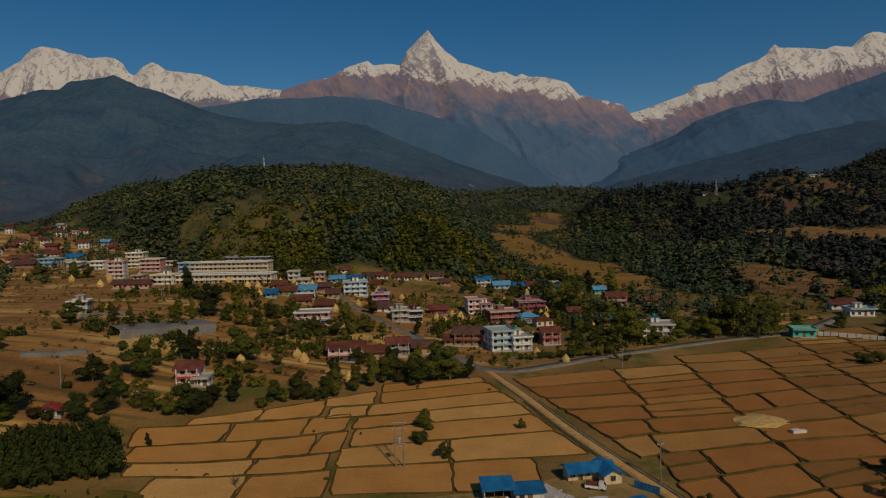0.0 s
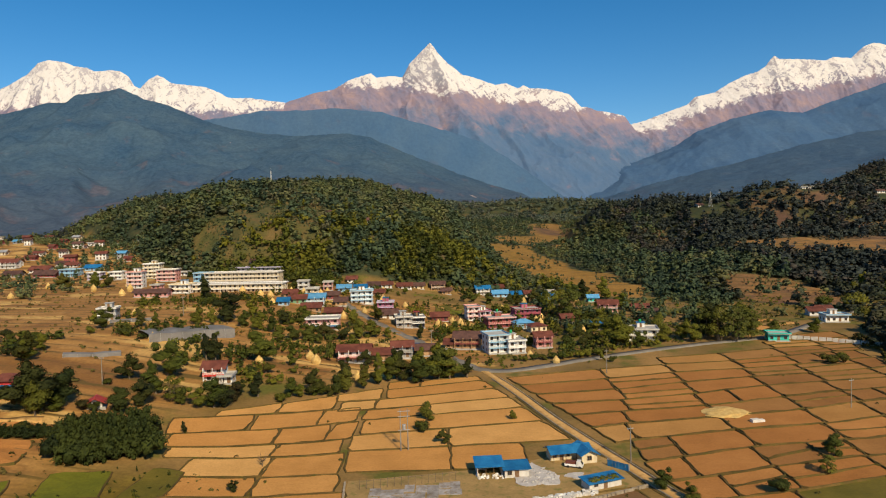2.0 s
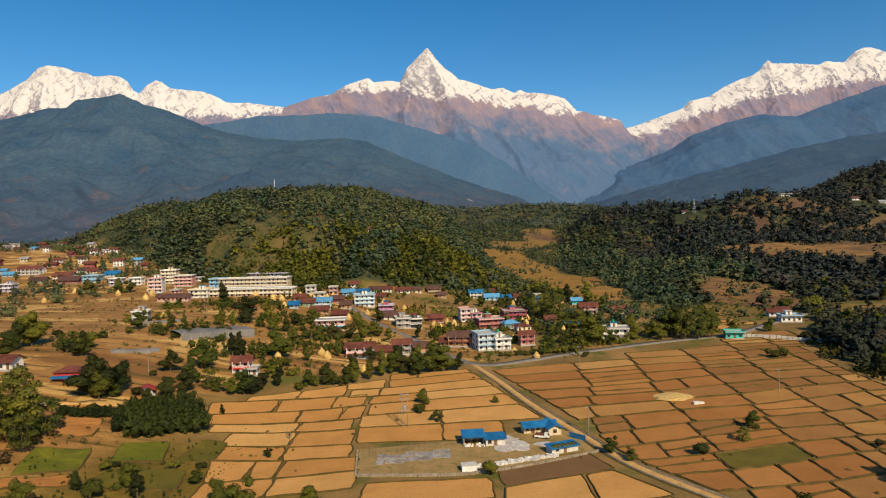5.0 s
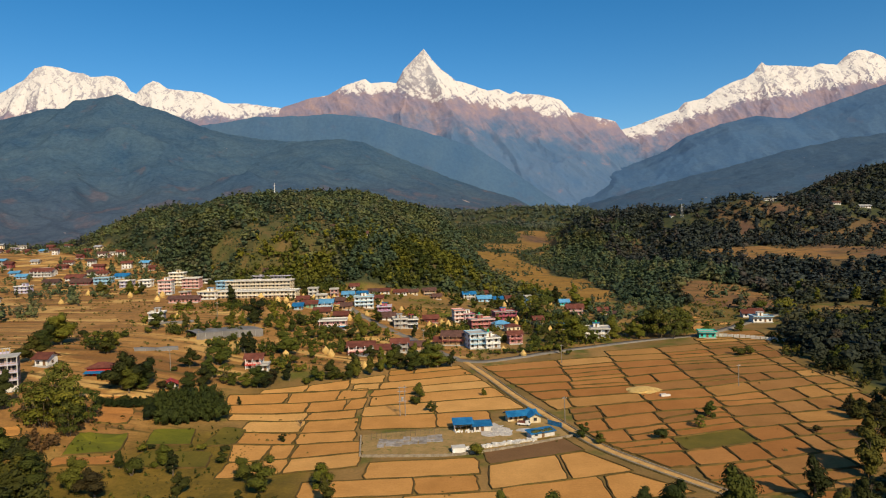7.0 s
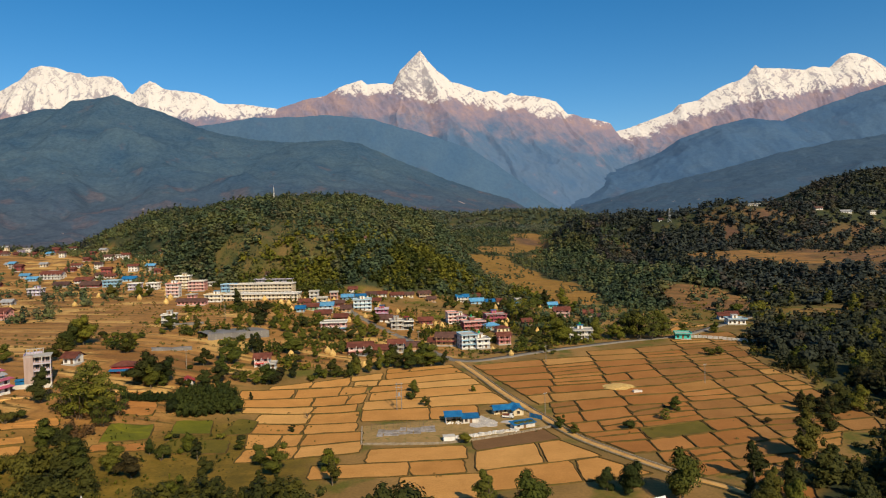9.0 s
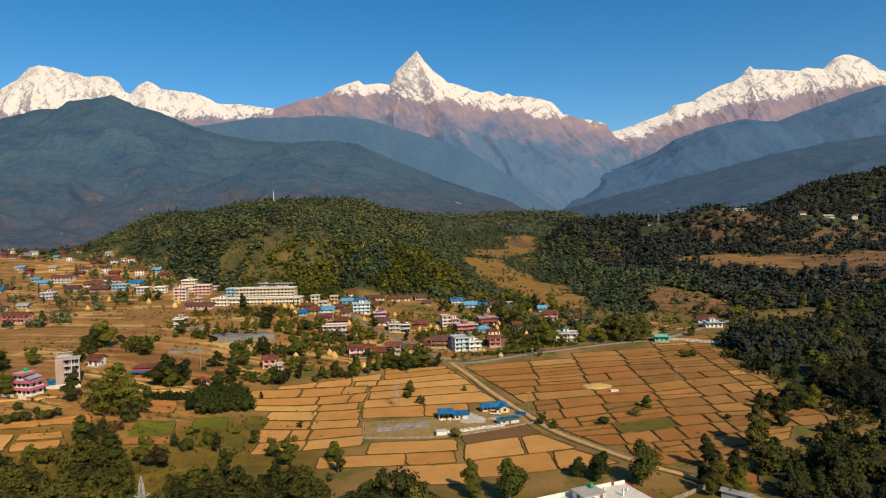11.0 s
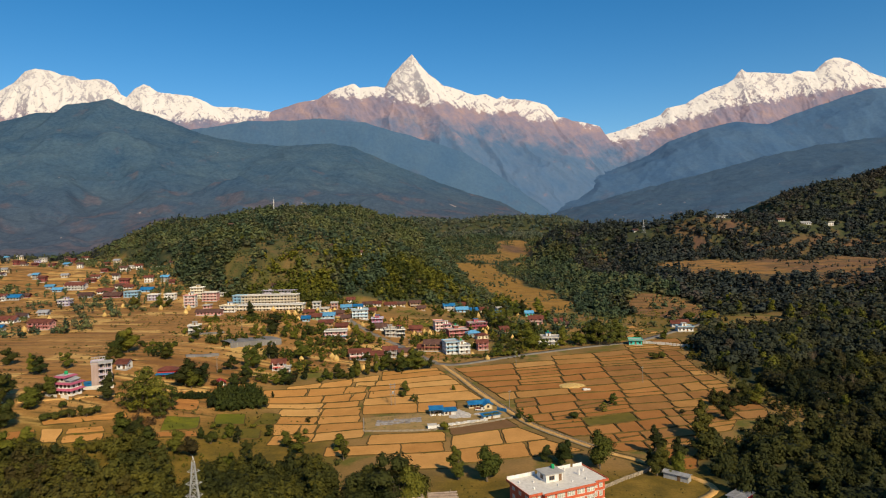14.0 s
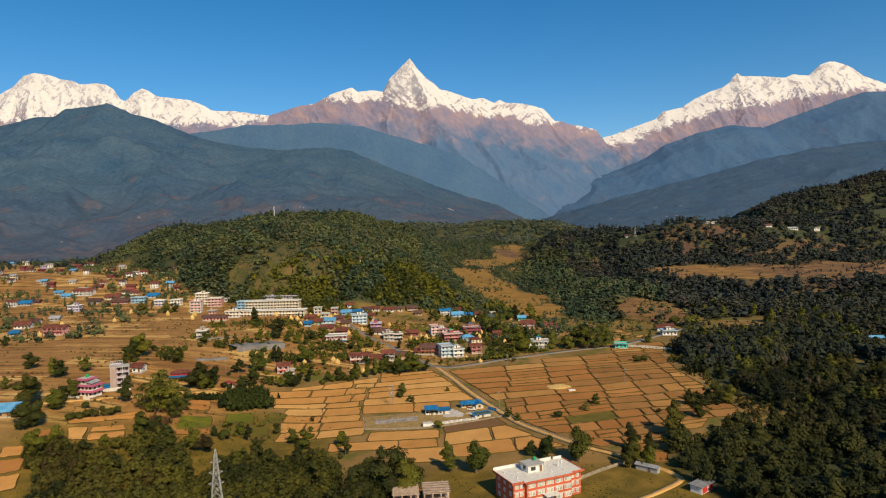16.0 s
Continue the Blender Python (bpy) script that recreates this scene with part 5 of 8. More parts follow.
def lathe(profile, n=12):
    v = [(r * math.cos(6.2832 * i / n), r * math.sin(6.2832 * i / n), z) for r, z in profile for i in range(n)]
    f = [(k * n + i, k * n + (i + 1) % n, (k + 1) * n + (i + 1) % n, (k + 1) * n + i) for k in range(len(profile) - 1) for i in range(n)]
    return v, f + [tuple(reversed(range(n))), tuple(range((len(profile) - 1) * n, len(profile) * n))]


TANK = lathe([(0.55, 0), (0.6, 0.1), (0.6, 0.5), (0.57, 0.55), (0.6, 0.6), (0.6, 1.0), (0.45, 1.2), (0.2, 1.28)])
TANK_BLACK = mesh_of("water_tank", TANK, M_TANK_BLACK, True)
TANK_GREEN = mesh_of("water_tank", TANK, M_TANK_GREEN, True)


def join_wing(main, wing):
    """Makes the parts of one house's wing parts of the main house."""
    for c in [o for o in bpy.data.objects if o.parent is wing]:
        m = c.matrix_basis.copy()
        c.parent = main
        c.matrix_parent_inverse = Matrix()
        c.matrix_local = main.matrix_basis.inverted() @ wing.matrix_basis @ m
    bpy.data.objects.remove(wing)
    return main


HOUSES = []


def house(x, y, w, d, storeys, wall, roof="flat", cover="rust", trim="slab", rot=0.0, sh=2.4, balcony=True, hut=False, tank="", label="", awning="", extra=0.0):
    """A village house. w along its front, which faces south before it is turned by rot degrees."""
    HOUSES.append((x, y, 0.5 * math.hypot(w, d) + 0.8))
    low = min(float(land(x + a, y + b)) for a in (-w / 2, w / 2) for b in (-d / 2, d / 2))
    kind = "house" if storeys < 4 else "apartment_block"
    h = thing(kind, x, y, rot, label, "house" if storeys < 4 else "building", z=low + 0.25)
    top = storeys * sh + extra
    part("wall", solid(box(-w / 2, w / 2, -d / 2, d / 2, -1.0, top)), P[wall], h)
    part("plinth", box(-w / 2 - 0.25, w / 2 + 0.25, -d / 2 - (1.6 if balcony else 0.9), d / 2 + 0.25, -0.9, 0.22), P["slab"], h)
    nw = max(2, int(w / 2.6))
    for s in range(storeys):
        z = s * sh
        for i in range(nw):
            wx = -w / 2 + (i + 0.5) * w / nw
            if s == 0 and i == nw // 2:
                part("door", DOOR_UNIT, None, h, at=Matrix.Translation((wx, -d / 2, 0.22)) @ Matrix.Diagonal((1.1, 1, 2.0, 1)))
            else:
                window_at(h, wx, -d / 2, z + 0.8, 1.2, 1.15)
        for i in range(max(1, int(d / 3.2))):
            wy = -d / 2 + (i + 0.5) * d / max(1, int(d / 3.2))
            window_at(h, w / 2, wy, z + 0.8, 1.05, 1.1, 90)
            window_at(h, -w / 2, wy, z + 0.8, 1.05, 1.1, -90)
        if s > 0 and balcony:
            b = part("balcony", solid(box(-w / 2 - 0.2, w / 2 + 0.2, -d / 2 - 1.5, -d / 2 - 0.005, z - 0.2, z)), P["slab" if trim == "dark" else trim], h)
            n = max(3, int(w / 0.9))
            cuts = sorted([-w / 2 + k * w / n + e for k in range(n + 1) for e in (-0.05, 0.05)])
            part("railing", lattice(cuts, (z, z + 0.12, z + 0.42, z + 0.5, z + 0.8, z + 0.92), -d / 2 - 1.46, -d / 2 - 1.38, [(i, j) for i in range(1, 2 * n, 2) for j in (1, 3)]), P[trim], b)
    if balcony and storeys > 1:
        n = max(2, int(w / 3.4))
        for k in range(n + 1):
            cx = -w / 2 + 0.15 + k * (w - 0.3) / n
            part("column", box(cx - 0.13, cx + 0.13, -d / 2 - 1.36, -d / 2 - 1.1, 0.2, top), P[wall], h)
    if roof == "flat":
        part("roof", box(-w / 2 - 0.5, w / 2 + 0.5, -d / 2 - 1.6, d / 2 + 0.4, top, top + 0.18), P["slab"], h)
        a, b0, b1, z = w / 2 + 0.5, -d / 2 - 1.6, d / 2 + 0.4, top + 0.18
        part("parapet", solid(box(-a, a, b0, b0 + 0.12, z, z + 0.55), box(-a, a, b1 - 0.12, b1, z, z + 0.55), box(-a, -a + 0.12, b0 + 0.12, b1 - 0.12, z, z + 0.55), box(a - 0.12, a, b0 + 0.12, b1 - 0.12, z, z + 0.55)), P[trim], h)
        if hut:
            hw = min(3.2, w * 0.4)
            k = part("stair_hut", box(-hw / 2, hw / 2, d / 2 - 3.4, d / 2 - 0.3, z, z + 2.05), P[wall], h)
            part("hut_roof", box(-hw / 2 - 0.3, hw / 2 + 0.3, d / 2 - 3.8, d / 2, z + 2.05, z + 2.2), P["slab"] if hut is True else R[hut], k)
            part("hut_door", DOOR_UNIT, None, k, at=Matrix.Translation((0, d / 2 - 3.4, z)) @ Matrix.Diagonal((0.9, 1, 1.8, 1)))
            z += 2.2
        if tank:
            part("water_tank", TANK_GREEN if tank == "green" else TANK_BLACK, None, h, "green plastic water tank" if tank == "green" else "black plastic water tank", at=Matrix.Translation((-0.2, d / 2 - 1.7, z)))
    elif roof == "gable":
        rise = d * 0.27
        part("gable_end", gable_wall(w - 0.02, d - 0.02, top, rise), P[wall], h)
        part("roof", gable(w, d, top + 0.02, rise, 1.1), R[cover], h)
        part("ridge_cap", box(-w / 2 - 1.1, w / 2 + 1.1, -0.16, 0.16, top + rise + 0.06, top + rise + 0.2), R[cover], h)
    else:
        part("roof", hip(w, d, top, d * 0.27, 0.7), R[cover], h)
    if awning:
        z = sh * max(1, storeys - 1) - 0.15
        v = [(-w / 2 - 0.6, -d / 2 - 2.0, z - 0.55), (w / 2 + 0.6, -d / 2 - 2.0, z - 0.55), (w / 2 + 0.6, -d / 2 - 0.01, z), (-w / 2 - 0.6, -d / 2 - 0.01, z)]
        v += [(a, b, c + 0.08) for a, b, c in v]
        part("awning", (v, [(3, 2, 1, 0), (4, 5, 6, 7), (0, 1, 5, 4), (1, 2, 6, 5), (2, 3, 7, 6), (3, 0, 4, 7)]), R[awning], h)
        for k in (-1, 0, 1):
            part("post", box(k * (w / 2 + 0.3) - 0.06, k * (w / 2 + 0.3) + 0.06, -d / 2 - 1.95, -d / 2 - 1.83, -0.6, z - 0.5), M_TIMBER, h)
    return h


# the village
join_wing(house(10.2, 432.2, 8.4, 9.0, 3, "white", trim="blue", rot=14, label="white three-storey concrete house with blue balcony bands"),
          house(17.6, 431.6, 7.0, 8.0, 2, "white", trim="white", rot=14, hut=True, tank="green", label="wing"))
house(-44.6, 412.6, 11.5, 6.0, 2, "white", "gable", "rust", trim="pink", rot=3, awning='rust', label="long two-storey white house with pink rails and a rusted tin roof")
house(-34.5, 418.3, 6.2, 5.5, 1, "mud", "gable", "rust", rot=3, balcony=False, extra=0.6, label="mud-plastered farmhouse with a rusted tin roof")
house(-27.2, 422.6, 7.6, 5.5, 2, "grey", "gable", "rust", rot=6, label="grey two-storey farmhouse with a rusted tin roof")
house(-18.3, 427.2, 7.0, 5.5, 1, "mud", "gable", "brown", rot=4, balcony=False, extra=0.6, label="low mud house with a brown sheet roof")
house(-23.8, 432.2, 4.0, 4.3, 1, "blue", "gable", "blue", rot=4, balcony=False, label="small shed with a blue sheet roof")
house(-0.6, 440.7, 10.8, 7.6, 2, "mud", "gable", "brown", trim="maroon", rot=-6, label="long two-storey mud house with brown roof and veranda")
house(-7.5, 440.3, 5.1, 5.3, 1, "mud", "gable", "rust", rot=-6, balcony=False, label="low mud house with a rusted roof")
house(30.6, 439.9, 6.5, 5.5, 2, "pink", "gable", "rust", trim="maroon", rot=8, label="pink two-storey house with a rusted gable roof")
house(16.2, 489.7, 13.6, 9.0, 2, "maroon", trim="pink", rot=12, hut=True, tank='green', label="maroon concrete house with pink parapet")
house(27.4, 484.3, 8.8, 6.1, 1, "blue", "hip", "skyblue", rot=16, balcony=False, extra=0.4, label="single-storey house with a bright blue hipped roof")
house(33.0, 474.6, 7.8, 5.5, 1, "cream", "hip", "rust", rot=16, balcony=False, extra=0.3, label="cream bungalow with a rust-brown hipped roof")
join_wing(house(3.4, 510.2, 6.6, 8.2, 3, "white", trim="pink", rot=10, label="white three-storey house with pink balcony edges"),
          house(9.4, 510.0, 5.8, 7.2, 2, "white", trim="magenta", rot=10, hut=True, label="wing"))
house(32.2, 515.2, 13.5, 9.0, 2, "magenta", trim="maroon", rot=10, hut='blue', label="plum-coloured two-storey house with balconies")
house(-13.7, 502.4, 8.3, 5.8, 1, "maroon", "gable", "rust", rot=5, balcony=False, extra=0.7, label="farmhouse with a dark rusted roof and maroon wall")
join_wing(house(-31.0, 481.4, 7.6, 8.8, 2, "grey", trim="palewall", rot=9, hut=True, label="grey concrete house with dark glazing and a red hut roof"),
          house(-24.4, 482.4, 6.2, 8.0, 2, "dark", trim="white", rot=9, hut="red", label="wing"))
house(-42.5, 510.8, 8.4, 5.9, 2, "magenta", trim="lilac", rot=4, hut='blue', label="pink and lilac house with a blue rooftop hut")
house(-39.8, 494.5, 9.7, 6.8, 1, "white", "gable", "brown", rot=4, balcony=False, extra=0.5, label="whitewashed house with a dark brown roof")
house(-65.6, 459.7, 14.2, 9.0, 2, "pink", trim="white", rot=4, awning='skyblue', label="wide pink house with white bands and a blue awning")
house(-64.9, 481.9, 7.1, 5.5, 1, "maroon", "gable", "rust", rot=4, balcony=False, extra=0.6, label="maroon farmhouse with a rusted roof")
house(-78.0, 503.1, 9.1, 6.3, 2, "white", "gable", "skyblue", trim="blue", rot=4, label="white two-storey house with a pale blue roof")
house(-86.7, 500.9, 8.2, 5.7, 1, "green", "gable", "rust", rot=4, balcony=False, extra=0.5, label="green-walled shop with a rusted roof")
house(-76.9, 487.5, 8.8, 6.1, 1, "mud", "gable", "rust", rot=4, balcony=False, extra=0.5, label="mud house with a rusted roof")
house(-92.0, 492.4, 4.8, 5.1, 1, "blue", "gable", "blue", rot=4, balcony=False, label="low shed with a blue roof")
house(-56.9, 523.8, 12.0, 8.4, 3, "white", trim="blue", rot=8, hut='blue', label="white three-storey house with blue trim")
house(-65.9, 508.8, 5.8, 5.5, 1, "mud", "gable", "brown", rot=8, balcony=False, extra=0.4, label="small mud house with a brown roof")
house(-92.9, 541.8, 6.2, 5.5, 2, "white", rot=6, label="white two-storey house beside the school")
house(-80.1, 549.1, 5.4, 5.5, 2, "pink", rot=6, label="pink two-storey house in the back row")
house(-70.6, 548.6, 7.2, 5.5, 1, "blue", "gable", "skyblue", rot=6, balcony=False, extra=0.4, label="blue-walled house with a blue roof")
house(-62.0, 556.0, 6.4, 5.5, 1, "white", "gable", "blue", rot=6, balcony=False, extra=0.4, label="white house with a blue roof")
house(-55.9, 571.7, 6.6, 5.6, 1, "white", "gable", "brown", rot=6, balcony=False, extra=0.4, label="white house with a brown roof")
house(-48.7, 579.9, 6.7, 5.6, 1, "white", "gable", "rust", rot=6, balcony=False, extra=0.4, label="white house at the foot of the hill")
house(-37.6, 585.1, 8.7, 6.1, 1, "white", "gable", "rust", rot=6, balcony=False, extra=0.4, label="long white house at the foot of the hill")
house(-28.8, 590.6, 6.8, 5.6, 1, "cream", "gable", "brown", rot=6, balcony=False, extra=0.4, label="cream house at the foot of the hill")
house(-16.5, 594.0, 8.8, 6.1, 2, "mud", "gable", "brown", rot=6, label="two-storey mud house below the wood")
house(13.5, 600.6, 8.9, 6.2, 2, "white", "gable", "blue", rot=6, label="white house with a blue roof below the hill")
house(24.8, 596.9, 9.8, 6.9, 1, "blue", "gable", "skyblue", rot=6, balcony=False, extra=0.4, label="pale blue house with a low roof")
house(25.1, 614.0, 6.1, 5.7, 1, "mud", "gable", "rust", rot=6, balcony=False, extra=0.4, label="mud house below the hill")
house(35.1, 594.0, 5.9, 5.7, 1, "grey", "gable", "blue", rot=6, balcony=False, extra=0.4, label="grey house with a blue roof")
house(44.0, 597.0, 5.9, 5.7, 1, "cream", "gable", "rust", rot=6, balcony=False, extra=0.4, label="cream house with a rusted roof")
house(52.1, 564.0, 6.5, 5.5, 2, "blue", "gable", "blue", rot=6, label="blue and pink two-storey house")
house(-10.8, 586.3, 5.8, 5.6, 1, "mud", "gable", "brown", rot=6, balcony=False, extra=0.4, label="small mud house beside a field")
house(-70.6, 579.3, 5.8, 5.6, 1, "white", "gable", "rust", rot=6, balcony=False, extra=0.4, label="house on the back lane")
house(-83.9, 523.1, 6.9, 5.5, 2, "cream", rot=6, label="cream two-storey house in the bazaar")
house(-50.3, 548.4, 6.3, 5.5, 1, "mud", "gable", "rust", rot=6, balcony=False, extra=0.4, label="mud house in the bazaar")
house(-72.6, 522.8, 6.0, 5.5, 1, "maroon", "gable", "brown", rot=6, balcony=False, extra=0.4, label="maroon house in the bazaar")
house(-93.9, 514.5, 6.7, 5.5, 1, "mud", "gable", "rust", rot=6, balcony=False, extra=0.4, label="long tin-roofed shop by the lane")
house(79.4, 527.6, 9.9, 7.0, 2, "pink", "gable", "rust", rot=-6, label="pink house with a dark red sheet roof among trees")
house(97.2, 526.4, 8.1, 5.6, 1, "mud", "gable", "rust", rot=-6, balcony=False, extra=0.4, label="mud house with a rusted roof among trees")
house(99.3, 511.1, 4.0, 4.3, 1, "cream", "gable", "brown", rot=-6, balcony=False, extra=0.4, label="small yellow house beside trees")
house(50.9, 497.8, 5.2, 5.4, 1, "maroon", "gable", "rust", rot=10, balcony=False, extra=0.4, label="small house with a dark red roof")
house(57.7, 586.2, 7.1, 5.6, 2, "blue", rot=8, label="blue and pink two-storey house")
house(80.2, 569.3, 5.9, 5.5, 1, "teal", "gable", "skyblue", rot=0, balcony=False, extra=0.4, label="low house with a blue-green roof")
house(62.3, 477.4, 4.3, 4.6, 1, "blue", "gable", "blue", rot=0, balcony=False, extra=0.4, label="low blue-roofed shed among trees")
house(75.4, 450.4, 12.8, 8.9, 2, "white", trim="palewall", rot=-10, hut='blue', tank='green', label="long white two-storey house with a blue rooftop hut")
house(-131.1, 532.8, 60.0, 9.0, 2, "cream", trim="white", rot=-3, label="long cream two-storey school block with galleries")
house(-136.4, 569.3, 46.5, 9.0, 3, "cream", trim="palewall", rot=-3, label="cream three-storey school block with open galleries")
house(-136.0, 604.9, 30.8, 9.2, 3, "grey", trim="lilac", rot=-3, label="grey unfinished upper block of the school")
house(-158.4, 529.4, 11.2, 7.9, 2, "white", trim="cream", rot=-3, hut='skyblue', label="white school annexe with a pale blue roof")
house(-162.4, 570.8, 9.3, 6.5, 3, "blue", trim="blue", rot=-3, label="blue-painted school stair block")
house(-200.2, 561.6, 8.9, 6.2, 4, "white", trim="pink", rot=4, hut=True, label="white four-storey apartment block with balconies")
house(-210.8, 607.4, 10.6, 7.5, 4, "cream", trim="white", rot=4, hut=True, label="cream four-storey block on the hillside edge")
house(-194.6, 593.9, 12.3, 8.7, 3, "pink", trim="palewall", rot=4, label="pale pink three-storey house")
house(-194.4, 618.2, 7.9, 5.8, 1, "white", rot=0, balcony=False, label="low white house at the wood edge")
house(-232.5, 601.0, 8.6, 6.1, 2, "white", trim="white", rot=2, label="white two-storey house with balconies")
house(-247.4, 602.2, 8.6, 6.1, 2, "lilac", trim="white", rot=0, label="lilac two-storey house by the lane")
house(-274.5, 619.3, 11.8, 8.3, 2, "blue", trim="blue", rot=3, label="sky-blue two-storey house by the lane")
house(-268.9, 638.1, 10.2, 7.2, 1, "blue", "gable", "blue", rot=3, balcony=False, label="low house with a blue roof")
house(-295.1, 656.6, 8.5, 5.9, 1, "white", "gable", "rust", rot=3, balcony=False, label="white house with a rusted roof")
house(-306.1, 661.2, 7.4, 5.9, 1, "white", "gable", "brown", rot=3, balcony=False, label="low white house with a brown roof")
house(-307.4, 637.9, 13.2, 9.3, 1, "white", "gable", "rust", rot=3, balcony=False, label="long low house with a rusted roof")
house(-291.6, 619.0, 14.8, 9.3, 1, "maroon", "gable", "brown", rot=3, balcony=False, label="long low maroon house")
house(-317.9, 622.5, 10.9, 7.6, 1, "grey", "gable", "brown", rot=3, balcony=False, label="grey house with a brown roof")
house(-316.1, 585.4, 9.3, 6.5, 2, "lilac", trim="white", rot=0, hut=True, label="lilac two-storey house beside a large tree")
house(-346.5, 658.4, 17.9, 9.2, 2, "white", "gable", "rust", rot=0, label="white two-storey house with a rusted roof")
house(-360.7, 652.3, 8.3, 5.8, 1, "blue", "gable", "skyblue", rot=0, balcony=False, label="low house with a blue roof")
house(-381.0, 619.7, 10.7, 7.5, 1, "grey", "gable", "blue", rot=3, balcony=False, extra=0.5, label="grey house with a bright blue roof")
house(-389.5, 615.0, 7.8, 5.4, 2, "white", "gable", "rust", rot=3, label="white house with a rusted roof")
house(-376.6, 627.3, 8.0, 5.6, 1, "maroon", "gable", "brown", rot=3, balcony=False, label="maroon farmhouse by the lane")
house(-265.7, 467.8, 14.6, 7.0, 2, "pink", "gable", "rust", trim="maroon", rot=-4, label="long two-storey house with maroon roof and veranda")
house(-309.5, 501.7, 11.0, 7.7, 1, "white", "gable", "rust", rot=0, balcony=False, extra=0.5, label="white farmhouse with a red-brown roof")
house(-312.8, 521.7, 6.6, 5.5, 1, "white", "gable", "brown", rot=0, balcony=False, label="small white farmhouse by the lane")
house(-293.5, 466.5, 5.1, 5.4, 1, "grey", "gable", "blue", rot=0, balcony=False, label="shed with a blue roof")
house(-306.0, 537.6, 6.8, 5.5, 1, "grey", "gable", "grey", rot=0, balcony=False, label="grey tin-roofed shed by the lane")
house(-168.4, 514.1, 18.7, 5.0, 1, "pink", "gable", "brown", trim="white", rot=-3, balcony=False, extra=0.5, label="row of pink and white shops with a brown roof")
house(-183.1, 552.0, 5.3, 5.5, 1, "pink", rot=0, balcony=False, label="small pink house by the lane")
house(-151.7, 437.9, 6.9, 5.5, 2, "grey", trim="white", rot=12, hut=True, label="lone grey two-storey house in the terraces")
house(-83.3, 373.3, 6.1, 5.5, 2, "white", "gable", "rust", trim="red", rot=4, label="white two-storey house with a dark red roof")
house(-79.4, 372.3, 4.0, 4.3, 1, "white", rot=4, balcony=False, label="small white annexe by the lane")
house(-130.8, 344.6, 8.4, 5.9, 1, "red", "hip", "rust", rot=6, balcony=False, awning='blue', extra=1.0, label="farmhouse with a worn red-brown roof and blue awning")
house(-104.4, 341.0, 3.2, 3.4, 1, "white", "gable", "red", rot=112, sh=1.9, balcony=False, label="small white house with a red roof")
house(-154.1, 349.1, 5.1, 5.3, 1, "white", "gable", "rust", rot=-8, balcony=False, extra=0.8, label="small white farmhouse with a dark red roof")
house(-177.0, 280.8, 9.4, 8.0, 1, "mud", "gable", "skyblue", rot=12, balcony=False, extra=0.5, label="long brick shed with a pale blue roof")
house(130.4, 442.3, 8.0, 5.6, 1, "teal", trim="teal", rot=-12, balcony=False, extra=0.6, label="bright teal single-storey house by the road")
house(178.6, 483.4, 10.5, 7.0, 1, "white", "flat", trim="blue", rot=-6, balcony=False, extra=0.8, hut=True, label="white flat-roofed house with a blue parapet")
house(179.4, 501.8, 6.6, 5.5, 1, "white", "gable", "rust", rot=-6, balcony=False, extra=0.4, label="white house beside the wood")
house(186.1, 505.7, 6.7, 5.5, 1, "cream", "gable", "rust", rot=-6, balcony=False, extra=0.4, label="cream house with a rust-red roof")
house(302.7, 436.0, 8.0, 5.6, 1, "grey", "gable", "skyblue", rot=-6, balcony=False, extra=0.4, label="house with a blue roof inside the forest")
house(-298.5, 871.8, 14.5, 10.2, 1, "white", "gable", "brown", rot=5, balcony=False, extra=0.5, label="small white house on the wooded hillside")
house(-254.8, 776.5, 9.0, 6.2, 1, "white", "gable", "brown", rot=5, balcony=False, extra=0.5, label="small white house on the wooded hillside")
house(-323.8, 922.0, 7.7, 7.1, 1, "white", "gable", "brown", rot=5, balcony=False, extra=0.5, label="small white house on the wooded hillside")
house(-228.6, 766.3, 6.2, 5.6, 1, "white", "gable", "brown", rot=5, balcony=False, extra=0.5, label="small white house on the wooded hillside")
house(-71.7, 643.5, 8.4, 5.9, 1, "white", "gable", "brown", rot=5, balcony=False, extra=0.5, label="small white house on the wooded hillside")
house(-98.7, 658.5, 5.3, 5.3, 1, "white", "gable", "brown", rot=5, balcony=False, extra=0.5, label="small white house on the wooded hillside")
house(-141.5, 615.4, 8.8, 6.2, 1, "white", "gable", "brown", rot=5, balcony=False, extra=0.5, label="small white house on the wooded hillside")
house(-302.6, 787.2, 8.9, 6.6, 1, "white", "gable", "brown", rot=5, balcony=False, extra=0.5, label="small white house on the wooded hillside")
house(-611.4, 1296.4, 14.6, 6.8, 1, "white", "gable", "brown", rot=5, balcony=False, extra=0.5, label="small white house on the wooded hillside")
house(-608.9, 1233.9, 13.8, 6.8, 1, "white", "gable", "brown", rot=5, balcony=False, extra=0.5, label="small white house on the wooded hillside")
house(621.4, 1100.8, 11.3, 8.0, 1, "white", "gable", "brown", rot=5, balcony=False, extra=0.5, label="small white house on the wooded hillside")
house(283.0, 922.7, 6.2, 6.4, 1, "white", "gable", "brown", rot=5, balcony=False, extra=0.5, label="small white house on the wooded hillside")

house(392, 899, 15.0, 6.5, 1, "white", rot=5, balcony=False, extra=0.8, label="long white building on the crest of the ridge")
house(470, 892, 9.0, 6.0, 1, "white", "gable", "brown", rot=5, balcony=False, extra=0.4, label="small white house along the ridge road")
house(502, 888, 12.0, 6.0, 1, "white", "gable", "grey", rot=-4, balcony=False, extra=0.4, label="long white house along the ridge road")
house(536, 890, 8.0, 6.0, 2, "white", rot=5, balcony=False, label="white two-storey house along the ridge road")


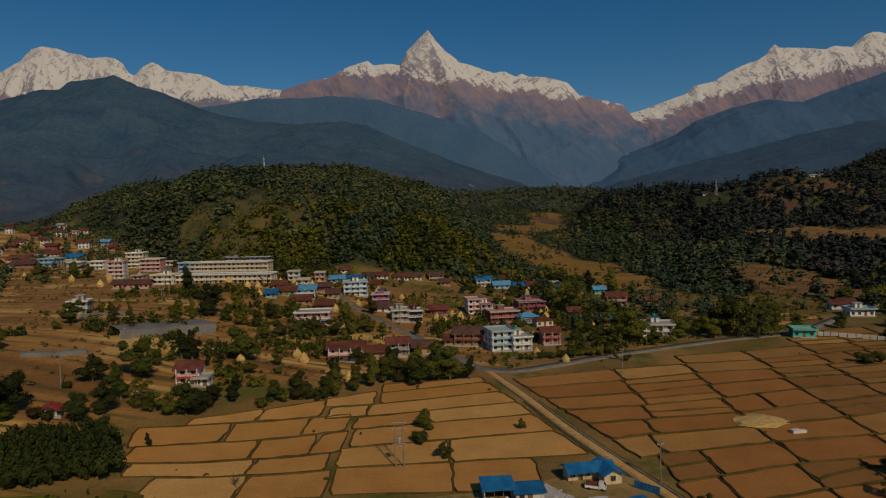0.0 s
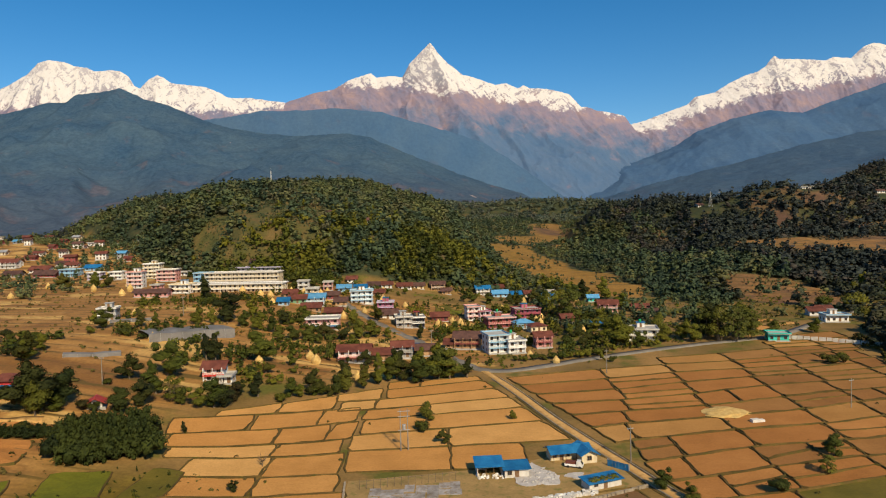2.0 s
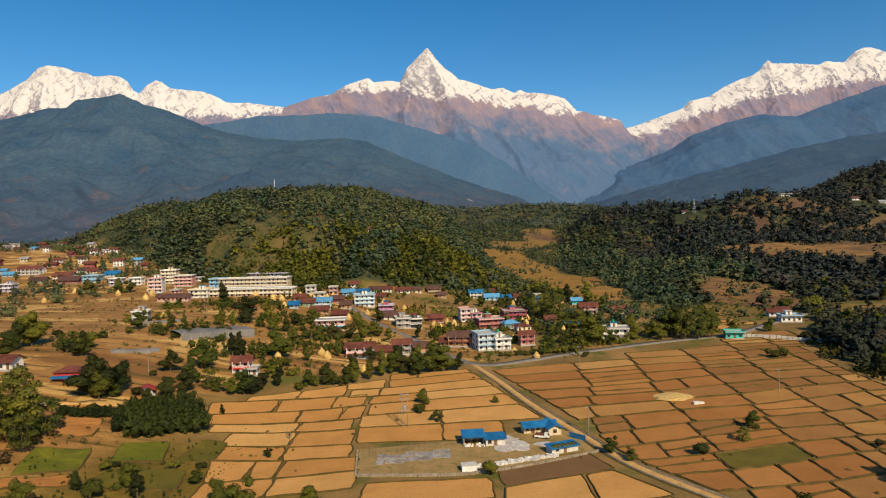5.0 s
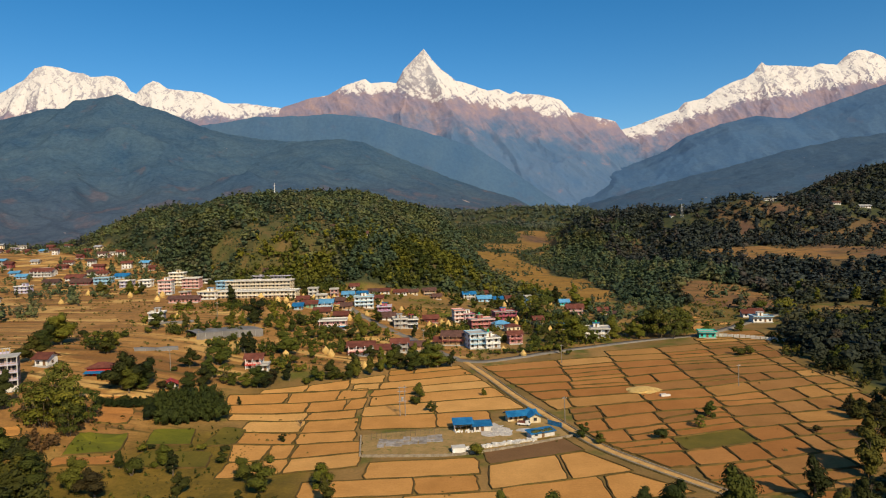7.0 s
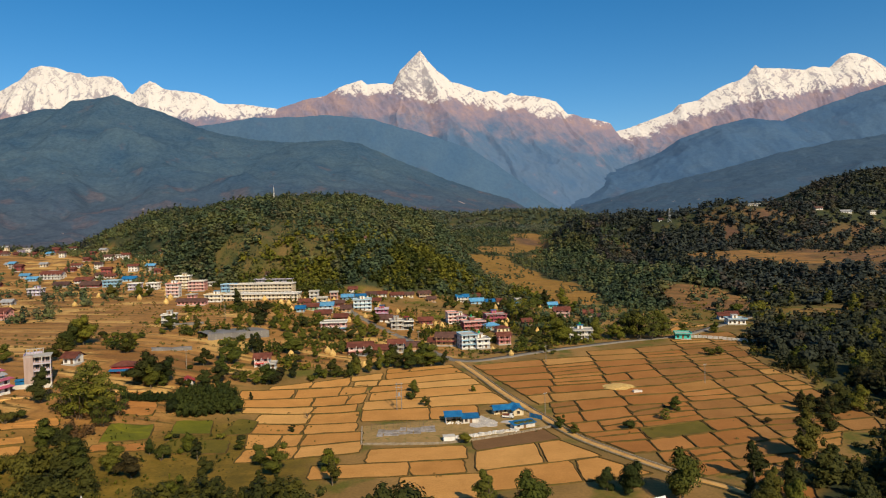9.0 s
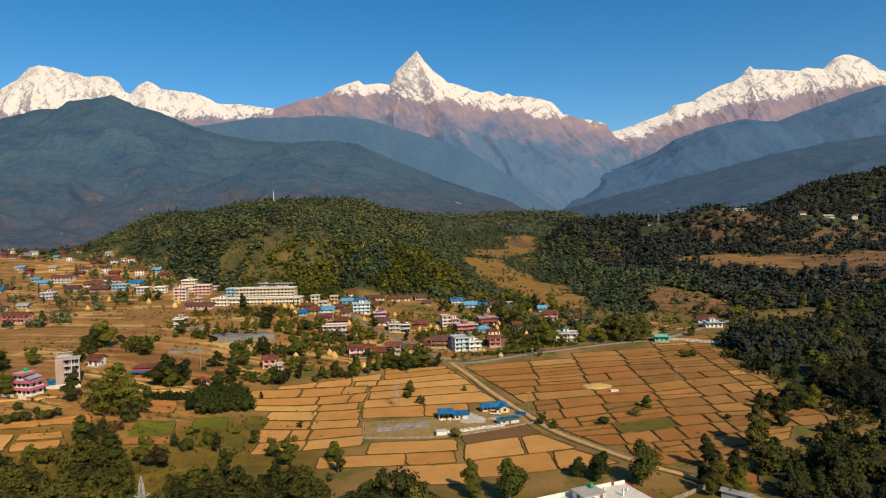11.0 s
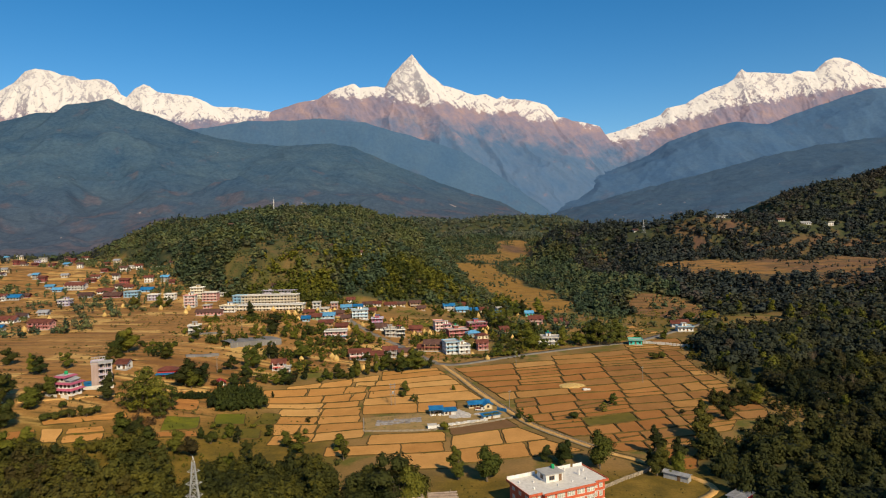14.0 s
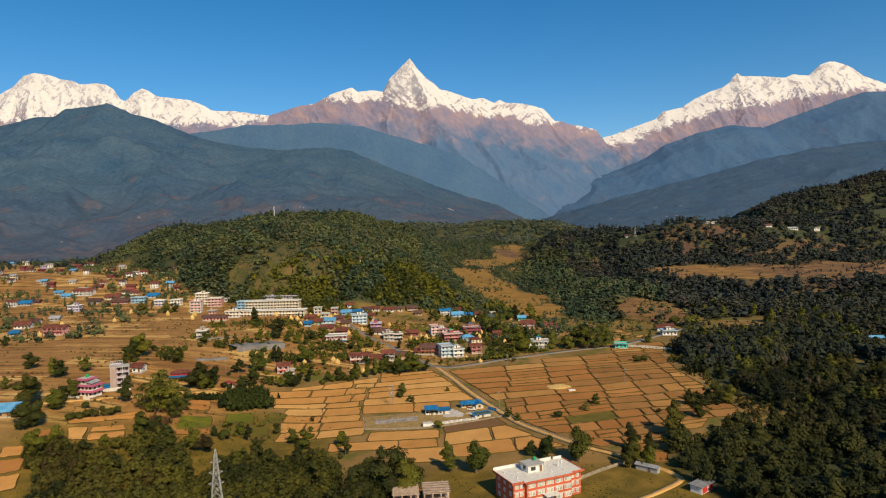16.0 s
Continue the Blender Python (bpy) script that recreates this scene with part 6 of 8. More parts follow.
def unfinished_flats(x, y, rot):
    """A narrow four-storey block: a blank stair tower beside open galleries, bare columns on the roof."""
    HOUSES.append((x, y, 6.0))
    h = thing("apartment_block", x, y, rot, "unfinished dull pink four-storey block with stair tower and open galleries", "building")
    part("wall", box(-4.0, 4.0, -2.2, 3.4, -1.0, 10.4), P["rawpink"], h)
    part("stair_tower", box(-4.2, -1.3, -3.9, -2.2, -1.0, 11.0), P["rawpink"], h, "blank plastered stair tower")
    for k in range(4):
        z = 2.6 * k
        g = part("gallery", box(-1.3, 4.3, -3.9, -2.205, z + 2.42, z + 2.6), P["slab"], h)
        if k:
            part("railing", lattice(sorted([-1.2 + i * 0.9 + e for i in range(7) for e in (-0.05, 0.05)]), (z, z + 0.3, z + 0.75, z + 0.9), -3.86, -3.78, [(i, 1) for i in range(1, 13, 2)]), P["lilac"], g)
        for cx in (1.4, 4.1):
            part("column", box(cx - 0.14, cx + 0.14, -3.85, -3.57, z, z + 2.42), P["palewall"], h)
        for cx in (-0.2, 1.5, 3.1):
            window_at(h, cx, -2.2, z + 0.5, 1.2, 1.6)
        for cy in (-0.6, 2.0):
            window_at(h, 4.0, cy, z + 0.8, 1.1, 1.1, 90)
    part("roof", box(-4.4, 4.5, -4.0, 3.7, 10.4, 10.58), P["slab"], h)
    part("parapet", solid(box(-4.4, -4.25, -2.1, 3.7, 10.58, 11.3), box(-4.25, 1.0, 3.55, 3.7, 10.58, 11.3)), P["lilac"], h)
    for k in range(6):
        part("roof_column", box(-4.0 + k * 1.05, -3.78 + k * 1.05, 2.6, 2.82, 10.58, 12.4), P["slab"], h)
    part("roof_beam", box(-4.1, 1.6, 2.5, 2.9, 12.4, 12.6), P["slab"], h)
    part("lean_to", solid(box(-7.2, -4.25, -2.6, 1.2, -0.6, 2.0), box(-7.5, -4.25, -3.0, 1.5, 2.0, 2.1)), R["blue"], h, "low lean-to with a blue sheet roof")
    part("yard_wall", box(-7.6, 4.6, -5.9, -5.7, -0.8, 1.2), P["palewall"], h)


def banded_house(x, y, rot):
    """A pale house with bright pink skirt roofs, a smaller upper floor and a green tank."""
    HOUSES.append((x, y, 6.5))
    h = thing("house", x, y, rot, "pale three-storey house with pink skirt roofs and a green tank", "house")
    part("wall", box(-4.2, 4.2, -3.0, 3.0, -1.0, 5.3), P["white"], h)
    part("upper_wall", box(-3.9, 0.6, -2.6, 2.8, 5.3, 8.0), P["palewall"], h)
    for z, x0, x1, y0, y1 in ((2.5, -4.2, 4.2, -3.0, 3.0), (5.2, -4.2, 4.2, -3.0, 3.0), (7.9, -3.9, 0.6, -2.6, 2.8)):
        a, e = 1.15, 0.55
        v = [(x0 - a, y0 - a, z - e), (x1 + a, y0 - a, z - e), (x1 + a, y1 + a, z - e), (x0 - a, y1 + a, z - e), (x0, y0, z + 0.15), (x1, y0, z + 0.15), (x1, y1, z + 0.15), (x0, y1, z + 0.15)]
        v += [(p[0], p[1], p[2] + 0.14) for p in v]
        f = [(i, (i + 1) % 4, 4 + (i + 1) % 4, 4 + i) for i in range(4)]
        f = [tuple(reversed(q)) for q in f] + [tuple(k + 8 for k in q) for q in f] + [((i + 1) % 4, i, 8 + i, 8 + (i + 1) % 4) for i in range(4)]
        part("skirt_roof", (v, f), P["magenta"], h, "bright pink sloping skirt roof")
    part("roof", solid(box(-4.3, 4.3, -3.1, 3.1, 5.355, 5.45), box(-4.0, 0.7, -2.7, 2.9, 8.06, 8.2)), P["slab"], h)
    part("lean_to_roof", ([(0.7, -2.9, 6.4), (4.2, -2.9, 5.9), (4.2, 2.6, 6.3), (0.7, 2.6, 7.4), (0.7, -2.9, 6.5), (4.2, -2.9, 6.0), (4.2, 2.6, 6.4), (0.7, 2.6, 7.5)], [(3, 2, 1, 0), (4, 5, 6, 7), (0, 1, 5, 4), (1, 2, 6, 5), (2, 3, 7, 6), (3, 0, 4, 7)]), R["grey"], h, "grey sheet lean-to on the roof terrace")
    for z in (0.0, 2.7):
        for cx in (-2.9, -0.9, 1.2, 3.1):
            if z == 0 and cx == 1.2:
                part("door", DOOR_UNIT, None, h, at=Matrix.Translation((cx, -3.0, 0.0)) @ Matrix.Diagonal((1.2, 1, 1.9, 1)))
            else:
                window_at(h, cx, -3.0, z + 0.55, 1.2, 1.2)
        for cy in (-1.4, 1.4):
            window_at(h, 4.2, cy, z + 0.55, 1.1, 1.1, 90)
    for cx in (-2.9, -0.7):
        window_at(h, cx, -2.6, 6.1, 1.1, 1.2)
    part("water_tank", TANK_GREEN, None, h, "green plastic water tank", at=Matrix.Translation((-1.6, 0.8, 8.2)) @ Matrix.Diagonal((1.25, 1.25, 1.1, 1)))
    for x0, x1 in ((-5.6, 0.2), (2.2, 6.0)):
        part("yard_wall", box(x0, x1, -6.6, -6.4, -1.0, 1.1), P["palewall"], h)


unfinished_flats(-152.0, 323.2, 26)
banded_house(-159.6, 309.3, -14)


# scattered houses on the far terraces
rng = np.random.default_rng(52)
far_kinds = [("white", "gable", "rust"), ("white", "gable", "brown"), ("cream", "gable", "grey"), ("maroon", "gable", "rust"), ("white", "flat", "rust"), ("grey", "gable", "skyblue"), ("lilac", "flat", "rust"), ("pink", "gable", "brown")]
for k in range(230):
    y = rng.uniform(610, 1350)
    x = -0.62 * y + rng.uniform(-170, 210)
    if y > hill_foot(x) - 14 or min(math.hypot(x - hx, y - hy) - hr for hx, hy, hr in HOUSES) < 6:
        continue
    wall, roof, cover = far_kinds[rng.integers(len(far_kinds))]
    house(x, y, rng.uniform(5, 8.5), 5.0, int(rng.integers(1, 3)), wall, roof, cover, rot=rng.uniform(-12, 12), balcony=False, extra=0.4, label="distant village house on the far terraces")


# ---- single trees ----
def trunk_piece(kind, rng):
    if kind == "bamboo":
        return tube((0.04, 0, -0.04), (0.22, 0, 0.7), 0.008, 0.004, 5)
    if kind == "bush":
        return solid(*[tube((0, 0, -0.05), (math.cos(a) * 0.3, math.sin(a) * 0.3, 0.5), 0.035, 0.012, 5) for a in (0.3, 1.6, 2.9, 4.0, 5.3)])
    up = 0.42 if kind == "round" else 0.8
    pieces = [tube((0, 0, -0.05), (0.01, 0.01, up * 0.5), 0.032, 0.024, 7), tube((0.01, 0.01, up * 0.5), (0, 0, up), 0.024, 0.012, 7)]
    for k in range(6):
        a, z = rng.uniform(0, 6.28), up * rng.uniform(0.45, 0.95)
        r = (0.24 if kind == "round" else 0.12) * rng.uniform(0.7, 1.1)
        pieces.append(tube((0, 0, z), (math.cos(a) * r, math.sin(a) * r, z + 0.2), 0.012, 0.004, 5))
    return solid(*pieces)


rng = np.random.default_rng(21)
TREES = {}
for kind, mats in (("round", (M_LEAF_SUN, M_LEAF_NEAR, M_LEAF_SUN)), ("tall", (M_LEAF_NEAR, M_LEAF_SUN, M_LEAF_NEAR)), ("bush", (M_LEAF_SUN, M_LEAF_NEAR, M_LEAF_SUN)), ("bamboo", (M_LEAF_YELLOW, M_LEAF_SUN, M_LEAF_YELLOW))):
    TREES[kind] = []
    for i in range(6):
        v, q = (leaf_quads if kind == "bamboo" else full_crown)(rng, 1900 if kind != "bush" else 900, crown_blobs(rng, kind, 1.0), 0.026 if kind != "bush" else 0.042)
        TREES[kind].append((mesh_of("trunk", trunk_piece(kind, rng), M_BARK), raw_mesh("crown", v, q, mats[i % 3])))
TREE_LABEL = {"round": ("tree", "broad-crowned green tree with a brown trunk", "broadleaf trees"), "tall": ("tree", "slender upright green tree with a narrow crown", "slender trees"),
              "bush": ("bush", "low rounded green bush", "bushes"), "bamboo": ("bamboo_clump", "feathery yellow-green bamboo clump", "bamboo clumps")}


def plant(kind, places):
    name, label, group = TREE_LABEL[kind]
    for x, y, h in places:
        h = h * 1.12
        t = thing(name, x, y, rng.uniform(0, 360), label, "bamboo" if kind == "bamboo" else name, group)
        t.matrix_world = t.matrix_world @ Matrix.Diagonal((h * rng.uniform(0.9, 1.15), h * rng.uniform(0.9, 1.15), h, 1))
        trunk, crown = TREES[kind][rng.integers(6)]
        if kind == "bamboo":
            for a in (0, 1, 2.2, 3.5, 4.6, 5.6):
                part("stem", trunk, None, t, at=Matrix.Rotation(a, 4, 'Z'))
        else:
            part("trunk", trunk, None, t)
        part("crown", crown, None, t)




# places and heights of single trees: x, y, height
plant("round", [(-7.8, 214.3, 11.8), (-13.3, 214.8, 15.2), (-18.9, 215.2, 11.1), (-22.6, 215.5, 10.0), (79.2, 234.6, 7.3), (16.5, 234.7, 10.2), (55.4, 242.5, 11.6), (-147.1, 245.7, 9.7), (-71.4, 246.5, 6.4), (43.5, 247.2, 8.1), (38.6, 250.1, 5.6), (-144.3, 255.3, 7.6), (-127.8, 258.9, 4.4), (-89.3, 261.9, 6.8), (-164.1, 266.5, 10.0), (-161.6, 269.3, 9.5), (-36.4, 269.0, 6.0), (-163.0, 288.3, 8.6), (-121.5, 274.3, 4.7), (-176.8, 289.0, 12.4), (121.8, 291.7, 7.6), (39.8, 296.1, 3.1), (-165.4, 297.8, 6.6), (36.2, 301.7, 4.0), (-182.8, 302.9, 8.3), (-54.6, 303.7, 2.4), (-164.5, 304.6, 7.8), (144.2, 312.2, 8.2), (139.6, 317.4, 8.9), (81.1, 318.1, 5.0), (-204.8, 319.0, 5.5)])
plant("round", [(-114.5, 331.0, 8.1), (-112.5, 338.2, 9.0), (-9.9, 330.6, 3.2), (-117.8, 332.7, 12.0), (-111.7, 335.4, 4.2), (-121.9, 337.0, 6.6), (-114.8, 339.0, 6.7), (-190.8, 339.6, 8.2), (-97.1, 339.7, 6.4), (-119.9, 339.8, 8.0), (-94.2, 344.5, 7.2), (9.0, 347.2, 2.4), (-182.7, 348.7, 7.2), (-15.1, 348.8, 4.5), (-80.2, 349.4, 5.3), (-84.8, 349.9, 4.4), (-76.0, 350.9, 8.0), (-73.3, 351.8, 6.2), (-162.3, 352.8, 8.5), (-72.0, 356.9, 5.1), (-218.1, 358.1, 8.0), (-72.3, 362.1, 4.1), (-105.9, 362.6, 7.1), (-57.3, 365.9, 5.7), (-54.5, 366.1, 3.8), (-141.1, 368.0, 6.1), (-142.2, 368.1, 7.9), (-52.0, 368.6, 6.9), (-46.2, 368.7, 3.1), (-49.8, 369.1, 5.0), (-97.2, 369.3, 9.7)])
plant("round", [(-44.2, 370.3, 5.8), (-41.7, 372.7, 7.4), (-170.4, 375.0, 9.7), (-143.5, 379.7, 5.3), (-96.4, 380.9, 4.1), (-167.6, 381.0, 12.2), (-170.1, 383.7, 9.9), (-32.5, 383.8, 4.9), (-19.2, 385.0, 8.3), (-29.0, 388.1, 8.4), (-24.6, 388.4, 8.4), (-8.5, 390.0, 9.7), (-12.3, 390.3, 10.5), (-75.5, 396.2, 10.4), (-64.8, 396.6, 3.9), (-39.4, 406.6, 5.0), (-142.6, 416.9, 7.0), (-76.1, 422.3, 6.0), (-119.1, 426.4, 3.9), (-274.9, 426.8, 5.9), (-72.1, 428.4, 5.9), (-66.2, 431.8, 6.4), (69.8, 432.7, 6.4), (-113.4, 435.1, 6.5), (61.4, 436.0, 12.5), (-82.7, 436.4, 6.0), (-88.3, 436.8, 7.1), (-108.4, 438.3, 5.6), (-60.0, 438.4, 6.3), (-53.6, 439.8, 6.1), (-95.0, 439.8, 6.6), (47.4, 441.3, 7.6)])
plant("round", [(94.8, 442.4, 7.2), (-103.6, 442.8, 11.6), (83.8, 443.6, 6.7), (51.4, 444.7, 5.7), (-47.5, 445.2, 7.8), (93.3, 449.2, 7.8), (-43.0, 450.9, 7.4), (70.5, 451.9, 5.8), (-80.7, 452.3, 5.8), (-36.0, 453.1, 4.3), (60.3, 453.1, 8.0), (121.5, 454.2, 12.2), (108.3, 454.4, 13.3), (154.1, 456.0, 5.9), (136.5, 458.1, 5.4), (-98.1, 459.2, 6.0), (-75.0, 461.6, 6.8), (46.7, 461.8, 4.9), (41.3, 462.4, 4.9), (87.4, 464.2, 8.2), (-52.9, 465.5, 6.9), (59.3, 467.7, 6.1), (-7.4, 469.0, 3.9), (-43.9, 484.3, 6.5), (67.4, 494.6, 7.2), (-164.6, 495.1, 3.0), (-158.5, 496.5, 3.0), (79.5, 498.4, 4.3), (91.8, 502.3, 4.3), (23.5, 532.3, 4.7), (46.3, 537.8, 10.2), (89.4, 538.0, 8.5)])
plant("round", [(32.7, 558.4, 5.4), (-226.4, 562.0, 9.1), (15.2, 564.0, 6.5), (-245.8, 564.7, 8.8), (-220.9, 565.5, 7.3), (28.4, 566.1, 5.5), (45.5, 566.2, 8.0), (68.6, 572.8, 9.6), (60.6, 580.9, 8.3), (57.0, 594.8, 8.6)])
plant("round", [(-91.3, 277.5, 4.2), (-81.1, 281.0, 5.6), (-67.1, 286.0, 3.2), (-94.7, 263.5, 7.5), (-111.5, 268.0, 8.5), (-104.7, 262.0, 8.0), (-120.7, 275.0, 8.0), (-56.9, 273.5, 6.0), (-50.7, 267.0, 7.5), (-70.9, 265.0, 5.0)])
plant("bush", [(-103.2, 338.0, 2.6), (-106.3, 338.4, 3.0), (-86.6, 274.5, 4.3), (-151.0, 277.5, 3.3), (-148.8, 280.0, 3.6), (-144.4, 282.8, 4.4), (-139.5, 285.2, 3.9), (-90.7, 289.0, 2.5), (3.9, 289.2, 3.7), (-83.4, 289.3, 2.2), (-138.1, 289.8, 3.0), (-152.1, 290.7, 3.0), (-89.1, 291.3, 1.5), (-75.4, 293.2, 2.3), (-69.2, 294.9, 1.8), (59.2, 299.4, 3.4), (106.3, 302.4, 2.1), (-112.4, 320.0, 2.1), (-111.0, 322.0, 2.7), (-15.3, 339.7, 3.3), (-128.2, 340.0, 2.5), (-109.4, 356.8, 2.2), (-59.0, 360.9, 3.0), (-148.4, 372.1, 2.7), (-74.9, 381.5, 3.3), (-70.7, 384.8, 3.3), (-163.9, 394.1, 2.6), (-160.5, 396.2, 3.4), (-167.8, 397.4, 3.4), (-158.3, 398.4, 2.6), (128.7, 399.7, 3.9), (133.9, 401.1, 3.9), (-142.8, 406.9, 3.2), (52.9, 410.1, 2.3)])
plant("bush", [(20.4, 414.3, 2.3), (17.0, 414.7, 2.1), (23.9, 415.0, 2.6), (27.5, 415.7, 2.6), (34.7, 417.1, 2.8), (31.3, 417.5, 2.8), (38.3, 417.8, 2.8), (42.0, 418.5, 3.1), (45.6, 419.2, 3.3), (49.5, 421.0, 3.3), (52.3, 422.9, 3.3), (41.2, 442.0, 4.6), (26.1, 443.7, 4.1), (-14.7, 460.8, 3.3), (3.9, 471.3, 2.8), (-0.7, 563.7, 4.3), (5.5, 565.5, 4.4)])
plant("tall", [(103, 270.5, 12.5), (99, 266, 10.0), (78.1, 252.9, 9.5), (75.0, 238.5, 8.5), (82.4, 242.1, 9.0), (-43.3, 381.0, 8.0), (-32.2, 383.6, 9.0), (-26.6, 390.2, 9.5), (-18.6, 390.4, 9.5), (-13.5, 391, 11.0), (-2.4, 391, 6.5), (72.2, 235.3, 8.2), (7.2, 237.2, 9.2), (72.9, 244.4, 5.1), (-33.4, 258.0, 6.5), (-76.6, 276.3, 5.9), (-140.3, 305.1, 10.5), (-77.0, 332.1, 2.9), (-193.9, 339.9, 8.7), (-94.5, 355.0, 8.7), (-66.8, 362.4, 6.7), (-36.5, 378.2, 7.2), (-92.5, 389.3, 8.0), (-89.6, 390.1, 8.0), (-131.4, 423.3, 6.3), (-126.2, 426.3, 5.3), (-21.2, 452.9, 6.4), (-131.4, 491.2, 10.8), (89.9, 574.2, 12.6), (76.4, 575.4, 11.2)])
plant("bamboo", [(-128.0, 313.5, 13.0), (-125.0, 310.0, 11.5), (-113.5, 293.0, 9.0), (-122.4, 296.0, 12.0), (-117.0, 300.5, 12.0), (-128.5, 299.5, 11.1), (-114.0, 303.5, 9.6), (74.1, 308.3, 3.9), (-87.9, 351.7, 7.1), (112.9, 442.9, 13.3), (106.8, 443.6, 13.8), (120.6, 446.0, 11.9), (102.0, 448.2, 13.0), (55.8, 507.4, 14.1), (47.8, 516.3, 12.8), (53.5, 521.6, 13.0)])

# groves too thick to count
def grove(name, label, x0, x1, y0, y1, n, h0, h1, mat, seed, keep=None, templates=NEAR_TEMPLATES, wide=1.0):
    g = np.random.default_rng(seed)
    pts = scatter(g, x0, x1, y0, y1, n, keep or (lambda x, y: np.ones_like(x)))
    free = np.ones(len(pts), bool)
    for hx, hy, hr in HOUSES:
        free &= np.hypot(pts[:, 0] - hx, pts[:, 1] - hy) > hr + 0.2 * h1
    for px, py in np.concatenate([road_pts, curve_through(ASPHALT)]):
        free &= np.hypot(pts[:, 0] - px, pts[:, 1] - py) > 3.0 + 0.3 * h1
    pts = pts[free]
    return forest(name, label, pts, g.uniform(h0, h1, len(pts)), mat, templates, seed + 1, wide)


def along(x, y, cx, cy, dx, dy):
    """How far a point lies along and across a line through (cx, cy)."""
    n = math.hypot(dx, dy)
    return ((x - cx) * dx + (y - cy) * dy) / n, ((y - cy) * dx - (x - cx) * dy) / n


def block(cx, cy, dx, dy, half, deep):
    return lambda x, y: 1.0 * (np.abs(along(x, y, cx, cy, dx, dy)[0]) < half) * (np.abs(along(x, y, cx, cy, dx, dy)[1]) < deep)


grove("grove", "dense dark green block of trees with a level top beside the fields", -106, -72, 300, 334, 520, 7.4, 9.2, M_LEAF_BLOCK, 61, block(-88.8, 317.8, 20, 13, 9.6, 5.6), wide=0.6)
grove("hedge", "low dense green hedge running up to the block of trees", -122, -98, 310, 332, 420, 2.0, 3.4, M_LEAF_BLOCK, 62, block(-109.5, 321, 19, 9, 9.5, 2.0))
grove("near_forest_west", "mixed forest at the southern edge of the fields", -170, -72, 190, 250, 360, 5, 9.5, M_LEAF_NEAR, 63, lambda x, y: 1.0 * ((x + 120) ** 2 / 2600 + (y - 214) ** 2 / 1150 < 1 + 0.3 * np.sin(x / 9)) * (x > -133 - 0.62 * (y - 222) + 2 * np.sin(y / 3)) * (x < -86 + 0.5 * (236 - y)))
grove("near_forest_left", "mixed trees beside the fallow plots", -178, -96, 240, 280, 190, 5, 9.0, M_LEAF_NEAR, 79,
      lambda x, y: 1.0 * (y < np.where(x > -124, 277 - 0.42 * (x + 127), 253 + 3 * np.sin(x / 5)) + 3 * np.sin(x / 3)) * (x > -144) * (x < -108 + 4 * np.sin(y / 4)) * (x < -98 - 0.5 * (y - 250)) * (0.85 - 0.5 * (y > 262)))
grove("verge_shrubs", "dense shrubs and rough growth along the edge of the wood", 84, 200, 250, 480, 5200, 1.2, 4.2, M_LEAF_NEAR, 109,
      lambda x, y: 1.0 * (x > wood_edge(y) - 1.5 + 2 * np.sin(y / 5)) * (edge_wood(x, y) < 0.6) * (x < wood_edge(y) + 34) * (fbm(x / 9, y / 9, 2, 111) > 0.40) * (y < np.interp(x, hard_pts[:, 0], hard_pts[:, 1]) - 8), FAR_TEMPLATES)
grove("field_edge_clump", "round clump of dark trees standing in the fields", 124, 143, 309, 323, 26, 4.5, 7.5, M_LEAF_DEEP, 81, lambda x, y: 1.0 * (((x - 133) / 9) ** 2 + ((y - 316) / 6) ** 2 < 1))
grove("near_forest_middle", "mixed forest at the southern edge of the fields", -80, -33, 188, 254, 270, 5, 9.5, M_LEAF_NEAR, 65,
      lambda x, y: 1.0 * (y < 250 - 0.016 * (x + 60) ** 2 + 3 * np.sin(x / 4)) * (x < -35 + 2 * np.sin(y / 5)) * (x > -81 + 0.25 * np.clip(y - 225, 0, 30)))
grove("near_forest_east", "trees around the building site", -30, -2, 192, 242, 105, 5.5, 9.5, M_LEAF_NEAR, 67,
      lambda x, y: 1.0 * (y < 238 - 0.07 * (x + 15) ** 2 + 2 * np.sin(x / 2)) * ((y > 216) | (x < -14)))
grove("dry_scrub", "withered brown scrub beside the bamboo", -125, -110, 278, 291, 60, 1.8, 3.8, M_LEAF_DRY, 105, lambda x, y: 1.0 * (((x + 118) / 6) ** 2 + ((y - 284.5) / 5) ** 2 < 1), FAR_TEMPLATES)
grove("village_scrub", "scrub and fruit trees between the houses", -165, 80, 372, 560, 5200, 1.4, 5.2, M_LEAF_SUN, 69,
      lambda x, y: 1.0 * (y > 400 + 0.35 * x + 8 * np.sin(x / 10)) * ((x > -104 - 0.28 * (y - 400)) | (fbm(x / 22, y / 22, 2, 15) > 0.68)) * (fbm(x / 22, y / 22, 2, 15) > 0.50) * (1 - (np.abs(x + 6) < 13) * (np.abs(y - 530) < 22)) * (1 - 0.9 * (x > -48) * (x < 4) * (y > 518)), FAR_TEMPLATES)
grove("east_scrub", "trees between the village houses and the wood", 40, 236, 455, 604, 900, 2.5, 8, M_LEAF, 71,
      lambda x, y: (y > np.where(x < 150, np.interp(x, hard_pts[:, 0], hard_pts[:, 1]) + 8, 489)) * (fbm(x / 25, y / 25, 2, 19) > 0.42) * (1 - terrace_mask(x, y) * 0.93) * (1 - 0.8 * open_front(x, y)) * (1 - (np.abs(x - 148) < 15) * (y < 510)) * (1 - (np.abs(x - 185) < 14) * (y < 484)), FAR_TEMPLATES)
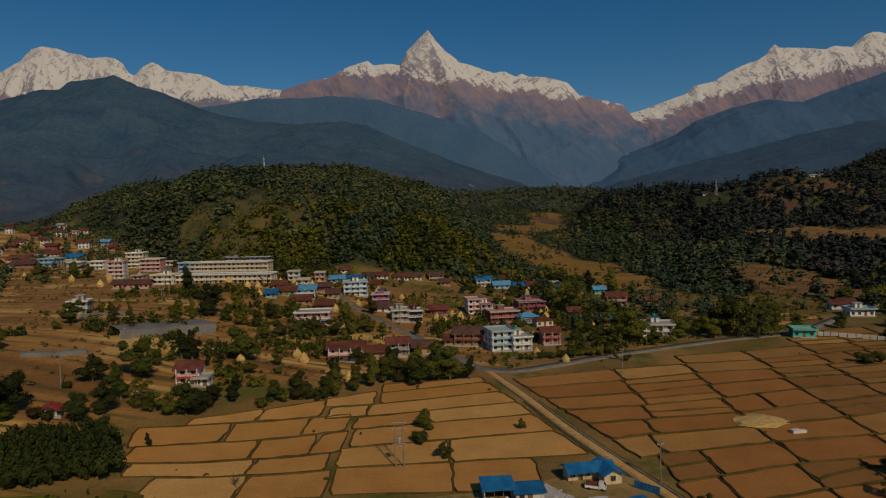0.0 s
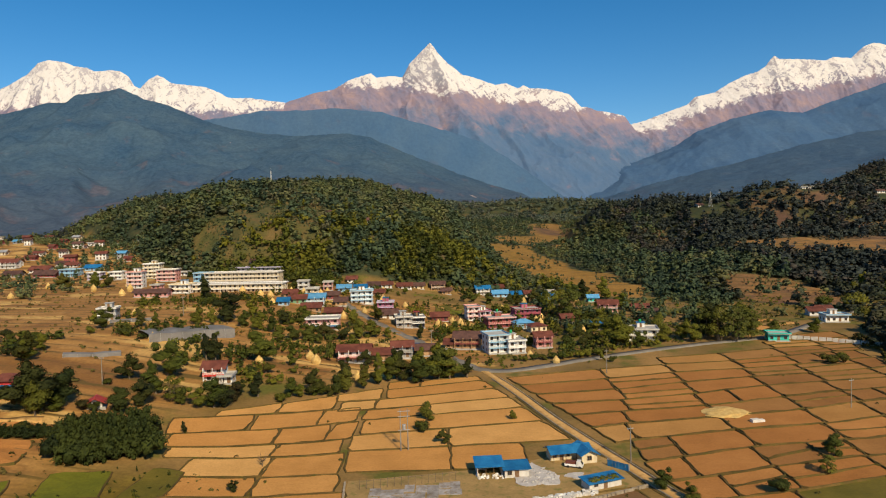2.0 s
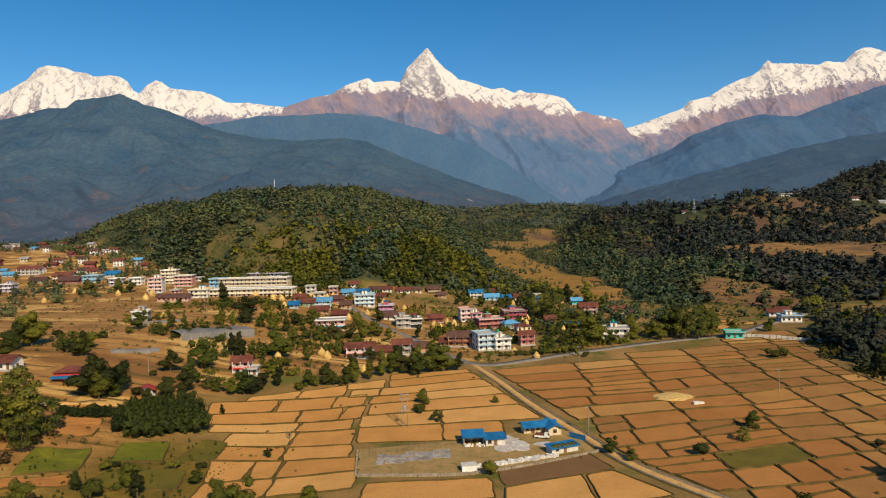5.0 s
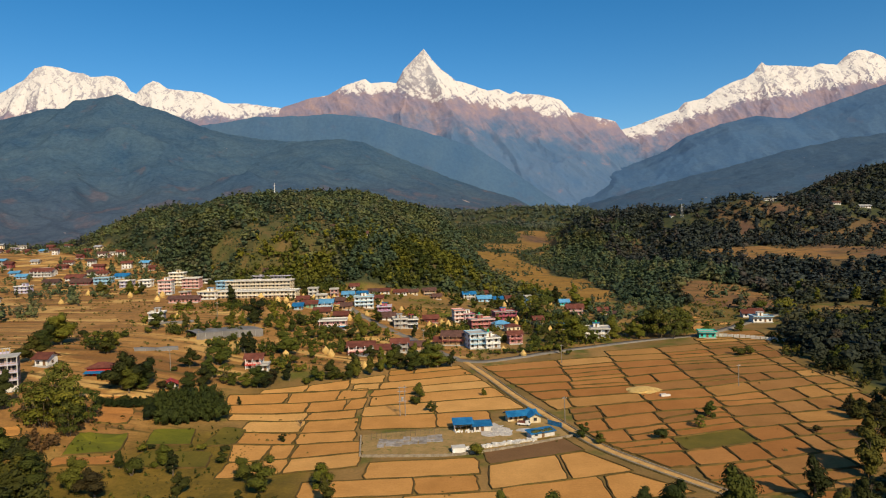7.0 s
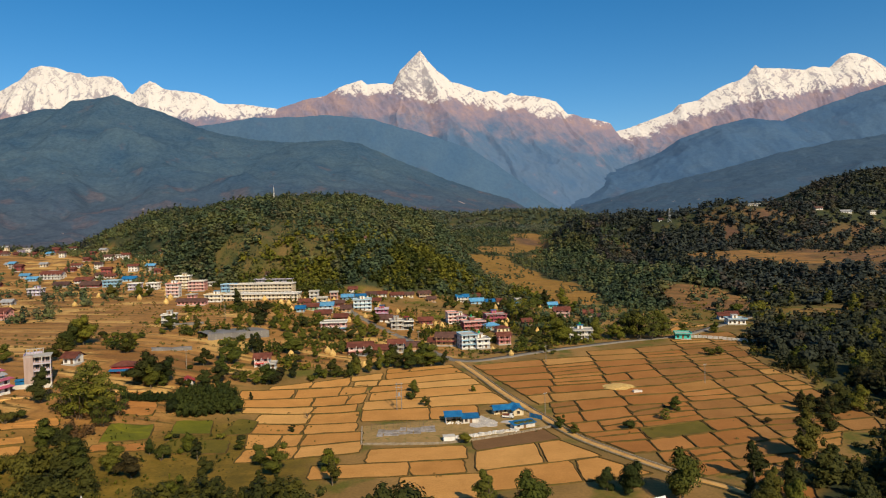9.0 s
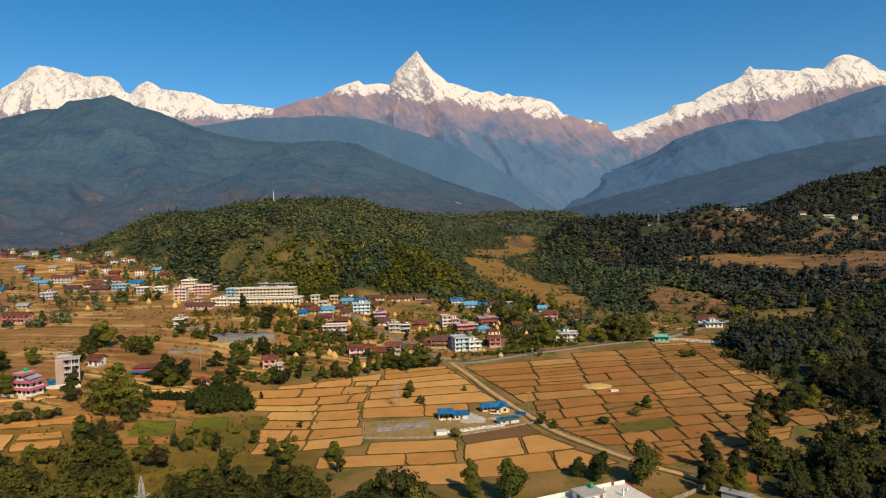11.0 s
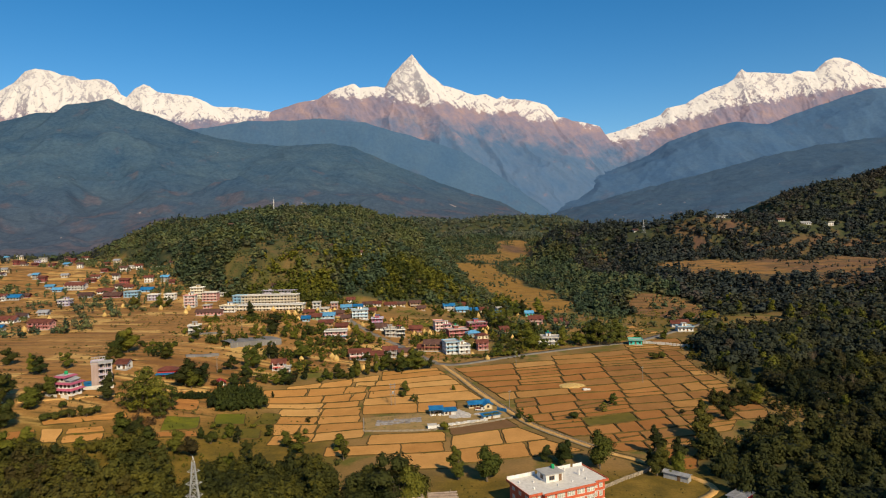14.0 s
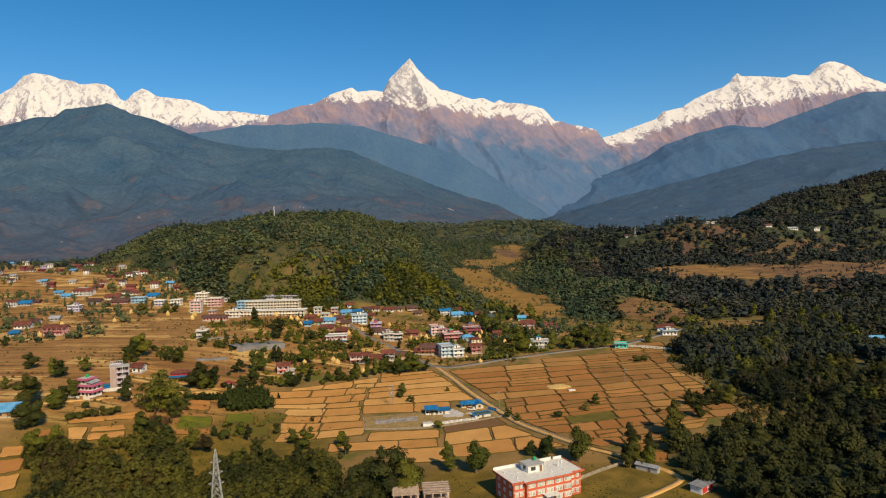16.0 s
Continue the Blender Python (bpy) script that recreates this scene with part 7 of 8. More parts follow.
grove("far_plain_scrub", "hedges and trees on the far terraces", -1300, -230, 430, 1500, 9000, 4, 9, M_LEAF, 73,
      lambda x, y: 1.0 * (fbm(x / 60, y / 60, 3, 29) > 0.535 - 0.2 * sstep(820, 1100, y)) * (y < hill_foot(x) - 12), FAR_TEMPLATES)
grove("foot_scrub", "trees and hedges at the foot of the mountains", -1100, -380, 820, 1180, 5200, 4, 10, M_LEAF_DARK, 77,
      lambda x, y: 1.0 * (fbm(x / 70, y / 70, 3, 49) > 0.46) * (y > 880 + 50 * np.sin(x / 90)), FAR_TEMPLATES)
grove("glen_hedges", "hedges and bushes along the terraces of the glen", 30, 270, 590, 1330, 5200, 1.5, 5.0, M_LEAF, 97,
      lambda x, y: terrace_mask(x, y) * (fbm(x / 34, y / 26, 3, 99) > 0.60 - 0.05 * (y > 950)), FAR_TEMPLATES)
grove("bench_trees", "single trees and hedges on the terraced bench below the ridge", 250, 560, 690, 812, 520, 1.5, 5.5, M_LEAF_DARK, 101,
      lambda x, y: 1.0 * (fbm(x / 24, y / 24, 3, 103) > 0.57 - 0.1 * sstep(370, 430, x)), FAR_TEMPLATES)
grove("foot_trees", "trees and bamboo between the last houses and the hill", -190, 60, 545, 625, 1500, 3, 8, M_LEAF_SUN, 91,
      lambda x, y: 1.0 * (y > hill_foot(x) - 26) * (y < hill_foot(x) + 8) * (fbm(x / 15, y / 15, 2, 65) > 0.40) * (1 - 0.9 * (x > -74) * (x < 2) * (y < 592)) * (1 - terrace_mask(x, y) * (x > 20)), FAR_TEMPLATES)
grove("hill_west_trees", "scattered trees on the terraced slope beside the hill", -440, -225, 600, 880, 3200, 2.5, 7, M_LEAF, 93,
      lambda x, y: 1.0 * (y > hill_foot(x) - 75) * (y < hill_foot(x) + 10) * (fbm(x / 30, y / 30, 2, 67) > 0.47), FAR_TEMPLATES)
grove("weeds", "weedy tufts and small shrubs on the fallow plots", -140, -30, 244, 312, 700, 0.5, 1.6, M_LEAF_SUN, 75,
      lambda x, y: 1.0 * (x < -66 + 30 * (y < 262)) * (fbm(x / 14, y / 14, 2, 39) > 0.5), FAR_TEMPLATES)
for bx_, by_, bh_ in ((-11, 213.5, 9.0), (-15.5, 214.5, 8.0), (-7.5, 212.5, 7.0), (172, 316, 8.0), (180, 330, 7.0), (204.5, 372, 9.0), (208, 376, 8.0), (197, 326.5, 9.0), (193, 328, 8.0)):
    bare = thing("bare_tree", bx_, by_, 0, "pale leafless tree at the forest edge", "tree", "bare trees")
    rb_ = random.Random(int(bx_ * 10))
    part("trunk", tube((0, 0, -0.2), (0.2, 0, bh_ * 0.5), 0.16, 0.09, 6), M_BARK, bare)
    for _ in range(22):
        part("branch", tube((0.1, 0, bh_ * rb_.uniform(0.25, 0.5)), (rb_.uniform(-2.2, 2.2), rb_.uniform(-2.2, 2.2), bh_ * rb_.uniform(0.75, 1.05)), 0.07, 0.02, 4), M_BARK, bare)
dead = thing("bare_tree", -52.5, 317.5, 0, "leafless brown tree in a stubble field", "tree")
rg = random.Random(5)
part("trunk", tube((0, 0, -0.1), (0.1, 0, 1.4), 0.12, 0.08, 7), M_BARK, dead)
for _ in range(26):
    part("twig", tube((0.1, 0, rg.uniform(0.8, 1.4)), (rg.uniform(-1.5, 1.5), rg.uniform(-1.5, 1.5), rg.uniform(2.0, 3.2)), 0.05, 0.015, 4), M_BARK, dead)

# rough grass and small shrubs
def near_bund(x, y):
    """Close to an edge between terrace strips."""
    f = terrace_strip(x, y)[1]
    return terrace_mask(x, y) * (np.abs(f - 0.5) < 0.16) * (fbm(x / 30, y / 30, 2, 57) > 0.42)


grove("terrace_tufts", "tufts of rough grass and small shrubs along the terrace edges", -420, 60, 300, 640, 15000, 0.5, 1.4, M_TUFT, 83, near_bund, TUFTS)
grove("village_tufts", "tall grass and small shrubs between houses and plots", -170, 200, 330, 575, 7000, 0.4, 1.7, M_LEAF_SUN, 85,
      lambda x, y: 1.0 * (y > 396 + 0.35 * x) * (y > np.interp(x, hard_pts[:, 0], hard_pts[:, 1]) + 3) * (fbm(x / 12, y / 12, 2, 59) > 0.46), TUFTS)
grove("field_tufts", "grass tufts and small shrubs among the paddy plots", -75, 160, 235, 440, 260, 0.3, 0.9, M_TUFT, 87,
      lambda x, y: 1.0 * (x < wood_edge(y) + 4) * (fbm(x / 9, y / 9, 2, 61) > 0.56), TUFTS)
grove("meadow_tufts", "rough grass on the fallow ground", -165, 100, 205, 312, 5200, 0.2, 0.5, M_TUFT, 89,
      lambda x, y: 1.0 * ((x < -62) | (y < 240)) * (fbm(x / 10, y / 10, 2, 63) > 0.47), TUFTS)

# the one tree in blossom
M_BLOSSOM = leaf_material("pink_blossom", [(0.42, 0.24, 0.24), (0.50, 0.30, 0.29), (0.36, 0.22, 0.20)])
rng = np.random.default_rng(71)
bloom = thing("blossom_tree", 170.7, 303.0, 0, "tree covered in pale pink blossom at the forest edge", "tree")
bloom.matrix_world = bloom.matrix_world @ Matrix.Diagonal((8.0, 8.0, 8.0, 1))
part("trunk", trunk_piece("round", rng), M_BARK, bloom)
v, q = leaf_quads(rng, 520, crown_blobs(rng, "round", 1.0), 0.036)
part("crown", raw_mesh("crown", v, q, M_BLOSSOM), None, bloom, "pale pink blossom")


# ---- straw stacks ----
M_STRAW = two_tone("dry_straw", (0.52, 0.32, 0.10), (0.70, 0.48, 0.18), 0.8, 0.95, 5.0, 0.06, rnd=0.3)


def stack_mesh(seed):
    g = np.random.default_rng(seed)
    v, f = lathe([(1.0, -0.2), (1.12, 0.3), (1.2, 0.8), (1.05, 1.25), (0.75, 1.75), (0.4, 2.2), (0.12, 2.55), (0.05, 2.8)], 14)
    v = [(x * (1 + g.normal(0, 0.07)), y * (1 + g.normal(0, 0.07)), z + g.normal(0, 0.03)) for x, y, z in v]
    return mesh_of("haystack", (v, f), M_STRAW)


STACKS = [stack_mesh(k) for k in range(4)]
rng = np.random.default_rng(33)
for x, y, s in ((-194.7, 541.9, 1.6), (-219, 547, 1.5), (-281, 502, 1.6), (-272.7, 459.5, 1.6), (-60.4, 406.9, 1.4), (-57.2, 402.5, 1.5), (23.3, 422.5, 1.1), (25.5, 448, 1.3), (-80, 526, 1.4), (-46, 527, 1.5), (-33, 524, 1.5), (-95, 520, 1.6), (-10.5, 481, 1.3), (-3, 492, 1.5),
                (12, 520, 1.3), (36, 500, 1.3), (40, 512, 1.3), (-60, 480, 1.3), (-108, 507, 1.5), (-124, 527, 1.6), (54, 470, 1.2), (-118, 404.5, 1.4), (-205, 560, 1.5), (-258, 566, 1.5), (-82, 372, 1.4), (-40, 388, 1.2), (-10, 396, 1.2), (-230, 600, 1.6), (-146, 448, 1.2), (-250, 520, 1.5), (-76, 395, 1.2), (-52, 498, 1.3),
                (-189.6, 522.3, 1.6), (-187.9, 561.6, 1.5), (-103.2, 508.3, 1.4), (-97.1, 489.9, 1.4), (-90, 529, 1.4), (-77.4, 531, 1.5), (-57.7, 544.2, 1.5), (-48.7, 559, 1.6), (-14.2, 486.2, 1.3), (-6.9, 494.9, 1.5), (21.7, 541, 1.5), (37.2, 492, 1.4), (45, 518.6, 1.4), (31.6, 410.1, 1.2), (48.5, 480.3, 1.2), (71, 573, 1.3), (37.5, 567.8, 1.5)):
    ob = new("haystack", STACKS[rng.integers(4)])
    ob.matrix_world = pose(x, y, float(land(x, y)), 0, 0, rng.uniform(0, 360)) @ Matrix.Diagonal((s, s, s * rng.uniform(0.85, 1.1), 1))
    tagged(ob, "pointed golden straw stack on the ground", "straw stack", "straw stacks")
g = np.random.default_rng(8)
heap, hf = lathe([(4.6, -0.1), (4.2, 0.25), (3.2, 0.5), (1.8, 0.75), (0.5, 0.85)], 20)
heap = [(x * 1.1 * (1 + g.normal(0, 0.1)), y * 0.8 * (1 + g.normal(0, 0.1)), z + abs(g.normal(0, 0.08))) for x, y, z in heap]
ob = new("hay_mound", mesh_of("hay_mound", (heap, hf), M_STRAW))
ob.matrix_world = pose(69, 349, float(land(69, 349)) + 0.12, 0, 0, 10) @ Matrix.Diagonal((1.3, 1.35, 1.1, 1))
tagged(ob, "wide low heap of threshed golden straw", "straw heap")
ob = new("grain_sack_pile", mesh_of("grain_sack_pile", solid(box(-1.8, 0.4, -0.7, 0.7, 0, 0.8), box(0.5, 1.8, -0.6, 0.6, 0, 0.6)), P["palewall"]))
ob.matrix_world = pose(74.5, 341.5, float(land(74.5, 341.5)) + 0.1, 0, 0, 8)
tagged(ob, "pale pile of filled grain sacks", "sacks")

# ---- utility poles and pylon ----
M_STEEL = two_tone("galvanised_steel", (0.42, 0.42, 0.42), (0.58, 0.58, 0.57), 0.8, 0.5, 4.0, 0, metallic=0.6)
M_CONC = two_tone("pole_concrete", (0.20, 0.17, 0.14), (0.30, 0.26, 0.21), 0.8, 0.9)


def pole(x, y, h=8.5, rot=0):
    p = thing("utility_pole", x, y, rot, "grey concrete utility pole with a crossarm", "utility pole", "utility poles")
    part("shaft", tube((0, 0, -0.5), (0, 0, h), 0.17, 0.10, 8), M_CONC, p)
    a = part("crossarm", box(-0.8, 0.8, -0.06, 0.06, h - 0.7, h - 0.58), M_STEEL, p)
    for k in (-0.7, 0, 0.7):
        part("insulator", tube((k, 0, h - 0.58), (k, 0, h - 0.35), 0.05, 0.03, 6), P["white"], a)


for x, y, rot in ((105.5, 351.1, 20), (46.5, 393.3, 30), (33.6, 317, 20), (-110.9, 356.4, 0), (-126, 451.5, 0), (-16, 436, 30), (-30, 470, 30)):
    pole(x, y, 8.5, rot)
hp = thing("transformer_poles", -19.7, 326.7, 8, "pair of tall poles carrying a grey transformer", "utility pole")
for k in (-0.9, 0.9):
    part("shaft", tube((k, 0, -0.5), (k, 0, 10.5), 0.17, 0.11, 8), M_CONC, hp)
for z in (5.2, 8.6, 9.9):
    part("crossarm", box(-1.5, 1.5, -0.28, -0.15, z, z + 0.14), M_STEEL, hp)
part("transformer", lathe([(0.42, 5.35), (0.46, 5.5), (0.46, 6.5), (0.4, 6.6), (0.1, 6.65)], 12), M_STEEL, hp)


def pylon(x, y, rot, size, label):
    p = thing("pylon", x, y, rot, label, "pylon")
    H = 28.0
    half = lambda z: 2.6 * (1 - z / H) ** 1.15 + 0.25
    lev = [0, 4.5, 8.5, 12, 15, 17.8, 20.2, 22.2, 24, 25.6, 27]
    for sx in (-1, 1):
        for sy in (-1, 1):
            part("leg", bent_bar([(sx * half(a), sy * half(a), a) for a in lev], 0.14), M_STEEL, p)
    for a, b in zip(lev[:-1], lev[1:]):
        ha, hb = half(a), half(b)
        pieces = []
        for (ux, uy, vx, vy) in ((-1, -1, 1, -1), (1, -1, 1, 1), (1, 1, -1, 1), (-1, 1, -1, -1)):
            pieces += [tube((ux * ha, uy * ha, a), (vx * hb, vy * hb, b), 0.07, 0.07, 4), tube((vx * ha, vy * ha, a), (ux * hb, uy * hb, b), 0.07, 0.07, 4), tube((ux * hb, uy * hb, b), (vx * hb, vy * hb, b), 0.06, 0.06, 4)]
        for piece in pieces:
            part("bracing", piece, M_STEEL, p)
    part("peak", solid(*[tube((sx * half(27), sy * half(27), 27), (0, 0, 28.6), 0.08, 0.05, 4) for sx in (-1, 1) for sy in (-1, 1)]), M_STEEL, p)
    for z, w in ((18.5, 2.1), (21.5, 1.9), (24.5, 1.5)):
        for s in (-1, 1):
            arm = part("arm", tube((0, 0, z), (s * w, 0, z + 0.35), 0.08, 0.05, 4), M_STEEL, p)
            for k in (-1, 1):
                part("brace", tube((s * half(z), k * half(z), z), (s * w, 0, z + 0.35), 0.06, 0.05, 4), M_STEEL, arm)
            part("tie", tube((s * half(z), 0, z + 0.9), (s * w, 0, z + 0.35), 0.05, 0.05, 4), M_STEEL, arm)
    p.matrix_world = p.matrix_world @ Matrix.Diagonal((size, size, size, 1))


pylon(-59.3, 185, 15, 1.0, "tall galvanised steel lattice pylon rising above the trees")
pylon(289.9, 908, 10, 0.64, "grey steel lattice pylon on the wooded ridge")
mast = thing("radio_mast", -236.7, 1000.6, 0, "thin white radio mast on the crest of the hill", "mast")
part("shaft", solid(*[tube((0.7 * math.cos(a), 0.7 * math.sin(a), -0.5), (0.45 * math.cos(a), 0.45 * math.sin(a), 19), 0.16, 0.12, 4) for a in (0.5, 2.6, 4.7)]), P["white"], mast)
for k in range(9):
    part("ring", solid(*[tube((0.6 * math.cos(a), 0.6 * math.sin(a), 1.5 + 2 * k), (0.6 * math.cos(b), 0.6 * math.sin(b), 2.9 + 2 * k), 0.08, 0.08, 4) for a, b in ((0.5, 2.6), (2.6, 4.7), (4.7, 0.5))]), P["white"], mast)
part("antenna", tube((0, 0, 18.5), (0, 0, 23), 0.12, 0.05, 6), M_STEEL, mast)

# ---- red brick building ----
rb = thing("brick_building", 35.6, 215.2, 22.5, "three-storey red-brick building with a flat grey roof terrace", "building", z=-0.1)
bw, bd, bh, S = 28.0, 13.0, 2.6, 3
BRICK = paint("orange_red_brick", (0.58, 0.125, 0.058), 0.1)
part("wall", solid(box(-bw / 2, bw / 2, -bd / 2, bd / 2, -0.5, S * bh), box(-bw / 2 + 4.5, bw / 2 - 5, -bd / 2 - 1.4, -bd / 2, -0.5, S * bh)), BRICK, rb)
part("roof", solid(box(-bw / 2 - 0.9, bw / 2 + 0.9, -bd / 2 - 0.9, bd / 2 + 0.7, S * bh, S * bh + 0.3), box(-bw / 2 + 3.8, bw / 2 - 4.2, -bd / 2 - 2.2, -bd / 2 - 0.9, S * bh, S * bh + 0.3)), P["palewall"], rb)
z = S * bh + 0.304
edge = [box(-bw / 2 - 0.95, -bw / 2 + 3.8, -bd / 2 - 0.95, -bd / 2 - 0.75, z - 0.35, z + 0.35), box(-bw / 2 + 3.8, bw / 2 - 4.2, -bd / 2 - 2.25, -bd / 2 - 2.05, z - 0.35, z + 0.35), box(bw / 2 - 4.2, bw / 2 + 0.95, -bd / 2 - 0.95, -bd / 2 - 0.75, z - 0.35, z + 0.35),
        box(-bw / 2 - 0.95, -bw / 2 - 0.75, -bd / 2 - 0.75, bd / 2 + 0.7, z - 0.35, z + 0.35), box(bw / 2 + 0.75, bw / 2 + 0.95, -bd / 2 - 0.75, bd / 2 + 0.7, z - 0.35, z + 0.35)]
part("parapet", solid(*edge), BRICK, rb, "red-brick parapet")
for x0, x1, up in ((-bw / 2 - 0.7, -4, 1.0), (2, 10, 1.0), (11, bw / 2 + 0.7, 0.8)):
    part("rear_parapet", box(x0, x1, bd / 2 + 0.5, bd / 2 + 0.7, z, z + up), P["white"], rb, "whitewashed rear parapet")
hut = part("stair_hut", box(-4.8, 1.6, -1.0, 4.2, z, z + 2.4), P["white"], rb)
part("hut_roof", box(-5.3, 2.1, -1.5, 4.7, z + 2.4, z + 2.6), P["slab"], hut)
part("hut_door", DOOR_UNIT, None, hut, at=Matrix.Translation((0.6, -1.0, z)) @ Matrix.Diagonal((1.1, 1, 2.0, 1)))
window_at(hut, -2.6, -1.0, z + 0.7, 2.0, 1.2)
window_at(hut, -4.8, 1.5, z + 0.7, 1.6, 1.2, -90)
part("water_tank", TANK_GREEN, None, rb, "green plastic water tank", at=Matrix.Translation((0.2, 2.8, z + 2.6)))
for x, y, h in ((5.0, 3.5, 1.7), (8.5, 0.0, 2.0), (-10.5, -3.0, 0.5), (-8, 1.5, 0.5), (-2.5, -4.4, 0.5), (3.5, -3.6, 0.5), (8.5, -4.0, 0.5), (11.8, 2.4, 0.9), (-12.4, 3.0, 0.6)):
    part("column_stub", box(x - 0.2, x + 0.2, y - 0.2, y + 0.2, z, z + h), P["white"], rb)
for s in range(S):
    zz = s * bh
    part("floor_band", solid(box(-bw / 2 - 0.06, -bw / 2 + 4.5, -bd / 2 - 0.06, -bd / 2 - 0.003, zz + bh - 0.35, zz + bh - 0.1), box(-bw / 2 + 4.5, bw / 2 - 5, -bd / 2 - 1.46, -bd / 2 - 1.403, zz + bh - 0.35, zz + bh - 0.1), box(bw / 2 - 5, bw / 2 + 0.06, -bd / 2 - 0.06, -bd / 2 - 0.003, zz + bh - 0.35, zz + bh - 0.1)), P["palewall"], rb)
    for k in range(5):
        x = -bw / 2 + 6.6 + k * 3.7
        for dx in (-0.72, 0.72):
            window_at(rb, x + dx, -bd / 2 - 1.4, zz + 0.85, 1.4, 1.35, frame_mesh=FRAME_WHITE)
    for x in (-bw / 2 + 1.3, -bw / 2 + 3.2, bw / 2 - 3.6, bw / 2 - 1.6):
        window_at(rb, x, -bd / 2, zz + 0.85, 1.3, 1.3, frame_mesh=FRAME_WHITE)
    for y in (-4.2, -0.2, 3.8):
        window_at(rb, bw / 2, y, zz + 0.85, 1.5, 1.3, 90, frame_mesh=FRAME_WHITE)
        window_at(rb, -bw / 2, y, zz + 0.85, 1.5, 1.3, -90, frame_mesh=FRAME_WHITE)
part("porch_canopy", box(-3.2, 2.6, -bd / 2 - 4.4, -bd / 2 - 1.4, bh + 0.55, bh + 0.8), P["white"], rb, "white porch canopy")
for x in (-2.9, 2.3):
    part("porch_column", box(x - 0.18, x + 0.18, -bd / 2 - 4.2, -bd / 2 - 3.84, -0.3, bh + 0.55), P["white"], rb)

M_CURTAIN = two_tone("curtained_glass", (0.30, 0.31, 0.26), (0.46, 0.46, 0.38), 0.9, 0.25, 2.0, 0, rnd=0.5)
PANE_CURTAIN = mesh_of("pane", box(-0.42, 0.42, -0.035, 0.02, 0, 0.92), M_CURTAIN)
for w in rb.children:
    for p in w.children:
        if w.name.startswith("window") and p.name.startswith("pane"):
            p.data = PANE_CURTAIN
rb.matrix_world = rb.matrix_world @ Matrix.Diagonal((0.905, 0.905, 0.98, 1))

# ---- unfinished frame ----
M_RAW = two_tone("raw_timber_concrete", (0.40, 0.28, 0.20), (0.58, 0.45, 0.34), 0.7, 0.95)
cs = thing("unfinished_building", -3.0, 209.5, 4, "unfinished concrete frame with timber formwork on top", "building")
for s in range(2):
    part("floor_slab", solid(box(-9, -0.6, -4, 4, 2.6 * (s + 1) - 0.2, 2.6 * (s + 1)), box(0.6, 9, -4, 4.6, 2.6 * (s + 1) - 0.2, 2.6 * (s + 1))), M_RAW, cs)
    for x in (-8.6, -6, -3.3, -1.0, 1.0, 3.6, 6.2, 8.6):
        for y in (-3.7, 0, 3.7):
            part("column", box(x - 0.17, x + 0.17, y - 0.17, y + 0.17, 2.6 * s - 0.3, 2.6 * s + 2.4), M_RAW, cs)
for k in range(14):
    x = -8.8 + k * 1.33
    if abs(x) > 0.7:
        part("formwork_beam", box(x - 0.09, x + 0.09, -4.3, 4.3, 5.2, 5.38), M_RAW, cs)
for y in (-3.9, -2, 0, 2, 3.9):
    part("formwork_plank", solid(box(-9.2, -0.7, y - 0.35, y + 0.35, 5.385, 5.45), box(0.7, 9.3, y - 0.3, y + 0.4, 5.6, 5.68)), M_RAW, cs)
for k in range(16):
    x = -8.5 + k * 1.13
    part("starter_bar", tube((x, -3.8 + (k % 3) * 3.7, 5.3), (x + 0.05, -3.8 + (k % 3) * 3.7, 6.5), 0.05, 0.04, 4), M_RAW, cs)

# ---- kiosk, shed and gate by the track ----
ki = thing("kiosk", 89.2, 213.6, 38, "small shop with red walls and a grey sheet roof", "kiosk")
part("wall", box(-3.6, 3.6, -2, 2, -0.3, 2.5), P["white"], ki)
part("red_panel", solid(box(0.6, 3.4, -2.06, -2.003, 0.2, 2.2), box(-3.2, -0.2, -2.06, -2.003, 0.2, 2.2)), P["red"], ki, "bright red shutter")
part("side_panel", box(3.603, 3.66, -1.7, 1.7, 0.3, 2.2), P["red"], ki, "bright red painted side")
part("roof", box(-4.1, 4.1, -2.6, 2.5, 2.5, 2.62), R["grey"], ki)
part("ridge_cap", box(-4.1, 4.1, -0.2, 0.2, 2.62, 2.72), R["grey"], ki)
sh = thing("roadside_shed", 77.6, 232, -42, "long low roadside shed with a faded grey roof", "shed")
part("wall", box(-4, 4, -1.3, 1.3, -0.3, 2.0), P["grey"], sh)
part("roof", gable(8, 2.6, 2.0, 0.5, 0.4), R["grey"], sh)
part("door", DOOR_UNIT, None, sh, at=Matrix.Translation((1.0, -1.3, 0)) @ Matrix.Diagonal((1.0, 1, 1.8, 1)))


# ---- walled yard with the blue-roofed sheds ----
M_YARD = two_tone("trodden_yard", (0.26, 0.17, 0.06), (0.38, 0.24, 0.09), 0.2, 0.95, 2.0, 0.05, (0.17, 0.15, 0.04))
M_GRAVEL = two_tone("pale_gravel", (0.40, 0.36, 0.33), (0.58, 0.54, 0.50), 0.5, 0.95, 4.0, 0.06)
M_CEMENT = two_tone("cement_floor", (0.20, 0.165, 0.135), (0.42, 0.39, 0.37), 0.45, 0.9, 3.0, 0.03, (0.26, 0.17, 0.07), rnd=0.4)


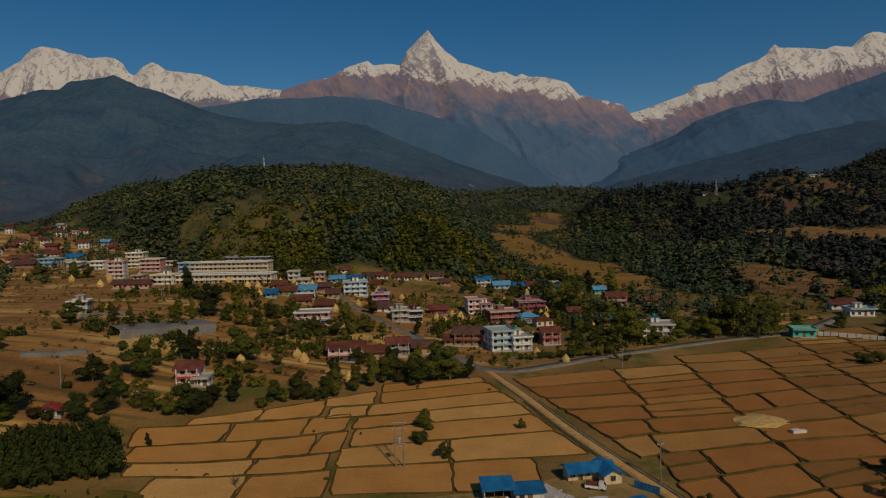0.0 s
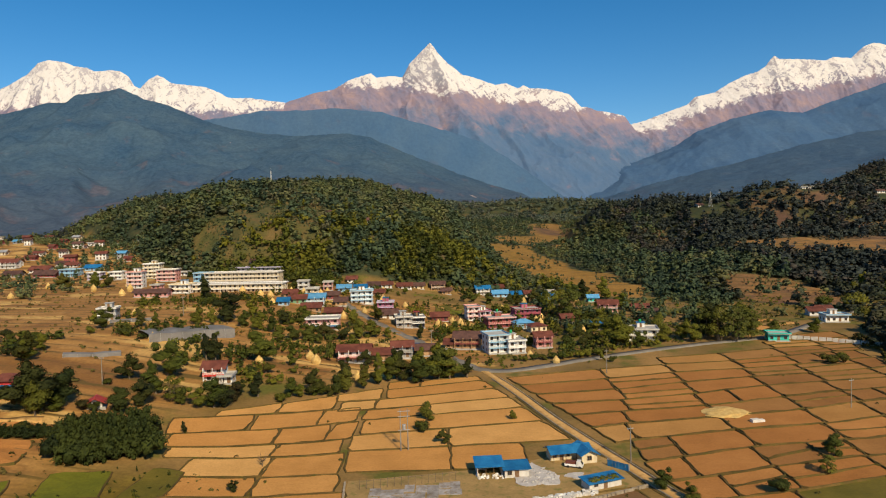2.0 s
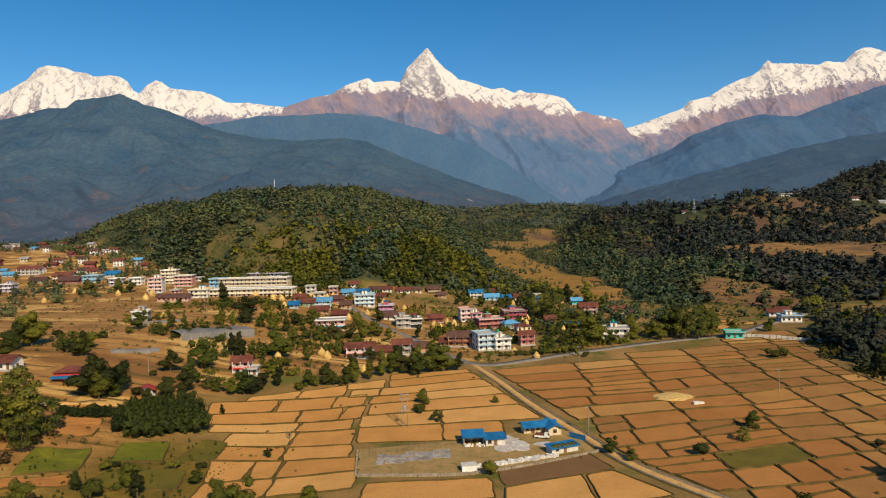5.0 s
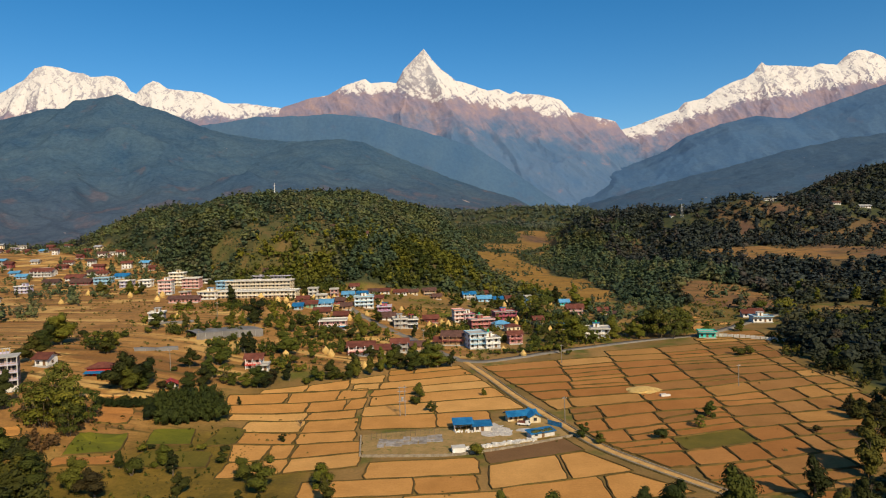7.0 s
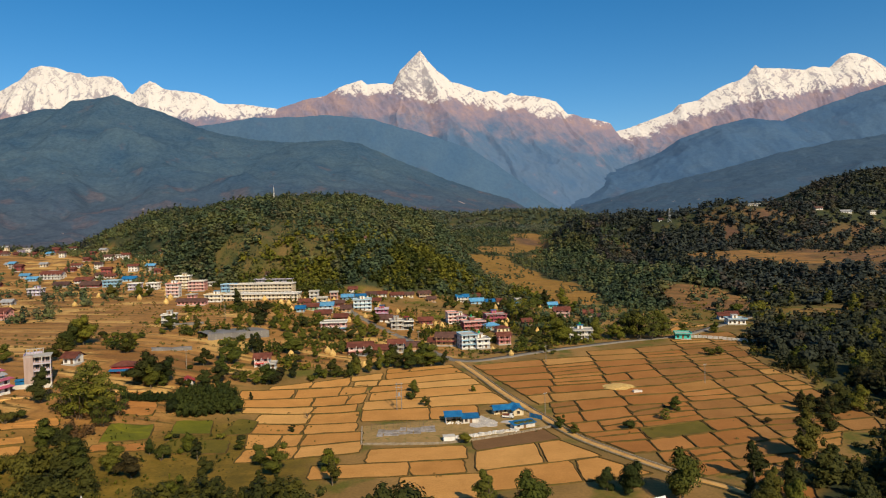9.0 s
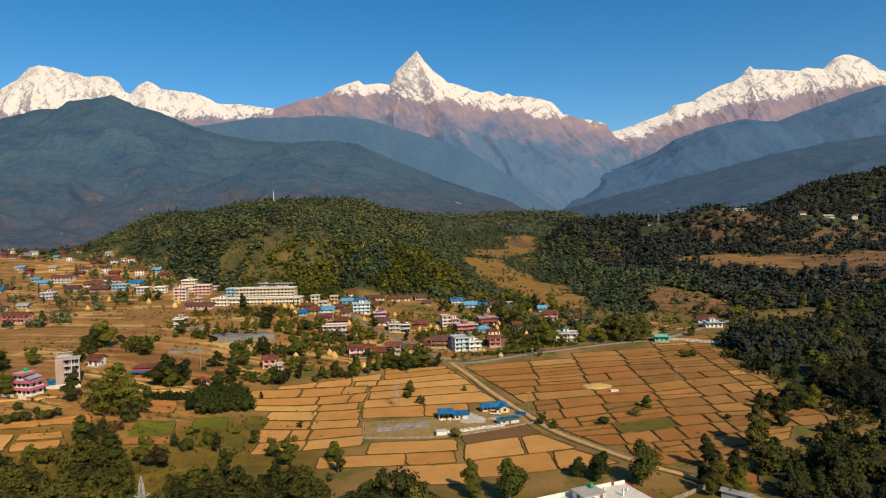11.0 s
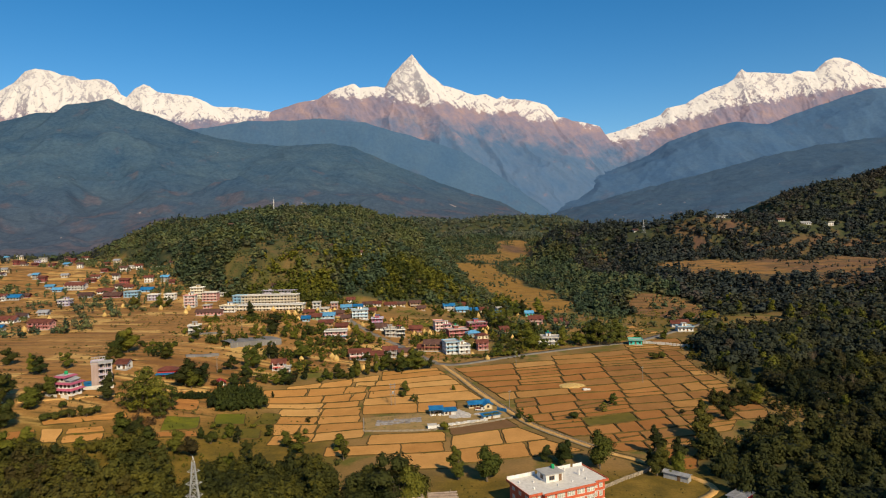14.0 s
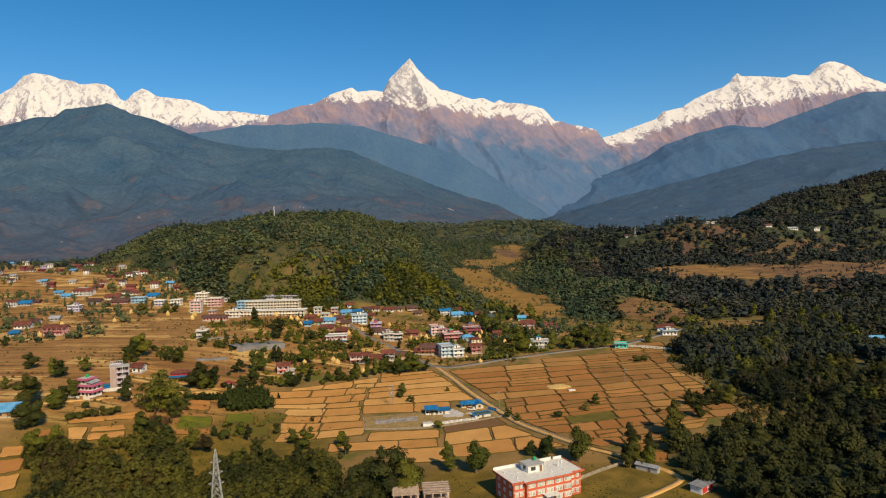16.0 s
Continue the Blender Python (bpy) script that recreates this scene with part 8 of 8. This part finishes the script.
def pad(name, corners, lift, mat, label, category="yard"):
    """A thin slab laid on the ground."""
    c = np.array(corners, float)
    z = land(c[:, 0], c[:, 1])
    n = len(c)
    v = [(*p, h + lift - 0.3) for p, h in zip(c, z)] + [(*p, h + lift) for p, h in zip(c, z)]
    f = [tuple(range(n, 2 * n))] + [(i, (i + 1) % n, n + (i + 1) % n, n + i) for i in range(n)]
    ob = new(name, mesh_of(name, (v, f), mat))
    return tagged(ob, label, category, kind="structure")


pad("yard", [(-30, 290.5), (-6, 289.5), (6, 292), (19, 297.2), (32.5, 303.8), (29, 320.5), (22, 324), (9, 318), (-4, 314), (-31, 309)], 0.10, M_YARD, "dry trodden grass yard")
def patch(name, cx, cy, rx, ry, label, seed):
    """A pad with an uneven rounded outline."""
    g = np.random.default_rng(seed)
    a = np.linspace(0, 2 * math.pi, 37)[:-1]
    k = 1 + 0.16 * np.sin(3 * a + seed) + 0.10 * np.sin(5 * a + 2 * seed) + g.normal(0, 0.05, 36)
    pad(name, np.stack([cx + rx * k * np.cos(a), cy + ry * k * np.sin(a)], 1), 0.36, M_GRAVEL, label)


patch("gravel_patch", 10.6, 309.4, 4.8, 5.4, "pale gravel and rubble patch", 3)
patch("track_patch", 19.3, 309.4, 2.2, 1.7, "round patch of pale grit", 5)
floor_cells = tagged(new("cement_floor"), "cracked cement floor of a removed greenhouse, laid in bays", "floor", kind="structure")
for i in range(8):
    for j in range(2):
        x0, y0 = -25.5 + i * 2.45, 297.2 + j * 3.3 + i * 0.55 + 0.5 * math.sin(2.3 * i + j)
        part("bay", box(x0, x0 + 2.42 - 0.3 * ((i * 5 + j) % 4 == 0), y0, y0 + 3.2 + 0.6 * math.sin(1.7 * i + 2 * j), 0.0, 0.27 + 0.012 * ((i * 3 + j) % 3)), M_CEMENT, floor_cells)
fr = thing("greenhouse_frame", -17.5, 306.5, 11, "row of thin leaning greenhouse posts with a rail", "frame")
for k in range(15):
    part("post", tube((-10.5 + k * 1.5, 0, -0.2), (-10.5 + k * 1.5 + 0.1, 0.1, 2.2), 0.06, 0.05, 5), M_BARK, fr)
part("rail", tube((-10.5, 0, 1.9), (10.6, 0.1, 1.9), 0.04, 0.04, 5), M_BARK, fr)


def stone_wall(pts, height, label, mat=M_STONE, width=0.45, step=0.9, seed=3):
    """A dry wall of single stones along a line."""
    w = tagged(new("stone_wall"), label, "wall", kind="structure")
    g = np.random.default_rng(seed)
    c = curve_through(pts, step)
    kinds = []
    for k in range(5):
        v, f = box(-0.5, 0.5, -0.5, 0.5, 0, 1)
        v = [(x * g.uniform(0.8, 1.05), y * g.uniform(0.8, 1.05), z * g.uniform(0.85, 1.1)) for x, y, z in v]
        kinds.append(mesh_of("stone", (v, f), mat))
    for i in range(len(c) - 1):
        p, q = c[i], c[i + 1]
        a = math.degrees(math.atan2(q[1] - p[1], q[0] - p[0]))
        m = (p + q) / 2
        z = float(land(*m)) - 0.1
        for row in range(2):
            part("stone", kinds[g.integers(5)], None, w, at=pose(m[0], m[1], z + row * height / 2, 0, 0, a + g.normal(0, 5)) @ Matrix.Diagonal((np.linalg.norm(q - p) * 0.97, width * g.uniform(0.8, 1.2), height / 2 * g.uniform(0.9, 1.15), 1)))


stone_wall([(-29.5, 290), (-6.9, 289), (5.5, 291.3), (18.9, 296.4), (33.3, 303.2)], 0.8, "rough pale stone wall round the yard")
stone_wall([(-29.5, 290), (-31.5, 308)], 0.7, "rough stone wall beside the paddy plots", seed=5)
stone_wall([(136, 444.4), (148.4, 437.2), (165, 425.3), (172, 420)], 1.7, "weathered pale retaining wall beside the road", P["palewall"], 0.3, 2.2, 7)
stone_wall([(52, 226), (60, 232), (69, 238), (73, 241)], 1.2, "low stone wall by the brick building", M_STONE, 0.35, 1.2, 9)


def shed(x, y, w, d, rot, h, label, doors=1, open_front=False, slope=0.6, cover="blue", wall="palewall"):
    s = thing("shed", x, y, rot, label, "shed")
    if open_front:
        part("wall", solid(box(-w / 2, w / 2, d / 2 - 0.15, d / 2, -0.2, h), box(-w / 2, -w / 2 + 0.15, -d / 2, d / 2 - 0.15, -0.2, h), box(w / 2 - 0.15, w / 2, -d / 2, d / 2 - 0.15, -0.2, h)), P[wall], s)
        for k in range(4):
            part("post", box(-w / 2 + 0.1 + k * (w - 0.3) / 3, -w / 2 + 0.22 + k * (w - 0.3) / 3, -d / 2, -d / 2 + 0.12, -0.2, h), M_TIMBER, s)
    else:
        part("wall", box(-w / 2, w / 2, -d / 2, d / 2, -0.2, h), P[wall], s)
        for k in range(doors):
            part("door", DOOR_UNIT, None, s, "blue painted door", at=Matrix.Translation((-w / 2 + (k + 0.5) * w / doors, -d / 2, 0)) @ Matrix.Diagonal((0.95, 1, 1.95, 1)))
        window_at(s, w / 2, 0, 0.9, 1.0, 0.9, 90)
        window_at(s, -w / 2 + w * 0.2, -d / 2, 0.9, 1.0, 0.9)
    a, b = w / 2 + 0.5, d / 2 + 0.55
    v = [(-a, -b, h - 0.05), (a, -b, h - 0.05), (a, b, h + slope), (-a, b, h + slope), (-a, -b, h + 0.05), (a, -b, h + 0.05), (a, b, h + slope + 0.1), (-a, b, h + slope + 0.1)]
    part("roof", (v, [(3, 2, 1, 0), (4, 5, 6, 7), (0, 1, 5, 4), (1, 2, 6, 5), (2, 3, 7, 6), (3, 0, 4, 7)]), R[cover], s)
    if not open_front:
        part("gable_end", solid(([(-w / 2, -d / 2, h), (-w / 2, d / 2, h), (-w / 2, d / 2, h + slope - 0.05), (w / 2, -d / 2, h), (w / 2, d / 2, h), (w / 2, d / 2, h + slope - 0.05)], [(0, 2, 1), (3, 4, 5), (1, 2, 5, 4)])), P[wall], s)
    return s


shed(0.3, 312.0, 5.6, 4.4, 4, 2.5, "open blue-roofed shelter over stored goods", open_front=True)
shed(6.2, 310.8, 5.4, 3.4, 6, 2.1, "small grey shed with a blue sheet roof", 1)
fh = thing("farm_building", 19.6, 319.8, 12, "cream L-shaped farm building with a bright blue roof", "farm building")
part("wall", solid(box(-4.6, 4.2, -0.6, 2.2, -0.2, 2.3), box(1.6, 5.4, -4.2, -0.6, -0.2, 2.3)), P["cream"], fh)
part("gable_end", solid(([(1.6, -4.2, 2.3), (5.4, -4.2, 2.3), (3.5, -4.2, 3.15), (1.6, 2.0, 2.3), (5.4, 2.0, 2.3), (3.5, 2.0, 3.15)], [(0, 1, 2), (3, 5, 4), (0, 2, 5, 3), (1, 4, 5, 2)])), P["cream"], fh)
main_roof, wing_roof = gable(9.6, 4.2, 2.25, 1.0, 0.55), gable(3.8, 6.6, 2.25, 0.95, 0.55, "y")
part("roof", ([(p[0] + 0.1, p[1] + 0.4, p[2]) for p in main_roof[0]], main_roof[1]), R["blue"], fh)
part("wing_roof", ([(p[0] + 3.5, p[1] - 1.2, p[2]) for p in wing_roof[0]], wing_roof[1]), R["blue"], fh)
for cx in (-3.6, -0.4):
    window_at(fh, cx, -0.6, 0.8, 1.0, 1.0)
part("door", DOOR_UNIT, None, fh, "blue painted door", at=Matrix.Translation((-1.9, -0.6, 0)) @ Matrix.Diagonal((1.0, 1, 1.95, 1)))
window_at(fh, 3.5, -4.2, 0.8, 1.1, 1.0)
window_at(fh, 5.4, -2.4, 0.8, 1.0, 1.0, 90)
for cx in (-4.4, -1.4, 1.2):
    part("porch_post", box(cx - 0.06, cx + 0.06, -2.2, -2.08, -0.2, 2.05), M_TIMBER, fh)
old_shed = shed(23.8, 304.2, 8.0, 3.0, 22, 1.7, "long pale shed with a creeper grown over its blue roof", 1, slope=0.3)
g = np.random.default_rng(46)
v, q = leaf_quads(g, 420, [(x, -0.3 + 0.15 * math.sin(x * 3), 1.85, 1.1, 1.25, 0.28) for x in (-2.6, -1.2, 0.3, 1.8, 3.2)], 0.20)
part("creeper", raw_mesh("creeper", v, q, M_LEAF_SUN), None, old_shed, "yellow-green creeper over the roof")
gate = thing("sheet_gate", 29.6, 313.0, -42, "blue corrugated sheet gate beside the track", "gate")
for k in range(13):
    part("sheet", box(-2.6 + k * 0.4, -2.24 + k * 0.4, -0.05 + 0.03 * (k % 2), 0.03 * (k % 2), 0.1, 1.7), R["blue"], gate)
for k in (-2.65, 0.0, 2.65):
    part("post", box(k - 0.07, k + 0.07, 0.05, 0.19, -0.4, 1.85), M_STEEL, gate)

# things lying about in the yard
g = np.random.default_rng(44)
M_SACK = paint("pale_sacking", (0.72, 0.68, 0.62), 0.5)
for k in range(26):
    x, y = -2.5 + g.uniform(0, 6.0), 308.6 + g.uniform(0, 2.2)
    s = g.uniform(0.35, 0.8)
    v, f = lathe([(0.45, 0), (0.6, 0.25), (0.5, 0.55), (0.2, 0.75)], 8)
    ob = new("sack", mesh_of("sack", ([(a * s * g.uniform(0.8, 1.2), b * s * g.uniform(0.8, 1.2), c * s) for a, b, c in v], f), M_SACK))
    ob.matrix_world = pose(x, y, float(land(x, y)) + 0.1, 0, 0, g.uniform(0, 360))
    tagged(ob, "stuffed pale sack on the yard", "sack", "sacks in the yard")
for k in range(210):
    t = g.uniform(0, 1)
    x, y = -3.5 + 25 * t + g.normal(0, 0.4), 291.6 + 8.2 * t + g.uniform(0, 2.0)
    s = g.uniform(0.35, 1.25)
    v, f = box(-0.5, 0.5, -0.4, 0.4, 0, 0.5)
    ob = new("stone_block", mesh_of("stone_block", ([(a * s * g.uniform(0.7, 1.2), b * s * g.uniform(0.7, 1.2), c * s * g.uniform(0.8, 1.3)) for a, b, c in v], f), P["palewall"] if k % 3 else P["white"]))
    ob.matrix_world = pose(x, y, float(land(x, y)) + 0.08, 0, 0, g.uniform(0, 360))
    tagged(ob, "pale rough stone block piled along the wall", "stone", "stone blocks in the yard")
for k in range(90):
    a, d = g.uniform(0, 6.283), g.uniform(0, 1) ** 0.5
    x, y = 10.6 + 4.6 * d * math.cos(a), 309.4 + 5.0 * d * math.sin(a)
    s = g.uniform(0.15, 0.55)
    v, f = box(-0.5, 0.5, -0.4, 0.4, 0, 0.5)
    ob = new("rubble", mesh_of("rubble", ([(p * s * g.uniform(0.7, 1.2), q * s * g.uniform(0.7, 1.2), c * s * g.uniform(0.6, 1.1)) for p, q, c in v], f), (M_GRAVEL, P["palewall"], P["slab"])[k % 3]))
    ob.matrix_world = pose(x, y, float(land(x, y)) + 0.35, 0, 0, g.uniform(0, 360))
    tagged(ob, "broken lump of pale rubble on the gravel", "rubble", "rubble in the yard")
bx = thing("storage_box", -1.5, 292.2, 8, "white sheeted storage box beside the wall", "box")
part("body", box(-1.9, 1.9, -1.2, 1.2, -0.1, 1.6), P["white"], bx)
part("cover", box(-2.0, 2.0, -1.3, 1.3, 1.6, 1.72), M_SACK, bx)

tk = thing("pickup_truck", 20.0, 314.4, -20, "small white pickup truck with a brown load", "truck")
part("chassis", box(-2.0, 2.0, -0.75, 0.75, 0.35, 0.55), M_TANK_BLACK, tk)
part("cab", ([(0.6, -0.8, 0.5), (2.0, -0.8, 0.5), (2.0, 0.8, 0.5), (0.6, 0.8, 0.5), (0.6, -0.75, 1.75), (1.45, -0.7, 1.75), (1.45, 0.7, 1.75), (0.6, 0.75, 1.75), (2.0, -0.8, 1.0), (2.0, 0.8, 1.0)],
             [(0, 3, 2, 1), (4, 5, 6, 7), (0, 1, 8, 5, 4), (2, 3, 7, 6, 9), (1, 2, 9, 8), (8, 9, 6, 5), (3, 0, 4, 7)]), P["white"], tk)
part("windscreen", ([(1.97, -0.66, 1.08), (1.97, 0.66, 1.08), (1.52, 0.58, 1.68), (1.52, -0.58, 1.68)], [(0, 1, 2, 3)]), M_GLASS, tk)
part("bed", solid(box(-2.1, 0.55, -0.82, -0.74, 0.55, 1.05), box(-2.1, 0.55, 0.74, 0.82, 0.55, 1.05), box(-2.1, -2.02, -0.74, 0.74, 0.55, 1.05)), P["white"], tk)
part("load", box(-1.9, 0.3, -0.7, 0.7, 0.56, 1.5), R["rust"], tk)
wheel = lathe([(0.2, -0.1), (0.34, -0.1), (0.36, 0), (0.34, 0.1), (0.2, 0.1)], 12)
wheel_me = mesh_of("wheel", wheel, M_TANK_BLACK)
for x in (-1.3, 1.3):
    for y in (-0.75, 0.75):
        part("wheel", wheel_me, None, tk, at=Matrix.Translation((x, y, 0.36)) @ pose(0, 0, 0, 90, 0, 0))

# ---- plastic tunnels on the terraces ----
M_PLASTIC = two_tone("dusty_plastic_sheet", (0.15, 0.14, 0.132), (0.24, 0.225, 0.21), 0.15, 0.6, 1.5, 0.05)


def tunnel(x, y, length, width, rot, h, label):
    """A row of sheeted bays on posts, each standing at the height of its ground."""
    base = float(land(x, y))
    t = thing("plastic_tunnel", x, y, rot, label, "greenhouse", z=base)
    n = max(3, int(length / 4))
    turn = pose(0, 0, 0, 0, 0, rot)
    ends = [-length / 2 + k * length / n for k in range(n + 1)]
    drop = []
    for e in ends:
        spots = [Vector((x, y, 0)) + turn @ Vector((e, w * width / 2, 0)) for w in (-1, 0, 1)]
        drop.append(max(float(land(q.x, q.y)) for q in spots) - base)
    for k in range(n):
        a, b = ends[k] + 0.04, ends[k + 1] - 0.04
        prof = [(-width / 2 - 0.1, -2.5), (-width / 2, h * 0.78), (-width / 4, h * 0.95), (0, h), (width / 4, h * 0.95), (width / 2, h * 0.78), (width / 2 + 0.1, -2.5)]
        v = [(s, py, pz + dz + drop[k + (s == b)]) for s in (a, b) for dz in (0, 0.06) for py, pz in prof]
        f = [(i, i + 1, 15 + i, 14 + i) for i in range(6)] + [(7 + i, 21 + i, 22 + i, 8 + i) for i in range(6)]
        part("sheet", (v, f), M_PLASTIC, t)
        for w in (-1, 1):
            part("post", box(a - 0.05, a + 0.05, w * (width / 2 - 0.06) - 0.05, w * (width / 2 - 0.06) + 0.05, drop[k] - 3.0, drop[k] + h * 0.78), M_STEEL, t)


tunnel(-110.5, 417.5, 32, 15.0, 40, 1.5, "long grey plastic-sheeted growing tunnel on posts")
tunnel(-126.5, 379.5, 17, 3.5, 28, 0.9, "short low grey plastic growing tunnel")
tunnel(-140, 433, 16, 2.6, 28, 0.8, "narrow strip of grey plastic growing cover")
